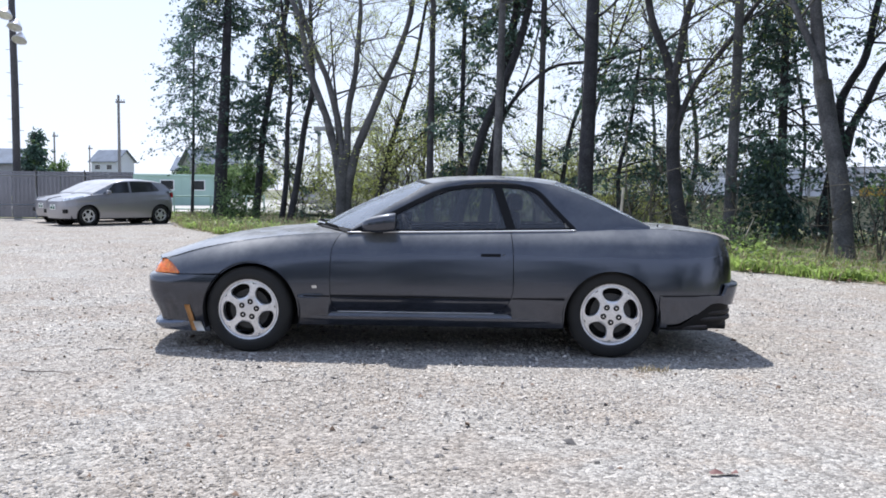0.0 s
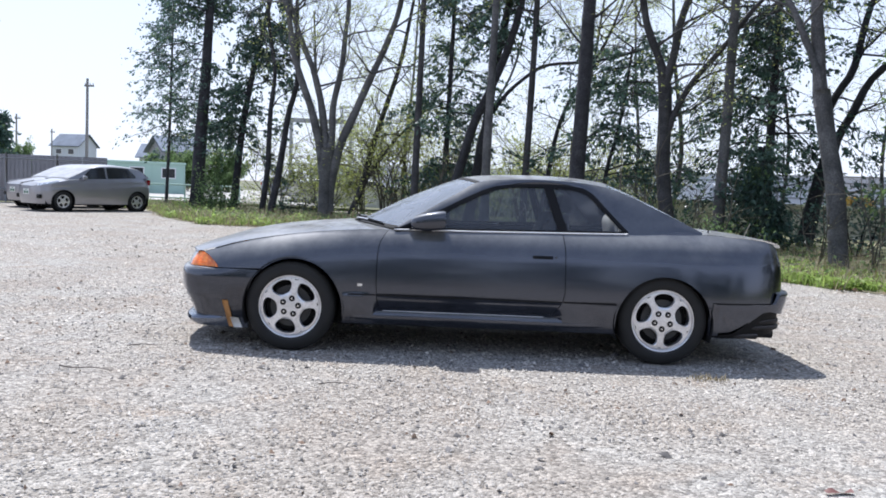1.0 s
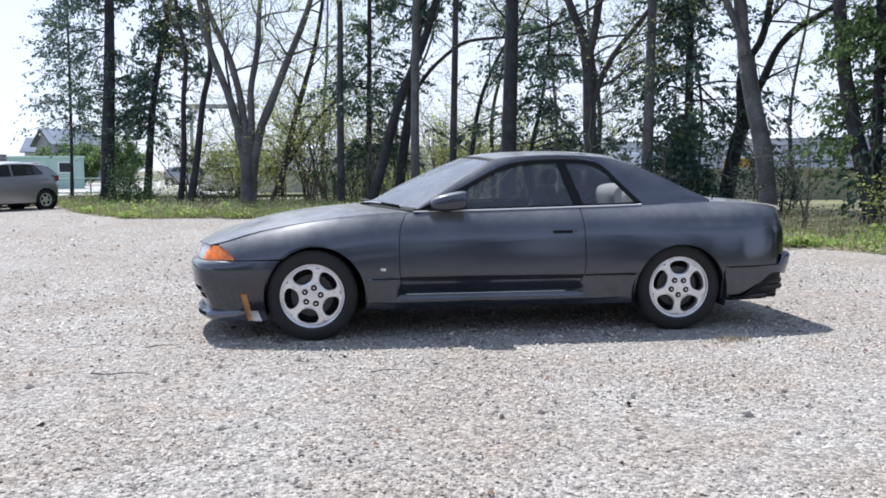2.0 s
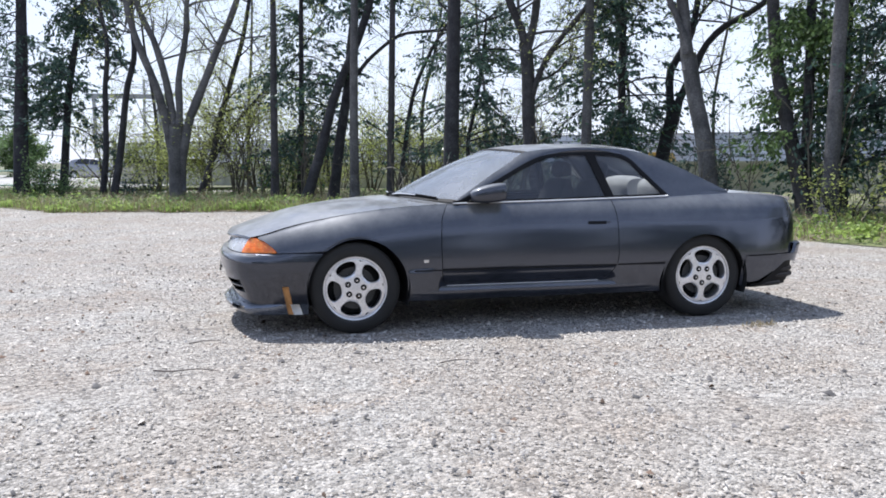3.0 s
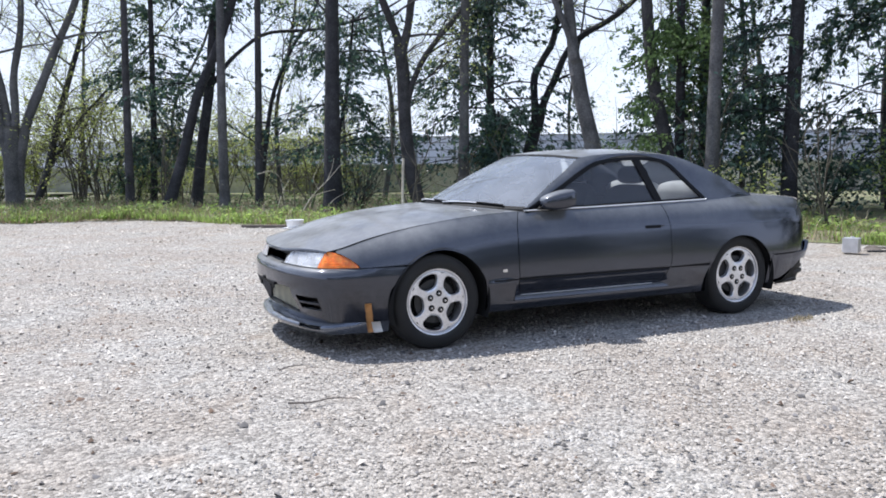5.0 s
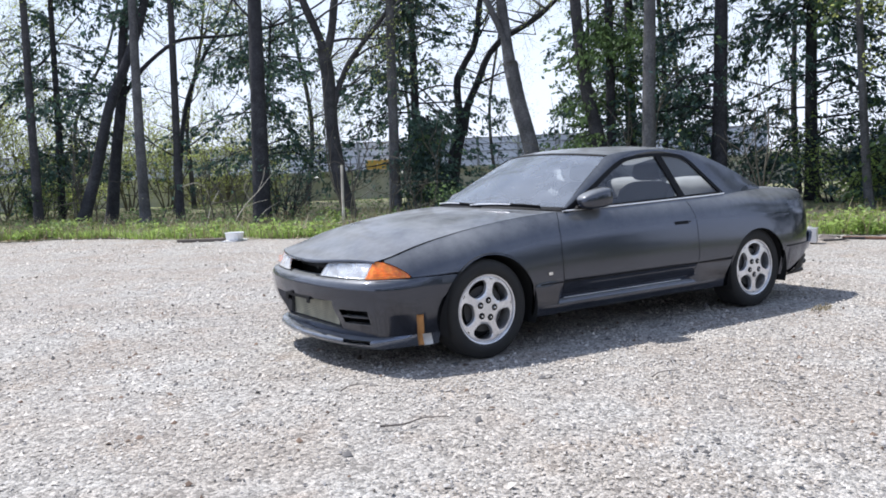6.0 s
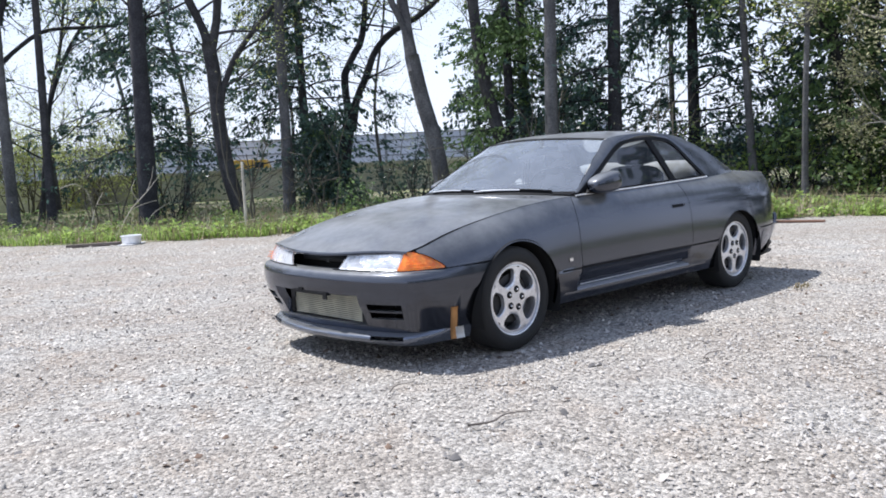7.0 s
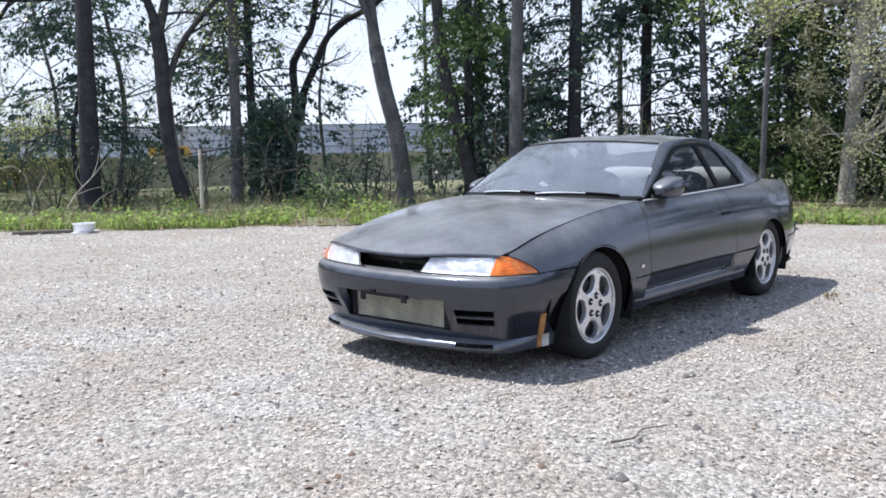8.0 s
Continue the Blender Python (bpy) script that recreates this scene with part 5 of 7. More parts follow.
def branchlets(r, starts, dirs, lengths, radii, levels, spread=0.8, rise=0.15, droop=0.0, kids=4):
    """Twigs that fork from given starts. Returns tubes and the ends where leaves sit."""
    tubes, tips, mains = [], [], []
    stack = [(np.array(p, float), np.array(d, float), L, q, 0) for p, d, L, q in zip(starts, dirs, lengths, radii)]
    while stack:
        p, d, L, q, level = stack.pop()
        d = d / (np.linalg.norm(d) + 1e-9)
        pts, cur, way = [p], p, d
        for _ in range(4):
            way = way + r.normal(size=3) * 0.16 + np.array([0, 0, rise - droop]) * 0.3
            way = way / np.linalg.norm(way)
            cur = cur + way * L / 4
            pts.append(cur)
        pts = np.array(pts)
        (mains if level == 0 else tubes).append(tube(pts if level < 2 else pts[::2], np.linspace(q, q * 0.35, 5 if level < 2 else 3), 5 if q > 0.025 else 3, cap=False))
        if level >= levels:
            tips.append((pts, L))
            continue
        if level >= 1:
            tips.append((pts[2:], L * 0.5))
        for _ in range(kids):
            k = r.integers(1, 5)
            nd = way + r.normal(size=3) * spread
            stack.append((pts[k], nd, L * r.uniform(0.45, 0.75), q * 0.5, level + 1))
    return tubes, tips, mains


def tip_leaves(r, tips, per, spread):
    out = []
    for pts, L in tips:
        n = r.poisson(per)
        if n:
            k = r.uniform(0, len(pts) - 1.001, n)
            i = k.astype(int)
            f = (k - i)[:, None]
            out.append(pts[i] * (1 - f) + pts[np.minimum(i + 1, len(pts) - 1)] * f + r.normal(size=(n, 3)) * spread)
    return np.concatenate(out) if out else np.zeros((0, 3))


def trunk_piece(points, r0, r1, flare=0.25, n=26, sides=14, seed=0):
    p = limb_points(points, n)
    h = np.linspace(0, 1, n)
    rad = r0 + (r1 - r0) * h + r0 * flare * np.exp(-h * 30)
    v, f = tube(p, rad, sides)
    r = np.random.default_rng(seed)
    ph = r.uniform(0, 6, 3)
    c = np.repeat(p, sides, axis=0)
    ang = np.tile(np.arange(sides) / sides * 2 * np.pi, n)
    bump = 1 + 0.06 * np.sin(3 * ang + ph[0] + v[:, 2]) + 0.04 * np.sin(5 * ang + ph[1] - v[:, 2] * 1.7)
    return c + (v - c) * bump[:, None], f


def extended(points, height):
    """The trunk's line carried up to a height."""
    p = [np.array(q, float) for q in points]
    p[0] = p[0] - (0, 0, p[0][2] + 0.08)
    d = p[-1] - p[-2]
    d = d / np.linalg.norm(d) * (1, 1, 1)
    d[:2] *= 0.6
    while p[-1][2] < height:
        p.append(p[-1] + d / d[2] * min(2.5, height - p[-1][2] + 0.01))
    return p


def deciduous(points, r0, height, limbs=(), bark=None, leaf=None, per=3.0, leaf_size=0.06, first=3.5, count=10, reach=1.8, seed=1, label="", levels=3, kids=3, stop=None):
    """A tree with forked bare limbs and a thin veil of young leaves."""
    bark, leaf = bark or BARK_BROWN, leaf or SPRING
    r = np.random.default_rng(seed)
    base = Vector((points[0][0], points[0][1], 0))
    tree = empty("tree", Matrix.Translation(base))
    tagged(tree, label, "tree", "trees along the lot")
    off = -np.array(base)
    line = extended(points, height) if stop is None else [np.array(q, float) for q in points]
    if stop is not None:
        line[0] = line[0] - (0, 0, line[0][2] + 0.08)
    part("trunk", moved(trunk_piece(line, r0, r0 * (0.35 if stop is None else 0.85), seed=seed), Matrix.Translation(off)), bark, tree, sharp=0)
    lines = [(limb_points(line, 24), r0)] if stop is None else []
    for pts, q in limbs:
        pl = [np.array(x, float) for x in pts]
        d = pl[-1] - pl[-2]
        d /= np.linalg.norm(d)
        for _ in range(3):
            d = d + r.normal(size=3) * 0.12 + (0, 0, 0.12)
            d /= np.linalg.norm(d)
            pl.append(pl[-1] + d * 1.3)
        lp = limb_points(pl, 26, 0.035, seed + int(q * 1000))
        part("limb", moved(tube(lp, np.linspace(q, q * 0.3, 26) * (1 + 0.06 * np.sin(np.arange(26) * 1.7 + q * 50)), 10), Matrix.Translation(off)), bark, tree, sharp=0)
        lines.append((lp, q))
    starts, dirs, lens, rads = [], [], [], []
    for lp, q in lines:
        for _ in range(max(3, int(count / max(1, len(lines)) + 2))):
            ok = np.where(lp[:, 2] > first)[0]
            k = int(r.choice(ok if len(ok) else [len(lp) - 1]))
            a = r.uniform(0, 2 * np.pi)
            starts.append(lp[k])
            dirs.append((math.cos(a), math.sin(a), r.uniform(0.1, 0.8)))
            lens.append(reach * r.uniform(0.6, 1.3))
            rads.append(min(0.045, q * 0.35) * r.uniform(0.6, 1.1))
    tubes, tips, mains = branchlets(r, starts, dirs, lens, rads, levels, kids=kids)
    for b in mains:
        part("branch", moved(b, Matrix.Translation(off)), bark, tree, sharp=0)
    tagged(part("twig_work", moved(join(*tubes), Matrix.Translation(off)), bark, tree, sharp=0), kind="stuff")
    c = tip_leaves(r, tips, per * 1.8, 0.12)
    if len(c):
        part("crown", moved(leaves(c, leaf_size, 0.6, r, 1.8), Matrix.Translation(off)), leaf, tree, smooth=False)
    return tree


def fronds(centres, ways, size, r):
    """Small drooping sprays: narrow kites along their twig, rolled at random."""
    n = len(centres)
    d = ways + r.normal(size=(n, 3)) * 0.55 - (0, 0, 0.35)
    d /= np.linalg.norm(d, axis=1)[:, None] + 1e-9
    s = np.cross(d, r.normal(size=(n, 3)))
    s /= np.linalg.norm(s, axis=1)[:, None] + 1e-9
    L = (size * r.uniform(0.6, 1.4, n))[:, None]
    v = np.stack([centres - d * L * 0.5, centres + s * L * 0.24, centres + d * L * 0.5, centres - s * L * 0.24], axis=1)
    return v.reshape(-1, 3), [tuple(q) for q in np.arange(n * 4).reshape(n, 4).tolist()]


def evergreen(points, r0, height, low=1.2, reach=2.4, count=46, per=95, leaf_size=0.11, bark=None, leaf=None, seed=1, label="", side=None, droop=0.25, top=1.0, dense=1.0):
    """A conifer: straight trunk, hanging branches with flat sprays and gaps between."""
    bark, leaf = bark or BARK_DARK, leaf or NEEDLE
    r = np.random.default_rng(seed)
    base = Vector((points[0][0], points[0][1], 0))
    tree = empty("tree", Matrix.Translation(base))
    tagged(tree, label, "tree", "trees along the lot")
    off = -np.array(base)
    count = count * (1.0 if height < 9.5 else 0.85)
    height = min(height, 9.5)
    line = extended(points, height)
    part("trunk", moved(trunk_piece(line, r0, r0 * 0.45, seed=seed), Matrix.Translation(off)), bark, tree, sharp=0)
    lp = limb_points(line, 40)
    tubes, cloud, ways = [], [], []
    for _ in range(int(count * 0.8)):
        h = low + (height - low) * r.uniform(0, 1) ** 0.9
        k = int(np.argmin(np.abs(lp[:, 2] - h)))
        a = r.uniform(0, 2 * np.pi) if side is None else r.normal(side[0], side[1])
        f = (h - low) / (height - low)
        L = reach * (1.15 - 0.55 * f * top) * r.uniform(0.6, 1.2)
        way = np.array([math.cos(a), math.sin(a), r.uniform(-0.05, 0.5)])
        sag = droop * r.uniform(0.3, 2.2)
        pts, cur = [lp[k]], lp[k]
        for i in range(7):
            way = way + (0, 0, -sag * 0.35) + r.normal(size=3) * 0.16
            way = way / np.linalg.norm(way)
            cur = cur + way * L / 7
            pts.append(cur)
        pts = np.array(pts)
        part("branch", moved(tube(pts, np.linspace(0.020, 0.004, 8) * (0.5 + L / 3), 5, cap=False), Matrix.Translation(off)), bark, tree, sharp=0)
        # hanging tufts along the branch, with air between them
        side_way = np.cross(way, (0, 0, 1.0))
        side_way /= np.linalg.norm(side_way) + 1e-9
        for i in range(2, 8):
            for _ in range(3):
                s = r.normal() * 0.36 * L * (0.35 + 0.65 * math.sin(math.pi * min(0.95, i / 8.5)))
                c = pts[i] + side_way * s + np.array([0, 0, -abs(s) * 0.3 + r.normal() * 0.16])
                tubes.append(tube([pts[max(0, i - 1)], c], [0.006, 0.002], 3, cap=False))
                n = int(per * dense * r.uniform(0.3, 1.5) / 6.0)
                out = c - pts[i - 1]
                out = out / (np.linalg.norm(out) + 1e-9)
                q = r.normal(size=(n, 1))
                size = r.uniform(0.7, 1.3)
                cloud.append(c + out * q * 0.15 * size + r.normal(size=(n, 3)) * np.array([0.062, 0.062, 0.026]) * size - np.array([0, 0, 0.06]) * q ** 2)
                ways.append(np.repeat(out[None], n, axis=0))
    tagged(part("twig_work", moved(join(*tubes), Matrix.Translation(off)), bark, tree, sharp=0), kind="stuff")
    c = np.concatenate(cloud)
    w = np.concatenate(ways)
    # young: dabs of lighter leaf colour that stand in for sunlit sprays
    young = np.sin(c[:, 0] * 3.1 + c[:, 1] * 2.3 + c[:, 2] * 4.7) + r.normal(size=len(c)) * 0.5 > 1.05
    part("crown", moved(fronds(c[~young], w[~young], leaf_size * 1.15, r), Matrix.Translation(off)), leaf, tree, smooth=False)
    tagged(part("young_growth", moved(fronds(c[young], w[young], leaf_size * 0.9, r), Matrix.Translation(off)), NEEDLE_LIGHT, tree, "lighter green sprays coloured as if sunlit", smooth=False), "lighter green sprays coloured as if sunlit", kind="stuff")
    return tree


def shrub(x, y, height, width, leaf, seed, label, per=26, size=0.07, stems=7, bark=None, kind="shrub", levels=1):
    r = np.random.default_rng(seed)
    ob = empty("shrub", Matrix.Translation((x, y, 0.0)))
    tagged(ob, label, kind, "undergrowth")
    starts, dirs, lens, rads = [], [], [], []
    for _ in range(stems):
        a = r.uniform(0, 2 * np.pi)
        starts.append((0.15 * math.cos(a), 0.15 * math.sin(a), 0.0))
        dirs.append((math.cos(a) * width / height, math.sin(a) * width / height, 1.2))
        lens.append(height * r.uniform(0.6, 1.0))
        rads.append(0.012 + 0.006 * height)
    tubes, tips, mains = branchlets(r, starts, dirs, lens, rads, levels, 0.7, 0.1, 0.0, 5)
    for b in mains:
        part("stem", b, bark or BARK_DARK, ob, sharp=0)
    tagged(part("twig_work", join(*tubes), bark or BARK_DARK, ob, sharp=0), kind="stuff")
    c = tip_leaves(r, tips, per, 0.13 * max(width, 0.6))
    c = c[c[:, 2] > 0.02]
    part("foliage", leaves(c, size, 0.6, r, 1.7), leaf, ob, smooth=False)
    return ob


DARK_LABEL = "tall dark evergreen with hanging leafy branches at the lot's edge"
BARE_LABEL = "tall straight brown trunk with few side branches behind the grass"
FORK_LABEL = "forked tree with bare limbs and sparse young leaves"
# left of the row
evergreen([(-9.14, 24.2, 0), (-8.96, 24.24, 3.95), (-8.77, 24.3, 8.0)], 0.25, 13, 3.2, 2.4, 60, 90, 0.11, seed=11, label=DARK_LABEL, side=(math.pi, 1.3))
evergreen([(-11.6, 28.5, 0), (-11.5, 28.5, 4)], 0.07, 8.5, 2.6, 1.5, 40, 70, 0.10, seed=12, label=DARK_LABEL)
evergreen([(-8.0, 24.9, 0.0), (-7.71, 24.95, 2.97), (-7.4, 25.03, 5.07), (-6.78, 25.18, 8.2)], 0.14, 12, 2.2, 1.7, 60, 130, 0.12, seed=13, label=DARK_LABEL)
deciduous([(-6.25, 21.56, 0.1), (-6.06, 21.61, 1.85), (-6.02, 21.61, 3.35), (-5.91, 21.64, 4.66), (-6.09, 21.6, 5.95)], 0.10, 9, bark=BARK_DARK, first=2.0, count=8, reach=1.1, per=0.8, seed=21, label="thin dark crooked tree with a few side twigs")
deciduous([(-5.86, 21.01, -0.0), (-5.59, 21.04, 1.4), (-5.33, 21.07, 3.37), (-5.07, 21.11, 4.52), (-5.11, 21.1, 5.48)], 0.12, 9, bark=BARK_DARK, first=3.5, count=7, reach=1.2, per=0.8, seed=22, label="slim dark leaning tree, nearly bare")
# the broad tree with four limbs
deciduous([(-3.9, 19.9, 0), (-3.91, 19.9, 1.09), (-3.88, 19.9, 2.25)], 0.235, 2.3, bark=BARK_GREY, stop=True, first=4.0, count=22, reach=1.8, per=2.2, seed=23, label="broad grey tree whose trunk splits into four bare limbs", limbs=[
    ([(-3.97, 19.9, 0.3), (-3.98, 19.9, 1.3), (-4.1, 19.9, 2.2), (-4.33, 19.88, 2.99), (-4.73, 19.85, 4.22), (-5.01, 19.84, 5.28)], 0.155),
    ([(-3.92, 19.95, 1.7), (-3.92, 19.95, 2.2), (-4.1, 19.95, 3.15), (-4.35, 19.9, 4.55), (-4.69, 19.9, 5.3)], 0.13),
    ([(-3.84, 19.9, 1.7), (-3.79, 19.91, 2.21), (-3.69, 19.91, 3.49), (-3.57, 19.92, 4.44), (-3.48, 19.92, 5.38)], 0.12),
    ([(-3.8, 19.9, 0.3), (-3.76, 19.9, 1.2), (-3.58, 19.92, 2.15), (-3.24, 19.94, 3.02), (-2.78, 19.96, 4.16), (-2.13, 20.0, 5.47)], 0.16)])
deciduous([(-3.41, 21.99, 0), (-2.99, 22.01, 1.09), (-2.61, 22.02, 2.67), (-2.24, 22.03, 3.9), (-1.87, 22.04, 5.12)], 0.12, 8, bark=BARK_DARK, first=1.4, count=16, reach=1.7, per=5, seed=24, label="slim leaning tree with fresh green leaves", limbs=[
    ([(-2.95, 22.01, 1.15), (-2.19, 22.03, 2.33), (-1.49, 22.05, 3.23)], 0.06)])
deciduous([(-1.12, 18.6, 0.0), (-1.09, 18.6, 2.21), (-1.05, 18.6, 5.3)], 0.115, 13, first=5, count=8, reach=1.2, per=2, seed=25, label=BARE_LABEL)
evergreen([(-0.37, 17.31, 0), (0.1, 17.26, 1.43), (0.5, 17.23, 2.94), (0.96, 17.19, 4.0), (1.42, 17.15, 5.21)], 0.15, 9, 2.6, 1.5, 22, 110, 0.11, seed=26, label="dark leaning evergreen with glossy leaves", side=(2.6, 0.9))
evergreen([(-0.3, 20.2, 0.0), (-0.2, 20.2, 3.0)], 0.10, 10, 0.9, 1.7, 62, 120, 0.11, seed=27, label="dark leafy evergreen behind the trunks")
deciduous([(0.44, 17.81, 0), (0.67, 17.77, 1.68), (0.93, 17.71, 3.29), (1.07, 17.69, 4.74), (1.23, 17.66, 5.47)], 0.155, 11, bark=BARK_DARK, first=3.2, count=12, reach=1.8, per=1.2, seed=28, label="dark leaning tree with long side branches", limbs=[
    ([(0.93, 17.7, 3.2), (1.6, 17.6, 4.1), (2.6, 17.4, 4.7), (3.6, 17.2, 4.8)], 0.06)])
deciduous([(0.84, 15.98, 0.0), (0.86, 15.98, 2.47), (0.91, 15.96, 5.16)], 0.125, 14, bark=BARK_GREY, first=5.5, count=6, reach=1.2, per=2, seed=29, label=BARE_LABEL)
deciduous([(1.95, 16.91, 0), (2.01, 16.9, 2.55), (2.07, 16.88, 5.42)], 0.105, 14, bark=BARK_BROWN, first=5, count=8, reach=1.2, per=2, seed=30, label=BARE_LABEL)
deciduous([(2.72, 20.1, 0), (2.9, 20.09, 1.07), (3.21, 20.0, 3.08), (3.8, 19.83, 4.58), (4.45, 19.64, 5.67)], 0.085, 7.5, bark=BARK_DARK, first=1.5, count=12, reach=1.5, per=3.5, seed=31, label="thin curved tree with sparse leaves")
deciduous([(2.84, 13.59, 0), (2.91, 13.56, 2.4), (2.96, 13.54, 4.95)], 0.195, 15, bark=BARK_DARK, first=4.3, count=8, reach=1.6, per=2, seed=32, label="thick straight dark trunk standing alone at the grass edge")
deciduous([(5.39, 14.09, 0), (5.16, 14.23, 1.22), (5.07, 14.28, 2.37), (5.05, 14.29, 3.37), (4.98, 14.33, 4.11)], 0.18, 4.2, bark=BARK_BROWN, stop=True, first=2.6, count=22, reach=1.8, per=3.0, seed=33, label=FORK_LABEL, limbs=[
    ([(4.99, 14.3, 3.8), (4.94, 14.34, 4.2), (4.80, 14.42, 4.7), (4.4, 14.5, 6.0)], 0.11),
    ([(5.0, 14.3, 3.8), (5.09, 14.27, 4.2), (5.22, 14.2, 4.8), (5.5, 14.1, 6.2)], 0.11),
    ([(5.07, 14.26, 2.3), (5.16, 14.2, 2.9), (5.35, 14.11, 3.5), (5.63, 13.94, 4.0), (6.2, 13.6, 4.8)], 0.085)])
evergreen([(4.3, 17.0, 0), (4.2, 17.0, 1.5), (4.5, 17.0, 3)], 0.07, 5.2, 1.5, 2.2, 34, 110, 0.11, seed=34, top=0.2, label="low dark evergreen between the trunks")
deciduous([(6.16, 13.23, 0), (6.2, 13.2, 2.09), (6.23, 13.18, 4.6)], 0.135, 14, bark=BARK_GREY, first=4.5, count=8, reach=1.4, per=2, seed=35, label=BARE_LABEL)
evergreen([(7.9, 14.9, 0), (7.9, 14.9, 4)], 0.13, 11, 0.9, 2.4, 74, 110, 0.115, seed=36, label=DARK_LABEL)
evergreen([(6.9, 12.9, 0), (7.0, 12.9, 2)], 0.05, 2.4, 0.2, 1.1, 26, 120, 0.10, seed=37, label="low dark evergreen bush beneath the taller trees")
deciduous([(8.98, 15.07, -0.1), (9.15, 14.94, 1.31), (9.36, 14.77, 2.43)], 0.2, 2.5, bark=BARK_DARK, stop=True, first=3.2, count=16, reach=1.8, per=1.5, seed=38, label="dark tree split low into two crooked limbs", limbs=[
    ([(9.3, 14.8, 2.1), (9.27, 14.83, 2.6), (9.21, 14.88, 3.39), (9.40, 14.72, 3.9), (9.64, 14.53, 4.38), (9.80, 14.43, 5.3)], 0.12),
    ([(9.38, 14.76, 2.1), (9.47, 14.69, 2.7), (9.69, 14.51, 3.35), (9.90, 14.36, 4.06), (10.32, 14.0, 4.6), (10.80, 13.64, 4.9), (11.3, 13.4, 5.3)], 0.115)])
deciduous([(6.86, 8.48, 0.0), (6.75, 8.6, 1.37), (6.58, 8.78, 2.47), (6.47, 8.85, 3.2)], 0.172, 3.3, bark=BARK_GREY, stop=True, first=4.2, count=20, reach=2.0, per=2.5, seed=39, label="leaning smooth grey tree forking above the roof's height", limbs=[
    ([(6.49, 8.84, 2.9), (6.44, 8.88, 3.4), (6.40, 8.95, 4.1), (6.35, 9.0, 5.5)], 0.13),
    ([(6.48, 8.83, 2.9), (6.42, 8.80, 3.3), (6.29, 8.88, 3.83), (6.05, 9.0, 4.3)], 0.075)])
# dark conifers to the right
deciduous([(8.86, 8.3, 0.0), (8.76, 8.38, 0.56), (8.57, 8.59, 1.71), (8.39, 8.8, 3.02), (8.31, 8.89, 4.31)], 0.155, 12, bark=BARK_BROWN, first=4, count=8, reach=1.4, per=2, seed=40, label=BARE_LABEL)
evergreen([(9.0, 8.6, 0), (8.99, 8.61, 2.91), (8.99, 8.61, 4.69)], 0.115, 13, 1.6, 1.3, 50, 120, 0.10, leaf=NEEDLE_LIGHT, seed=41, label=DARK_LABEL)
deciduous([(8.15, 6.75, 0.0), (8.17, 6.73, 2.19), (8.2, 6.7, 4.31)], 0.14, 14, bark=BARK_GREY, first=5.5, count=6, reach=1.3, per=2, seed=42, label=BARE_LABEL)
evergreen([(10.18, 6.72, 0.0), (10.21, 6.69, 2.24), (10.23, 6.66, 4.48)], 0.165, 14, 1.3, 2.0, 62, 120, 0.10, seed=43, label=DARK_LABEL, leaf=NEEDLE, side=(2.15, 0.8))
evergreen([(10.6, 9.6, 0), (10.6, 9.6, 4)], 0.14, 12, 0.8, 2.0, 60, 120, 0.11, seed=44, label=DARK_LABEL)
evergreen([(13.2, 6.6, 0), (13.2, 6.6, 4)], 0.15, 12, 0.9, 2.5, 98, 120, 0.115, seed=45, label=DARK_LABEL)
deciduous([(11.47, 4.2, 0.0), (11.45, 4.25, 0.55), (11.41, 4.34, 2.25), (11.37, 4.4, 3.93)], 0.085, 11, bark=BARK_GREY, first=4, count=6, reach=1.2, per=2, seed=46, label=BARE_LABEL)
evergreen([(13.4, 3.0, 0), (13.2, 3.2, 2.5), (12.4, 3.9, 5.0)], 0.14, 9, 0.8, 2.0, 84, 120, 0.11, seed=47, leaf=NEEDLE_LIGHT, label="dark leaning evergreen with fresh green sprays")
deciduous([(10.18, 2.64, 0), (10.19, 2.62, 1.57), (10.21, 2.58, 2.95)], 0.058, 9, bark=BARK_GREY, first=2.2, count=12, reach=1.2, per=4, seed=48, label="thin grey sapling with small fresh leaves")
deciduous([(11.51, 1.56, 0.0), (11.53, 1.49, 1.72), (11.55, 1.42, 2.85), (11.56, 1.38, 3.75)], 0.145, 9, bark=BARK_PALE, leaf=BUD, first=0.9, count=44, reach=2.0, per=14, leaf_size=0.055, seed=49, label="pale grey tree covered in small pale spring buds")
row_end = evergreen([(14.5, -1.5, 0), (14.5, -1.5, 4)], 0.16, 11, 0.8, 2.4, 60, 110, 0.115, seed=50, label=DARK_LABEL)

for k, (x, y, h) in enumerate(((15.4, 3.4, 9), (17.0, 0.6, 9))):
    evergreen([(x, y, 0), (x, y, 4)], 0.15, h, 0.9, 2.6, 76, 120, 0.13, seed=60 + k, label=DARK_LABEL)
# the row goes on beside the lot: an unseen tree added for reflections
unseen_tree = evergreen([(15.0, -6.0, 0), (15.0, -6.0, 4)], 0.16, 10, 0.6, 2.8, 44, 55, 0.34, seed=51, label=DARK_LABEL)
# unseen lower trees added far behind the walk close the lot and darken reflections
for k in range(11):
    copy_thing(unseen_tree, Matrix.Translation((19.0 - 4.0 * k, -21.5 - 1.2 * math.sin(2.1 * k), 0)) @ Matrix.Rotation(1.3 * k + 0.2, 4, "Z") @ Matrix.Diagonal((0.85, 0.85, 0.62, 1.0)))

# slender trees farther back, a veil of fine twigs
vr = np.random.default_rng(77)
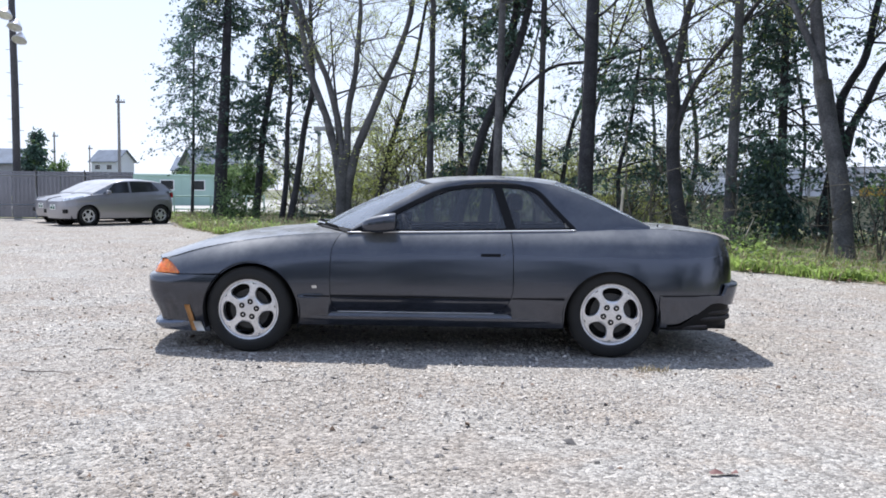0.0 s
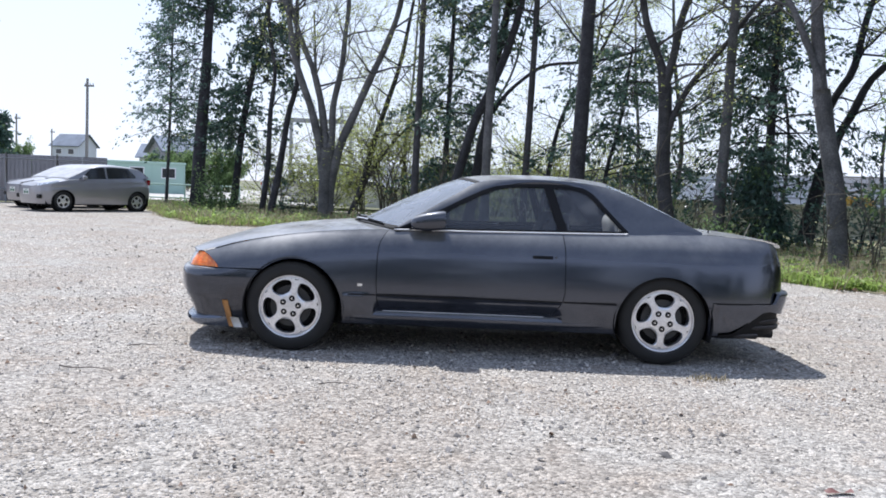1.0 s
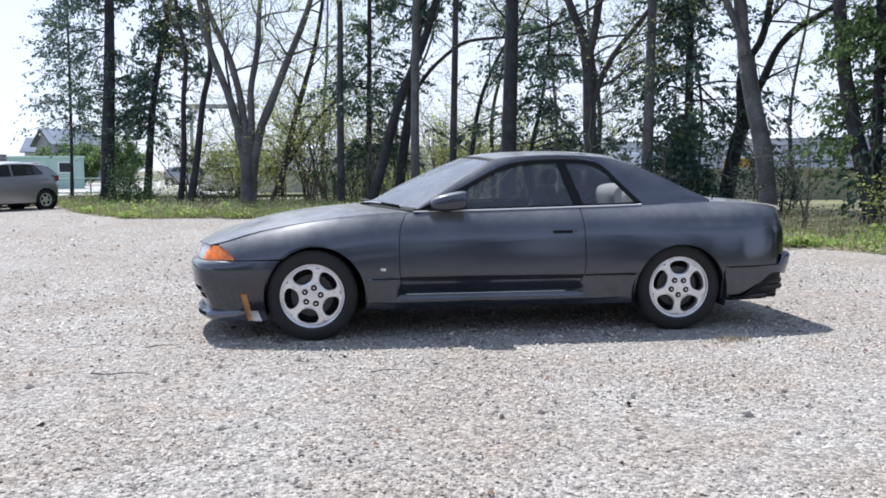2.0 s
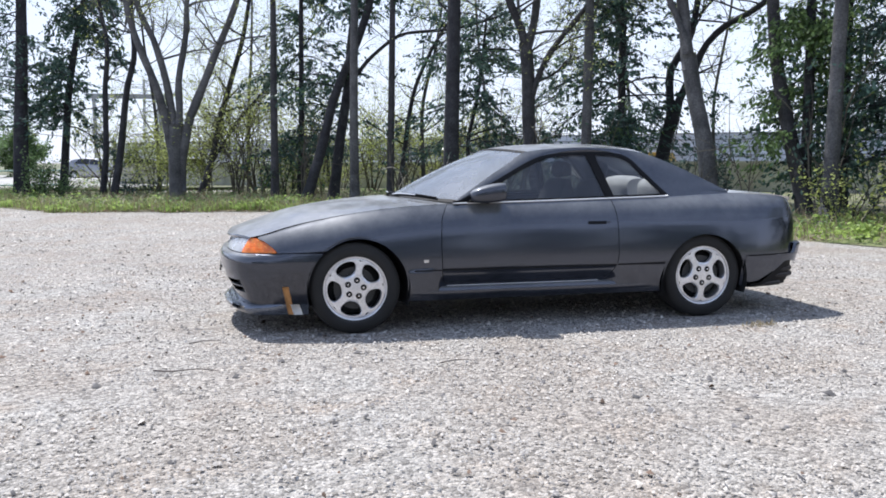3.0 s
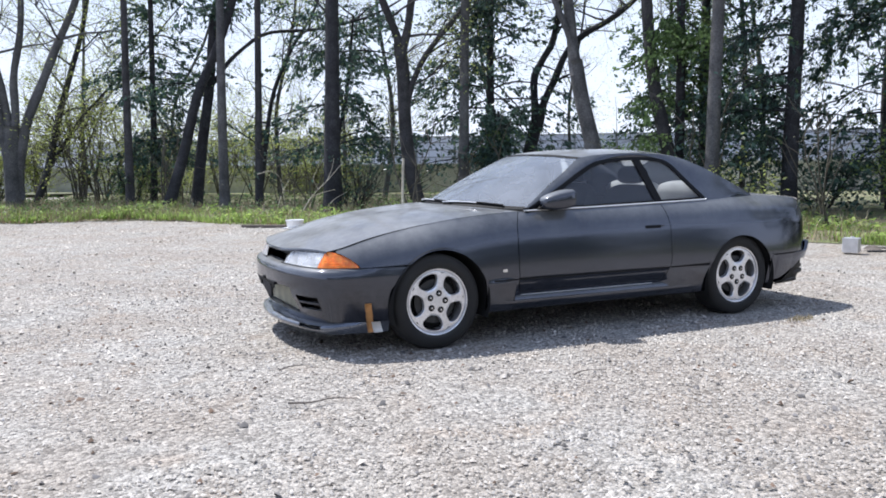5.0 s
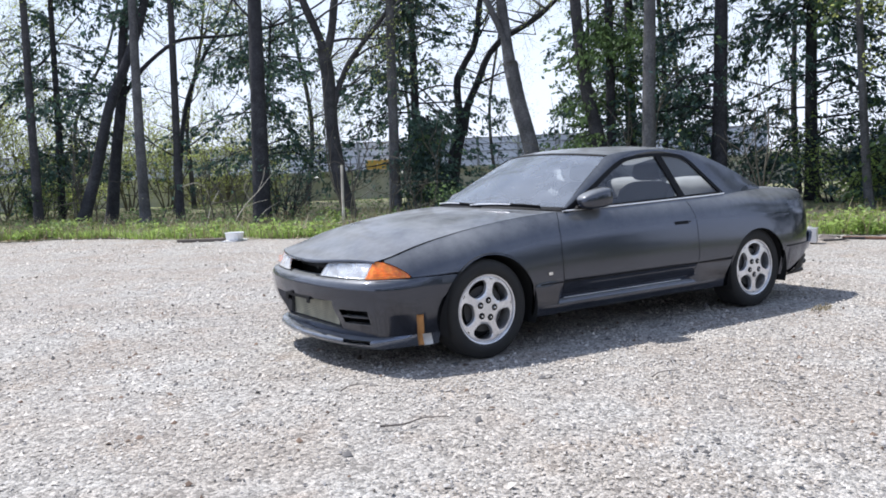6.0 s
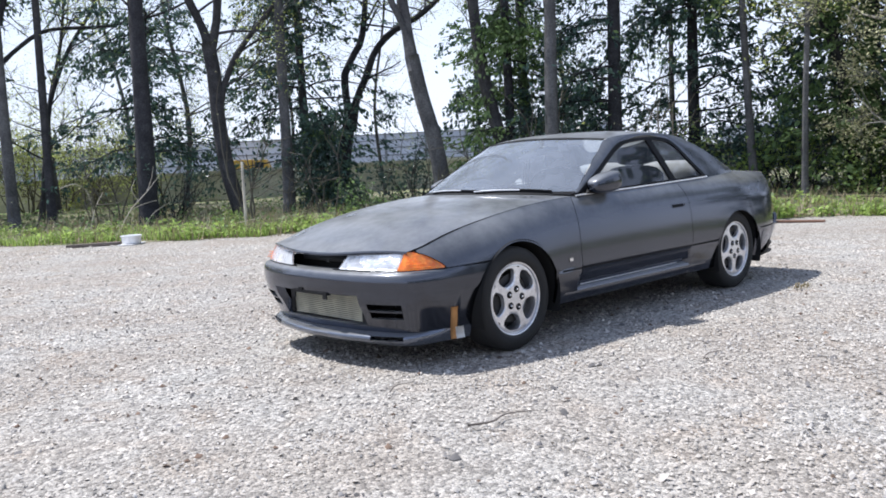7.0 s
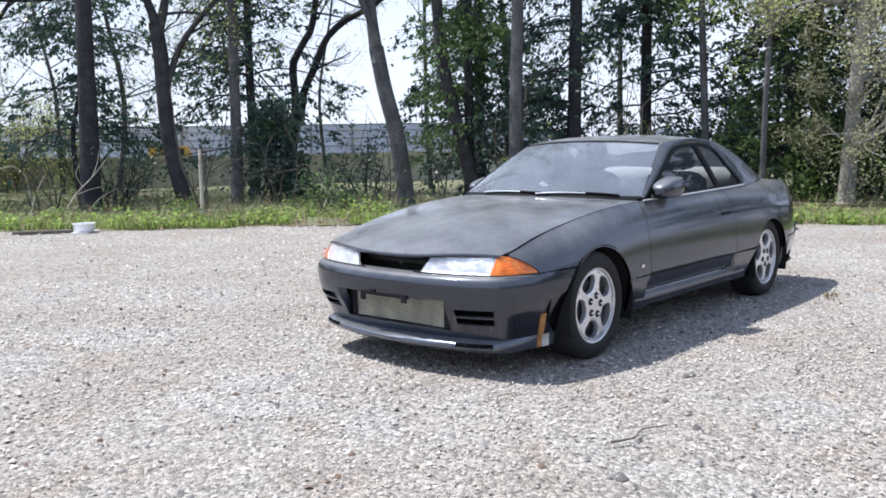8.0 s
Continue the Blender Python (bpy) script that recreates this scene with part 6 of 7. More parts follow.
for k, (x, y) in enumerate(((1.0, 24.0), (4.2, 23.0), (6.6, 19.5), (9.5, 18.2), (11.8, 16.5), (12.8, 13.2), (14.0, 11.0), (15.5, 8.5), (16.0, 4.5), (15.0, 1.0), (-1.8, 26.0), (-5.0, 27.0), (6.2, 22.0), (12.4, 10.2))):
    h = vr.uniform(7, 10)
    deciduous([(x, y, 0), (x + vr.normal() * 0.2, y, 2.5), (x + vr.normal() * 0.4, y + vr.normal() * 0.3, 5.5)], vr.uniform(0.05, 0.09), h, bark=BARK_BROWN if k % 2 else BARK_GREY, first=1.6, count=15, reach=1.9, per=4.0, leaf_size=0.05, seed=700 + k, label="slender tree with fine twigs and sparse small leaves", leaf=SPRING if k % 3 else BUD)

# shrubs and saplings between and behind the trunks
sr = np.random.default_rng(91)
for k in range(14):
    x = -6.5 + 1.02 * k + sr.uniform(-0.4, 0.4)
    shrub(x, min(22.5 + sr.uniform(-1, 4), 29.0 - 0.78 * x), sr.uniform(1.6, 3.4), sr.uniform(0.8, 1.4), SPRING, 100 + k, "loose light green bush in young leaf behind the trunks", per=10, size=0.085, stems=8, levels=2, bark=TWIG)
for k in range(3):
    x = -5.5 + 4.4 * k + sr.uniform(-0.4, 0.4)
    y = float(EDGE(min(x, 10.5))) + 6.5 + sr.uniform(-1, 1.5)
    shrub(x, y, sr.uniform(0.7, 1.5), sr.uniform(0.6, 1.0), NEEDLE_LIGHT if k % 2 else NEEDLE, 130 + k, "dark low bush in the shade of the trees", per=16, size=0.075, stems=8, levels=1)
for k in range(3):
    x = 5.2 + 2.4 * k + sr.uniform(-0.3, 0.3)
    y = float(EDGE(min(x, 10.8))) + 3.2 + sr.uniform(-0.6, 2.0)
    shrub(x, y, sr.uniform(0.5, 1.3), sr.uniform(0.5, 0.9), NEEDLE_LIGHT if k % 3 == 0 else SPRING, 150 + k, "leafy bush at the foot of the trees", per=14, size=0.07, stems=8, levels=1)
for x, y, h in ((-7.6, 21.6, 1.1), (-8.6, 22.9, 1.3)):
    shrub(x, y, h, h * 0.7, NEEDLE_LIGHT, int(200 + x * 3), "green bush beside the dark conifers", per=26, size=0.09)
for x, y, h in ((8.6, 11.5, 1.3), (12.2, 5.4, 1.5), (13.0, 4.4, 1.6), (12.4, 2.4, 1.2), (12.6, 0.6, 1.2), (12.0, 7.5, 1.5)):
    shrub(x, y, h, h * 0.8, GRASS if x > 12.1 else NEEDLE, int(300 + x * 7), "sunlit fresh green bush under the conifers" if x > 12.1 else "dense dark green bush under the conifers", per=26, size=0.085, stems=9)
# dense dark growth under the conifers beyond the corner
for k, (x, y, h) in enumerate(((13.6, -1.6, 1.9), (14.8, 1.2, 2.3), (13.8, 0.2, 1.6), (15.2, 4.9, 2.2), (14.2, 5.8, 1.9), (16.2, 2.6, 2.4), (15.8, 6.8, 2.4))):
    shrub(x, y, h, h * 0.8, NEEDLE, 330 + k, "dense dark green bush under the conifers", per=34, size=0.11, stems=9)
# thin bare saplings
for k in range(18):
    x = -2.0 + 0.75 * k + sr.uniform(-0.3, 0.3)
    y = float(EDGE(min(x, 10.5))) + sr.uniform(3.5, 7.5)
    shrub(x, y, sr.uniform(1.2, 2.4), 0.35, BUD, 400 + k, "thin bare sapling with a few buds", per=1.2, size=0.04, stems=3, bark=TWIG, levels=1, kind="sapling")


def blades(xy, height, r, lean=0.35, width=0.012):
    """Grass blades: bent triangles at given places."""
    n = len(xy)
    a = r.uniform(0, 2 * np.pi, n)
    h = height * r.uniform(0.4, 1.5, n)
    d = np.stack([np.cos(a), np.sin(a)], axis=1)
    s = np.stack([-d[:, 1], d[:, 0]], axis=1) * width
    z0 = np.full(n, 0.0)
    tilt = r.uniform(0.1, lean * 2, n) * h
    p = np.asarray(xy)
    v = np.stack([np.column_stack([p + s, z0]), np.column_stack([p - s, z0]), np.column_stack([p + d * tilt[:, None] * 0.35 - s * 0.7, h * 0.6]), np.column_stack([p + d * tilt[:, None] * 0.35 + s * 0.7, h * 0.6]),
                  np.column_stack([p + d * tilt[:, None], h])], axis=1)
    i = np.arange(n)[:, None] * 5
    f = [tuple(q) for q in (i + np.array([0, 1, 2, 3])).tolist()] + [tuple(q) for q in (i + np.array([3, 2, 4])).tolist()]
    return v.reshape(-1, 3), f


def verge_points(n, r, reach, power=1.6):
    x = np.concatenate([r.uniform(-12, 11, n)])
    e = EDGE(x)
    slope = np.abs((EDGE(x + 0.05) - EDGE(x - 0.05)) / 0.1)
    y = e + reach * r.uniform(0, 1, n) ** power * np.sqrt(1 + np.minimum(slope, 4) ** 2) * 1.0 + 0.25 * np.sin(x * 2.3) + 0.15 * np.sin(x * 7.1)
    return np.stack([x, y], axis=1)


gr = np.random.default_rng(5)
p = verge_points(42000, gr, 2.6)
patch = np.array([noise.noise((a * 0.7, b * 0.7, 1)) for a, b in p])
p = p[patch + gr.normal(size=len(p)) * 0.16 > np.where(p[:, 0] < -3, 0.15, 0.0)]
grass = part("grass", blades(p, 0.12, gr), GRASS, None, smooth=False)
tagged(grass, "strip of fresh green grass along the gravel's edge", "grass", kind="stuff")
p = np.concatenate([verge_points(11000, gr, 7.0, 1.0), verge_points(2600, gr, 1.1, 1.0) - (0, 0.35)])
dry = part("dry_grass", blades(p, 0.28, gr, 0.6, 0.006), DRY_GRASS, None, smooth=False)
tagged(dry, "thin dry stalks among the undergrowth", "grass", kind="stuff")
# broad-leaved weeds in the strip
p = verge_points(2200, gr, 2.6, 1.1)
cl = []
for a, b in p:
    lush = noise.noise((a * 0.9, b * 0.9, 4))
    if lush < -0.08:
        continue
    n = gr.integers(10, 30)
    h = gr.uniform(0.07, 0.16) + 0.45 * max(lush, 0) * gr.uniform(0.3, 1.0)
    cl.append(np.column_stack([a + gr.normal(size=n) * 0.09, b + gr.normal(size=n) * 0.09, gr.uniform(0.03, h, n)]))
weeds = part("weeds", leaves(np.concatenate(cl), 0.085, 0.5, gr, 1.6), GRASS, None, smooth=False)
tagged(weeds, "leafy green weeds growing in the grass strip", "weeds", kind="stuff")
# dead leaves where the grass thins out into the gravel
p = verge_points(2400, gr, 1.5, 1.0) - (0, 0.5)
litter = part("leaf_litter", leaves(np.column_stack([p, np.full(len(p), 0.035)]), 0.06, 0.15, gr, 1.7), LITTER, None, smooth=False)
tagged(litter, "dry brown leaves scattered along the grass edge", "leaves", kind="stuff")
# dull ground cover under the trees
p = verge_points(12000, gr, 9.0, 0.9)
cover = part("ground_cover", leaves(np.column_stack([p, gr.uniform(0.05, 0.3, len(p))]), 0.07, 0.4, gr, 1.5), NEEDLE_LIGHT, None, smooth=False)
tagged(cover, "low dull green ground cover under the trees", "plants", kind="stuff")

# ---- far things: houses, poles, vehicles ----
def house(x, y, turn, w, d, h, ridge, wall, label, window_rows=1):
    ob = empty("house", Matrix.Translation((x, y, 0)) @ Matrix.Rotation(turn, 4, "Z"))
    tagged(ob, label, "house")
    part("wall", (np.array([(-w / 2, -d / 2, 0), (w / 2, -d / 2, 0), (w / 2, d / 2, 0), (-w / 2, d / 2, 0), (-w / 2, -d / 2, h), (w / 2, -d / 2, h), (w / 2, d / 2, h), (-w / 2, d / 2, h), (-w / 2, 0, ridge), (w / 2, 0, ridge)], float),
                  [(0, 1, 5, 4), (1, 2, 6, 9, 5), (2, 3, 7, 6), (3, 0, 4, 8, 7)]), wall, ob, smooth=False)
    for sg in (-1, 1):
        e = 0.5
        slope = (ridge - h) / (d / 2)
        v = np.array([(-w / 2 - e, sg * (d / 2 + e), h - slope * e), (w / 2 + e, sg * (d / 2 + e), h - slope * e), (w / 2 + e, 0, ridge), (-w / 2 - e, 0, ridge)])
        part("roof", join((v + (0, 0, 0.16), [(0, 1, 2, 3) if sg < 0 else (3, 2, 1, 0)]), (v + (0, 0, 0.02), [(3, 2, 1, 0) if sg < 0 else (0, 1, 2, 3)]), (np.concatenate([v[:2] + (0, 0, 0.02), v[:2] + (0, 0, 0.16)]), [(0, 1, 3, 2)])), ROOF_TILE, ob, smooth=False)
    for k in range(window_rows):
        for wx in (-w * 0.25, w * 0.22):
            z = h - 1.9 - 2.6 * k
            win = part("window", block(wx - 0.7, wx + 0.7, -d / 2 - 0.05, -d / 2 + 0.05, z, z + 1.1), TRUCK_WHITE, ob, smooth=False)
            part("pane", block(wx - 0.62, wx + 0.62, -d / 2 - 0.06, -d / 2 - 0.03, z + 0.08, z + 1.02), WINDOW_DARK, win, smooth=False)
    return ob


house(-75.0, 167.5, radians(-16), 6.2, 5.4, 6.7, 8.8, HOUSE_WALL, "pale blue-white house with a grey-blue tiled gable roof", 2)
house(-30.2, 90.0, radians(35), 4.6, 6.0, 4.0, 5.5, HOUSE_WALL_DARK, "grey house with a dark tiled roof behind the trees", 2)
house(-40.0, 118.0, radians(5), 7.0, 6.0, 3.9, 5.6, HOUSE_WALL, "distant pale house with a tiled roof", 1)
house(-62.0, 100.0, radians(10), 9.0, 7.0, 4.2, 5.9, HOUSE_WALL_DARK, "low grey house behind the sheet fence", 1)


def site_office():
    """Mint green prefab cabin behind the fence."""
    ob = empty("site_cabin", Matrix.Translation((-18.6, 44.4, 0)) @ Matrix.Rotation(radians(18), 4, "Z"))
    tagged(ob, "mint green prefab site cabin with small windows", "cabin")
    part("wall", block(-2.8, 2.8, 0, 2.2, 0.05, 1.92), MINT, ob, smooth=False)
    part("roof", join(block(-2.9, 2.9, -0.12, 2.3, 1.92, 2.03)), MINT, ob, smooth=False, bevel=0.02)
    for x in (-2.8, -0.9, 0.95, 2.8):
        part("rib", block(x - 0.05, x + 0.05, -0.05, 0.0, 0.05, 1.92), MINT, ob, smooth=False)
    for x in (0.1, 1.9):
        w = part("window", block(x - 0.42, x + 0.42, -0.05, 0.02, 1.05, 1.7), TRUCK_WHITE, ob, smooth=False)
        part("pane", block(x - 0.36, x + 0.36, -0.06, -0.03, 1.11, 1.64), WINDOW_DARK, w, smooth=False)
    part("door", block(-1.9, -1.1, -0.04, 0.02, 0.1, 1.95), MINT, ob, smooth=False)
    return ob


site_office()


def pipe_rail(x0, y0, x1, y1):
    ob = empty("guard_rail", Matrix.Translation((x0, y0, 0)) @ Matrix.Rotation(math.atan2(y1 - y0, x1 - x0), 4, "Z"))
    tagged(ob, "pale tubular guard rail beside the cabin", "rail")
    n = math.hypot(x1 - x0, y1 - y0)
    for z in (0.28, 0.85):
        part("rail", tube([(0, 0, z), (n, 0, z)], 0.03, 8), MINT, ob)
    for k in range(6):
        part("post", tube([(n * k / 5, 0, 0), (n * k / 5, 0, 0.9)], 0.035, 8), MINT, ob)


pipe_rail(-12.9, 30.0, -9.2, 31.0)


def floodlight_pole():
    ob = empty("floodlight_pole", Matrix.Translation((-17.9, 26.4, 0)))
    tagged(ob, "tall dark wooden pole carrying three floodlights", "pole")
    part("pole", tube([(0, 0, 0), (0, 0, 5), (-0.05, 0, 8.7)], [0.15, 0.14, 0.12], 14), WOOD_POLE, ob)
    for dx, z in ((-0.1, 7.95), (0.28, 7.5), (0.45, 7.0)):
        arm = part("bracket", tube([(0, -0.1, z - 0.1), (dx, -0.25, z - 0.1)], 0.03, 8), STEEL, ob)
        lamp = part("floodlight", moved(turned([(0.03, 0.2), (0.10, 0.12), (0.2, -0.05), (0.27, -0.16), (0.28, -0.2), (0.26, -0.17), (0.0, -0.14)], 20, "z"), Matrix.Translation((dx, -0.32, z)) @ Matrix.Rotation(radians(-30), 4, "X")), TIN, ob, "grey bowl floodlight")
    for k in range(12):
        z = 2.5 + 0.45 * k
        part("step", tube([(0, 0, z), (0.32 * (-1) ** k, 0, z)], 0.012, 6), STEEL, ob)
    return ob


floodlight_pole()


def utility_pole(x, y, h, label, arms=1):
    ob = empty("utility_pole", Matrix.Translation((x, y, 0)))
    tagged(ob, label, "pole")
    part("pole", tube([(0, 0, 0), (0, 0, h)], [0.115, 0.085], 12), POLE_CONCRETE, ob)
    for k in range(arms):
        z = h - 0.5 - 0.7 * k
        arm = part("crossarm", block(-0.2 + 0.15 * k, 0.45, -0.06, 0.06, z - 0.06, z + 0.06), POLE_CONCRETE, ob, smooth=False)
        for dx in (-0.15, 0.2, 0.4):
            part("insulator", tube([(dx, 0, z + 0.06), (dx, 0, z + 0.2)], 0.05, 8), WHITE_PLASTIC, arm)
    return ob


utility_pole(-25.05, 53.0, 7.7, "grey concrete utility pole with a short crossarm", 1)
utility_pole(-49.0, 91.4, 7.6, "distant concrete utility pole", 1)
utility_pole(-58.0, 120.0, 7.5, "distant concrete utility pole", 1)


def gantry():
    ob = empty("steel_gantry", Matrix.Translation((-10.2, 63, 0)))
    tagged(ob, "dark steel frame gantry beyond the trees", "gantry")
    for x in (-2.5, 2.3):
        part("post", block(x - 0.12, x + 0.12, -0.12, 0.12, 0, 6.1), STEEL, ob, smooth=False)
    part("beam", block(-2.9, 2.7, -0.14, 0.14, 5.95, 6.3), STEEL, ob, smooth=False)


gantry()


def lattice_tower(x, y, h):
    ob = empty("lattice_tower", Matrix.Translation((x, y, 0)))
    tagged(ob, "slender steel lattice tower seen between the trunks", "tower")
    w = 0.75
    for sx in (-1, 1):
        for sy in (-1, 1):
            part("leg", tube([(sx * w, sy * w, 0), (sx * w * 0.8, sy * w * 0.8, h)], 0.06, 6), STEEL, ob)
    for k in range(9):
        z = h * (k + 1) / 9
        q = w * (1 - 0.2 * z / h)
        for sy in (-1, 1):
            part("brace", tube([(-q, sy * q, z), (q, sy * q, z - h / 9)], 0.035, 5), STEEL, ob)
            part("bar", tube([(-q, sy * q, z), (q, sy * q, z)], 0.035, 5), STEEL, ob)


lattice_tower(-10.6, 84.0, 9.2)


# ---- the parked hatchback ----
def hatchback(paint, m, label, plate=True):
    ob = empty("hatchback", m)
    tagged(ob, label, "car")
    t = np.concatenate([np.linspace(0, np.pi / 2, 60)[:-1], np.linspace(np.pi / 2, np.pi, 60)])
    ex = 0.36
    ox = 1.94 * -np.sign(np.cos(t)) * np.abs(np.cos(t)) ** ex
    oy = 0.84 * np.abs(np.sin(t)) ** 0.42
    belt = spline([(-1.94, 0.74), (-1.75, 0.80), (-1.4, 0.87), (-1.0, 0.945), (-0.6, 0.985), (0.5, 1.03), (1.3, 1.07), (1.94, 1.08)])
    wheel_x = (-1.19, 1.30)

    def bottom(x):
        z = 0.22 + 0 * x
        for c in wheel_x:
            z = np.maximum(z, np.where(np.abs(x - c) < 0.355, 0.30 + np.sqrt(np.clip(0.355 ** 2 - (x - c) ** 2, 0, 1)), 0))
        return z
    xs = np.unique(np.concatenate([ox, *[c + 0.355 * np.cos(np.linspace(0, np.pi, 25)) for c in wheel_x], *[[c - 0.3551, c + 0.3551] for c in wheel_x]]))
    yy = np.interp(xs, ox, oy)
    for sg in (-1, 1):
        rows = []
        for x, y in zip(xs, yy):
            z0, z1 = float(bottom(np.array(x))), float(belt(x))
            row = []
            for v in np.linspace(0, 1, 14):
                z = z0 + (z1 - z0) * v
                q = (z - 0.62) / 0.45
                ins = 0.10 * max(q, 0) ** 2.5 + 0.05 * max(-q, 0) ** 2 + 0.012 * math.exp(-((z - 0.80 - 0.06 * x) / 0.03) ** 2)
                end = 0.10 * abs(q) ** 2 * (abs(x) > 1.6)
                row.append((x * (1 - end * 0.3), sg * max(y - ins, 0.0), z))
            rows.append(row)
        part("flank", grid(np.array(rows), sg > 0), paint, ob, sharp=50)
    # bonnet and cowl
    x = np.linspace(-1.93, -0.62, 24)
    w = np.linspace(-1, 1, 17)
    P = np.array([[(a, b * (np.interp(a, ox, oy) - 0.085), float(belt(a)) + 0.05 * (1 - b * b) * min(1, (a + 1.95) * 4)) for b in w] for a in x])
    part("bonnet", grid(P, True), paint, ob, sharp=0)
    # cabin
    top = spline([(-1.02, 0.985), (-0.62, 1.20), (-0.2, 1.40), (0.1, 1.465), (0.5, 1.48), (1.0, 1.455), (1.45, 1.39), (1.66, 1.25), (1.86, 1.06)])
    half = spline([(-1.02, 0.70), (-0.2, 0.735), (0.6, 0.745), (1.4, 0.70), (1.86, 0.64)])

    def section(x, n=9):
        zb, zt, y = float(belt(x)) - 0.01, float(top(x)), float(half(x))
        k = max(zt - zb, 0.001)
        pts = [(y - 0.30 * v * k - 0.02 * v, zb + k * v * 0.9) for v in np.linspace(0, 0.9, n)]
        ye, ze = pts[-1]
        pts += [(ye * c, ze + (zt - ze) * math.sqrt(max(0, 1 - c * c)) ** 1.0) for c in (0.97, 0.9, 0.75, 0.5, 0.25, 0.0)]
        return [(x, a, b) for a, b in pts]
    xs = np.linspace(-1.02, 1.86, 60)
    S = np.array([section(a) for a in xs])
    full = np.concatenate([S * (1, -1, 1), S[:, -2::-1]], axis=1)
    part("cabin", grid(full), paint, ob, sharp=0)
    scr = [i for i, a in enumerate(xs) if -0.98 < a < -0.12]
    part("windscreen", grid(full[scr][:, 8:-8] + (-0.006, 0, 0.008)), SCREEN_GLARE, ob, sharp=0)
    hat = [i for i, a in enumerate(xs) if 1.5 < a < 1.84]
    part("rear_window", grid(full[hat][:, 9:-9] + (0.006, 0, 0.006)), DARK_GLASS, ob, sharp=0)
    for sg in (-1, 1):
        for x0, x1, name in ((-0.66, 0.22, "front_window"), (0.29, 1.28, "rear_side_window")):
            rows = []
            for a in np.linspace(x0, x1, 24):
                sec = section(a, 9)
                f = min(1.0, max(0.1, (a - x0 + 0.05) / 0.45 if name == "front_window" else (1.35 - a) / 0.30))
                rows.append([(q[0], sg * (q[1] + 0.006), q[2] + 0.02) for q in sec[:9]])
                lo, hi = rows[-1][0], rows[-1][-1]
                rows[-1] = [tuple(lo[i] + (hi[i] - lo[i]) * v * min(f, 1) for i in range(3)) for v in np.linspace(0, 0.93, 6)]
            part(name, grid(np.array(rows), sg > 0), WINDOW_DARK, ob, "dark side window", sharp=0)
        mir = part("wing_mirror", moved(turned([(0.0, -0.1), (0.05, -0.09), (0.075, -0.03), (0.07, 0.05), (0.0, 0.06)], 14), Matrix.Translation((-0.60, sg * 0.90, 1.03)) @ Matrix.Rotation(radians(90), 4, "Z")), paint, ob)
        part("headlamp", grid(np.array([[(-1.90 + 0.55 * u + 0.03, sg * (np.interp(-1.88 + 0.52 * u, ox, oy) - 0.035 - 0.035 * v), 0.68 + 0.10 * u + 0.14 * v) for v in (0, 0.5, 1)] for u in np.linspace(0, 1, 10)]), sg > 0), REFLECTOR, ob, "bright clear headlamp")
        part("fog_lamp_duct", block(-1.895, -1.82, sg * 0.62 - 0.1, sg * 0.62 + 0.1, 0.38, 0.5), MATT_BLACK, ob, smooth=False, bevel=0.02)
        part("tail_lamp", block(1.78, 1.855, sg * 0.60 - 0.07, sg * 0.60 + 0.07, 0.86, 1.04), RED_LENS, ob, smooth=False, bevel=0.02)
        for c in wheel_x:
            turn = Matrix.Translation((c, sg * 0.70, 0.30)) @ Matrix.Rotation(0 if sg < 0 else math.pi, 4, "Z")
            part("wheel_well", moved(turned([(0.0, 0.0), (0.365, 0.0), (0.365, -0.10)], 30), turn), MATT_BLACK, ob)
            tyre = part("tyre", moved(tyre_piece(0.295, 0.185, 0.20), turn), RUBBER, ob)
            part("rim", moved((np.asarray(rim_piece()[0]) * 0.9, rim_piece()[1]), turn @ Matrix.Translation((0, -0.075, 0))), ALLOY, tyre, sharp=35)
    part("underbody", block(-1.7, 1.75, -0.7, 0.7, 0.18, 0.5), MATT_BLACK, ob, smooth=False)
    part("front_grille", block(-1.912, -1.85, -0.42, 0.42, 0.36, 0.62), MATT_BLACK, ob, smooth=False, bevel=0.03)
    pl = part("number_plate", block(-1.945, -1.925, -0.165, 0.165, 0.49, 0.655), PLATE_WHITE, ob, "white number plate with plain dark bars", smooth=False)
    for z0, z1, y0, y1 in ((0.615, 0.64, -0.07, 0.07), (0.51, 0.59, -0.13, -0.02), (0.51, 0.59, 0.02, 0.13)):
        part("bar", block(-1.948, -1.944, y0, y1, z0, z1), PLATE_GREEN, pl, smooth=False)
    return ob


hatch = hatchback(SILVER_PAINT, Matrix.Translation((-11.62, 20.66, 0.0)) @ Matrix.Rotation(radians(52), 4, "Z"), "silver-grey five-door hatchback parked by the sheet fence")
twin = copy_thing(hatch, Matrix.Translation((-13.08, 22.75, 0.0)) @ Matrix.Rotation(radians(52), 4, "Z"))
tagged(twin, "silver-grey hatchback, mostly hidden behind its twin", "car")
for x, y, a in ((-11.2, 54.0, 160), (-8.2, 55.5, 185), (-4.9, 56.5, 170)):
    c = copy_thing(hatch, Matrix.Translation((x, y, 0.0)) @ Matrix.Rotation(radians(a), 4, "Z"))
    tagged(c, "pale hatchback parked far off beyond the trees", "car")


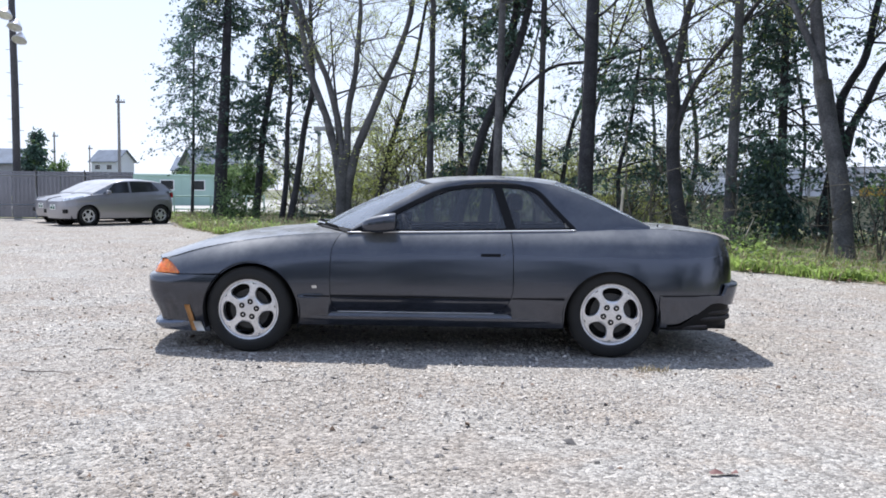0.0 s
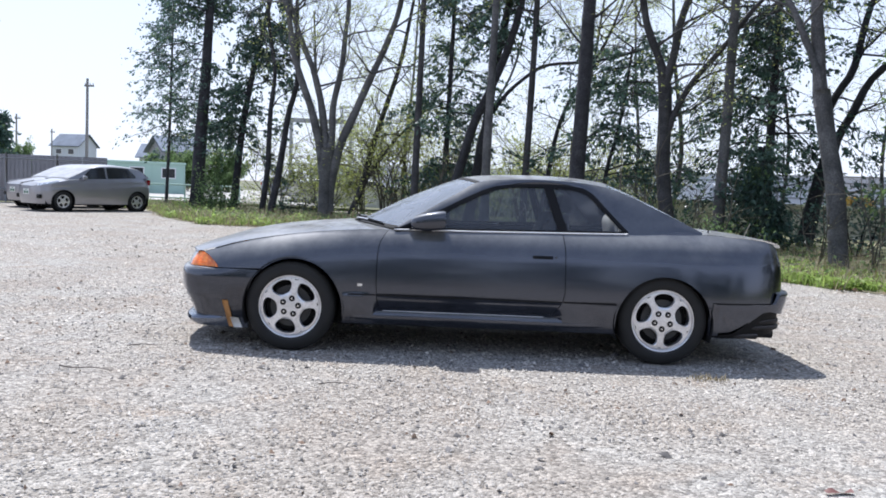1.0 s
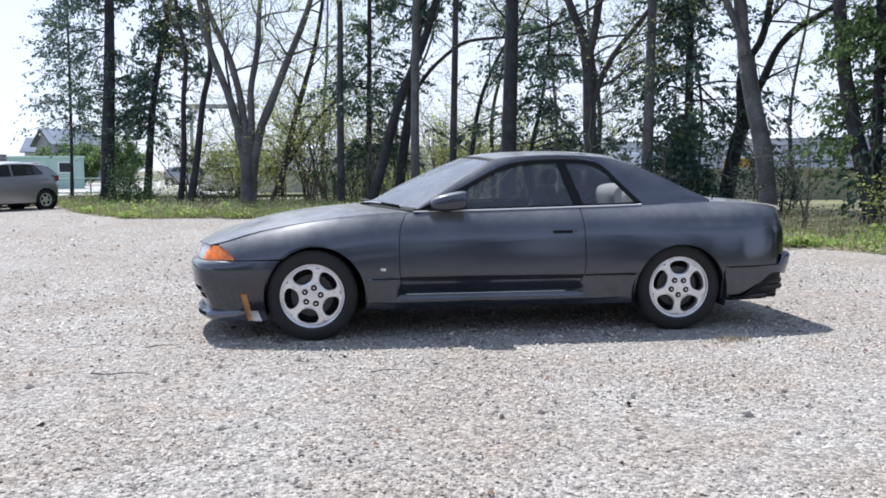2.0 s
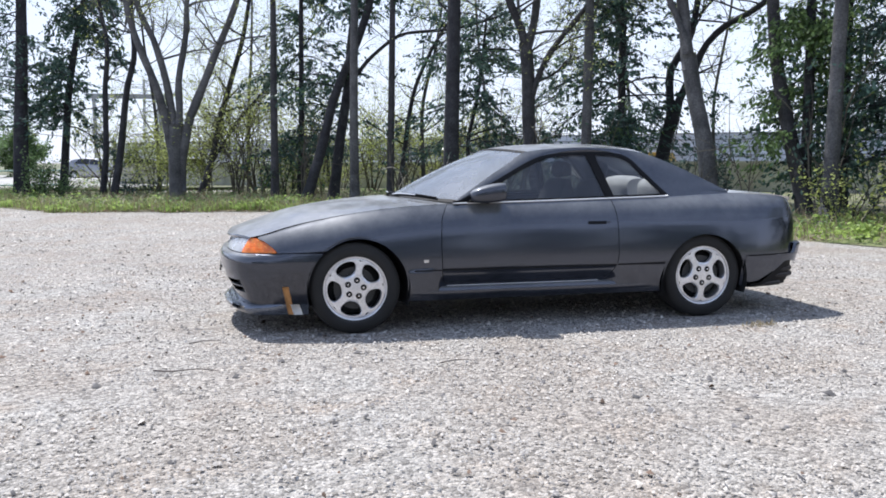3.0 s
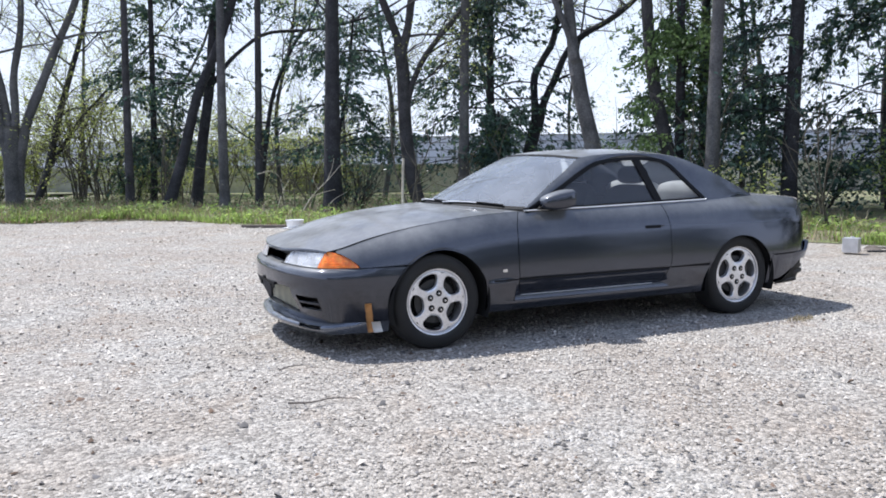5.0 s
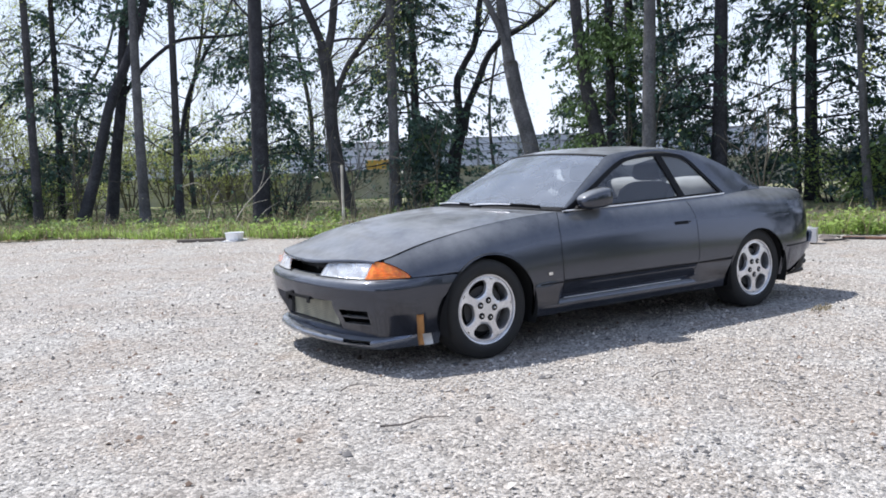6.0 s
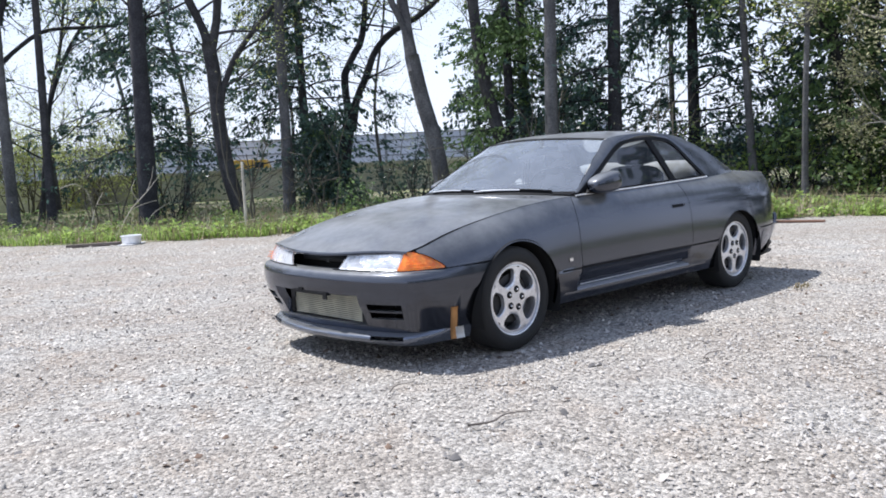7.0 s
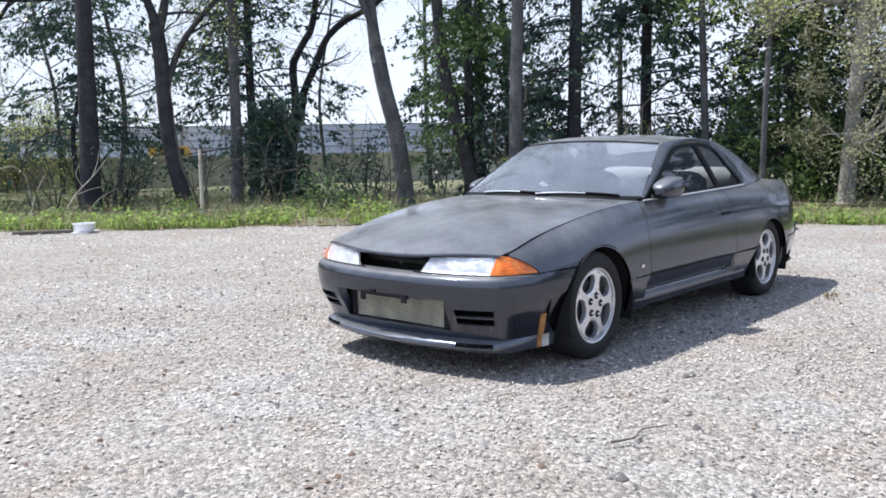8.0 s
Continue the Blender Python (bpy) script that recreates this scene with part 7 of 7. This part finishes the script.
def lorry(u, v, body, label, length=4.2, top=2.0):
    """A vehicle on the road behind the wall, u along it, v across."""
    ob = empty("lorry", wall_turn @ Matrix.Translation((u, v, 0.16)))
    tagged(ob, label, "lorry")
    part("cargo_box", block(-length / 2, length / 2 - 1.3, -0.9, 0.9, 0.75, top), body, ob, smooth=False, bevel=0.04)
    cab = part("cab", (np.array([(length / 2 - 1.25, -0.85, 0.6), (length / 2, -0.85, 0.6), (length / 2, 0.85, 0.6), (length / 2 - 1.25, 0.85, 0.6), (length / 2 - 1.25, -0.8, top - 0.05), (length / 2 - 0.35, -0.8, top - 0.05), (length / 2 - 0.35, 0.8, top - 0.05), (length / 2 - 1.25, 0.8, top - 0.05)], float), [(3, 2, 1, 0), (0, 1, 5, 4), (1, 2, 6, 5), (2, 3, 7, 6), (3, 0, 4, 7), (4, 5, 6, 7)]), body, ob, smooth=False, bevel=0.04)
    part("window", block(length / 2 - 1.1, length / 2 - 0.5, -0.87, -0.78, top - 0.6, top - 0.2), WINDOW_DARK, cab, smooth=False)
    for x in (-length / 2 + 0.7, length / 2 - 0.7):
        for y in (-0.75, 0.75):
            part("wheel", moved(tyre_piece(0.36, 0.2, 0.2), Matrix.Translation((x, y, 0.36))), RUBBER, ob)
    return ob


lorry(-6.5, 31.0, YELLOW, "yellow road works lorry behind the low wall", 2.8, 1.5)
lorry(28.0, 27.0, TRUCK_WHITE, "white lorry on the road behind the low wall", 5.0)
lorry(48.0, 26.0, TRUCK_WHITE, "white lorry on the road behind the low wall", 6.0)
lorry(-15.0, 27.0, TRUCK_WHITE, "white lorry on the road behind the low wall", 4.6)

# a dark cone of a tree and bushes behind the sheet fence
evergreen([(-27.6, 46.2, 0), (-27.6, 46.2, 2)], 0.09, 4.4, 0.5, 1.15, 46, 60, 0.2, seed=52, label="dark cone-shaped garden tree behind the sheet fence")
for k, (x, y, h) in enumerate(((-27.5, 49.0, 1.9), (-30.0, 52.0, 1.7), (-19.5, 58.0, 2.4), (-17.2, 60.0, 2.6), (-22.0, 60.0, 2.0))):
    shrub(x, y, h, h * 0.38, NEEDLE_LIGHT, 500 + k, "rounded garden bush behind the sheet fence", per=46, size=0.17, stems=9, levels=2)

# ---- small things on the lot ----
def tub():
    ob = empty("plastic_tub", Matrix.Translation((0.85, 9.85, 0.0)) @ Matrix.Rotation(0.5, 4, "Z"))
    tagged(ob, "white plastic tub on a white sheet by the grass", "tub")
    part("bowl", turned([(0.12, 0.012), (0.15, 0.02), (0.165, 0.13), (0.175, 0.14), (0.172, 0.146), (0.158, 0.14), (0.143, 0.03), (0.0, 0.026)], 28, "z"), WHITE_PLASTIC, ob)
    part("sheet", moved(block(-0.24, 0.26, -0.14, 0.13, 0.0, 0.010), Matrix.Rotation(0.2, 4, "Z")), WHITE_PLASTIC, ob, smooth=False)


tub()


def plank(name, x0, y0, x1, y1, w, h, mat, label, cat="board"):
    n = math.hypot(x1 - x0, y1 - y0)
    ob = part(name, block(0, n, -w / 2, w / 2, 0.0, h), mat, None, smooth=False, bevel=0.006)
    ob.matrix_world = Matrix.Translation((x0, y0, 0.0)) @ Matrix.Rotation(math.atan2(y1 - y0, x1 - x0), 4, "Z")
    return tagged(ob, label, cat)


plank("board", 0.0, 10.45, 0.72, 9.98, 0.12, 0.05, GREY_BOARD, "weathered dark board lying on the gravel beside the tub")
plank("rusty_board", 6.36, 1.6, 6.6, 0.75, 0.08, 0.03, RUST_BOARD, "long rust-brown board lying at the grass edge")


def tin_box():
    ob = empty("tin_can", Matrix.Translation((5.64, 1.62, 0.0)) @ Matrix.Rotation(0.5, 4, "Z"))
    tagged(ob, "square dull tin can standing on the gravel", "can")
    part("body", block(-0.095, 0.095, -0.095, 0.095, 0.005, 0.185), TIN, ob, smooth=False, bevel=0.012)
    part("lid", join(block(-0.098, 0.098, -0.098, 0.098, 0.178, 0.190), tube([(0.05, 0.0, 0.19), (0.05, 0.0, 0.203)], 0.025, 14)), TIN, ob, smooth=False)
    return ob


tin_box()
hose = part("hose", tube(curve3([(5.85, 1.55, 0.014), (6.05, 1.40, 0.02), (6.25, 1.46, 0.014), (6.4, 1.32, 0.014)], 60), 0.014, 8), HOSE)
tagged(hose, "black hose lying in loose bends on the gravel", "hose")
cloth = part("rag", grid(np.array([[(6.05 + 0.30 * u + 0.03 * math.sin(9 * v), 1.55 + 0.25 * v, 0.012 + 0.05 * abs(math.sin(5 * u + 3 * v)) * (1 - abs(2 * u - 1))) for v in np.linspace(0, 1, 10)] for u in np.linspace(0, 1, 10)])), GREY_BOARD)
tagged(cloth, "crumpled grey rag beside the tin can", "rag")


def twig(points, q, label="dry twig lying on the gravel", mat=None, name="twig"):
    ob = part(name, tube(curve3(points, 14), np.linspace(q, q * 0.4, 14), 6), mat or STICK, None, sharp=0)
    return tagged(ob, label, "stick")


twig([(-2.55, -1.61, 0.014), (-2.44, -1.66, 0.016), (-2.34, -1.63, 0.014), (-2.20, -1.69, 0.012)], 0.0055, mat=GREY_BOARD)
twig([(-0.95, -1.81, 0.01), (-0.85, -1.78, 0.015), (-0.72, -1.80, 0.01)], 0.004, mat=GREY_BOARD)
twig([(-2.4, -0.9, 0.01), (-2.3, -0.84, 0.013), (-2.2, -0.86, 0.01)], 0.004, mat=GREY_BOARD)
stake = tagged(part("stake", tube([(3.12, 10.0, 0.0), (3.15, 10.05, 0.7), (3.2, 10.12, 1.27)], [0.03, 0.029, 0.027], 8), STICK, None), "pale wooden stake standing upright in the grass", "stick")
twig([(1.75, 12.6, 0.0), (2.05, 12.6, 0.45), (2.4, 12.55, 0.8), (2.75, 12.6, 1.15)], 0.015, "pale dead branch leaning over the grass", name="dead_branch")
twig([(2.2, 12.58, 0.62), (2.1, 12.6, 0.85), (2.2, 12.62, 1.05)], 0.009, "pale dead branch leaning over the grass", name="dead_branch")
twig([(2.4, 12.56, 0.8), (2.55, 12.6, 1.1), (2.6, 12.62, 1.3)], 0.008, "pale dead branch leaning over the grass", name="dead_branch")
twig([(2.05, 12.6, 0.45), (2.35, 12.62, 0.55), (2.6, 12.6, 0.6)], 0.008, "pale dead branch leaning over the grass", name="dead_branch")
twig([(1.3, 12.9, 0.0), (1.45, 12.9, 0.5), (1.65, 12.9, 0.85)], 0.012, "pale dead branch standing in the grass", name="dead_branch")
twig([(2.35, 12.9, 0.0), (2.6, 12.75, 0.35), (2.9, 12.6, 0.55)], 0.011, "pale dead branch leaning on the thick trunk", name="dead_branch")
twig([(1.2, 14.0, 0.95), (1.5, 14.0, 1.02), (1.72, 13.95, 0.85), (1.8, 13.9, 0.3), (1.85, 13.9, 0.0)], 0.013, "bent pale dead branch above the grass", name="dead_branch")
twig([(0.6, 14.3, 0.0), (0.8, 14.3, 0.25), (1.0, 14.28, 0.75)], 0.016, "dark broken branch standing in the grass", BARK_DARK, name="dead_branch")
twig([(5.0, 9.0, 0.0), (5.25, 9.0, 0.4), (5.4, 9.0, 0.75)], 0.016, "pale dead branch standing in the grass", name="dead_branch")
twig([(2.6, 10.6, 0.02), (3.0, 10.3, 0.12), (3.5, 10.1, 0.2)], 0.015, "pale dead branch lying in the grass", name="dead_branch")
# dry tuft on the gravel near the rear wheel, and a scrap of red plastic
tr = np.random.default_rng(8)
tuft = part("dry_tuft", blades(tr.normal(size=(70, 2)) * (0.06, 0.03) + (1.51, -1.23), 0.03, tr, 0.9, 0.004), DRY_GRASS, None, smooth=False)
tagged(tuft, "small dry grass tuft on the gravel", "grass", kind="stuff")
scrap = part("plastic_scrap", grid(np.array([[(1.33 + 0.12 * u, -3.36 + 0.03 * v + 0.02 * u, 0.012 + 0.012 * math.sin(7 * u) * v) for v in np.linspace(0, 1, 5)] for u in np.linspace(0, 1, 10)])), material("red_scrap", (0.17, 0.075, 0.065), 0.6, vary=0.2, scale=30))
tagged(scrap, "faded red scrap of plastic on the gravel", "litter")


# ---- gravel ----
def stones(places, radius, r, bury=0.12):
    """Many small angular stones as one piece: each a crooked four-sided lump bedded in the ground."""
    n = len(places)
    dirs = np.array([(1, 0, 0), (0, 1, 0), (-1, 0, 0), (0, -1, 0), (0, 0, 1), (0, 0, -1)], float)
    v = dirs[None] * r.uniform(0.65, 1.25, (n, 6, 1)) + r.normal(size=(n, 6, 3)) * 0.16
    v *= np.stack([r.uniform(0.8, 1.5, n), r.uniform(0.7, 1.1, n), r.uniform(0.38, 0.8, n)], axis=1)[:, None]
    a = r.uniform(0, 2 * np.pi, n)
    c, s = np.cos(a)[:, None], np.sin(a)[:, None]
    t = r.normal(size=n) * 0.35
    ct, st = np.cos(t)[:, None], np.sin(t)[:, None]
    x, y, z = v[..., 0], v[..., 1], v[..., 2]
    x, z = x * ct - z * st, x * st + z * ct
    v = np.stack([x * c - y * s, x * s + y * c, z], axis=-1) * radius[:, None, None]
    v[..., 0] += places[:, 0, None]
    v[..., 1] += places[:, 1, None]
    v[..., 2] += (radius * bury)[:, None]
    v = v[:, :5]
    v[:, :4, 2] -= (radius * 0.25)[:, None]
    tri = np.array([(0, 1, 4), (1, 2, 4), (2, 3, 4), (3, 0, 4)])
    f = (np.arange(n)[:, None, None] * 5 + tri[None]).reshape(-1, 3)
    return v.reshape(-1, 3), f


def quick_mesh(name, v, f, mat):
    me = bpy.data.meshes.new(name)
    me.vertices.add(len(v))
    me.vertices.foreach_set("co", v.astype(np.float32).ravel())
    me.loops.add(f.size)
    me.loops.foreach_set("vertex_index", f.astype(np.int32).ravel())
    me.polygons.add(len(f))
    me.polygons.foreach_set("loop_start", np.arange(0, f.size, 3, dtype=np.int32))
    me.update(calc_edges=True)
    me.materials.append(mat)
    return me


st = np.random.default_rng(12)
sets = []
# finest near the walk, coarser and sparser away from it
for x0, x1, y0, y1, n, size in ((-6.0, 3.6, -5.2, -1.0, 54000, 0.0060), (-7.5, 4.8, -1.0, 4.0, 30000, 0.0082), (-6.0, 4.0, -5.2, 3.5, 2200, 0.0105), (-9.0, 7.0, 4.0, 10.5, 14000, 0.012), (-14, 2, 10.0, 18.0, 5000, 0.015)):
    p = np.stack([st.uniform(x0, x1, n), st.uniform(y0, y1, n)], axis=1)
    rad = size * np.exp(np.clip(st.normal(size=n), -2, 1.9) * 0.38)
    keep = p[:, 1] < EDGE(p[:, 0]) - 0.1
    keep &= ~((np.abs(np.abs(p[:, 0]) - 1.3075) < 0.16) & (np.abs(np.abs(p[:, 1]) - 0.70) < 0.11))
    bare = np.array([noise.noise((x * 0.5, y * 0.8, 11.0)) + 0.5 * noise.noise((x * 1.9, y * 2.6, 4.0)) for x, y in p])
    keep &= bare + st.normal(size=n) * 0.16 < 0.30      # worn patches where the earth shows
    sets.append((p[keep], rad[keep]))
p, rad = np.concatenate([a for a, b in sets]), np.concatenate([b for a, b in sets])
v, f = stones(p, rad, st, 0.07)
gravel = new("gravel", quick_mesh("gravel", v, f, STONE))
tagged(gravel, "loose pale and grey crushed stones covering the lot", "gravel", kind="stuff")

n = 5200
p = np.stack([st.uniform(-6.5, 4.2, n), st.uniform(-5.2, 4.5, n)], axis=1)
v, f = stones(p, 0.0085 * np.exp(st.normal(size=n) * 0.4), st, 0.05)
grit = new("grit", quick_mesh("grit", v, f, GRIT))
tagged(grit, "dark grey chips lying among the pale stones", "gravel", kind="stuff")
n = 420
p = np.stack([st.uniform(-6, 3.6, n), st.uniform(-5.2, 3.0, n)], axis=1)
v, f = stones(p, 0.013 * np.exp(st.normal(size=n) * 0.35), st)
clods = new("clods", quick_mesh("clods", v, f, CLOD))
tagged(clods, "small brown clods of earth scattered on the gravel", "soil", kind="stuff")
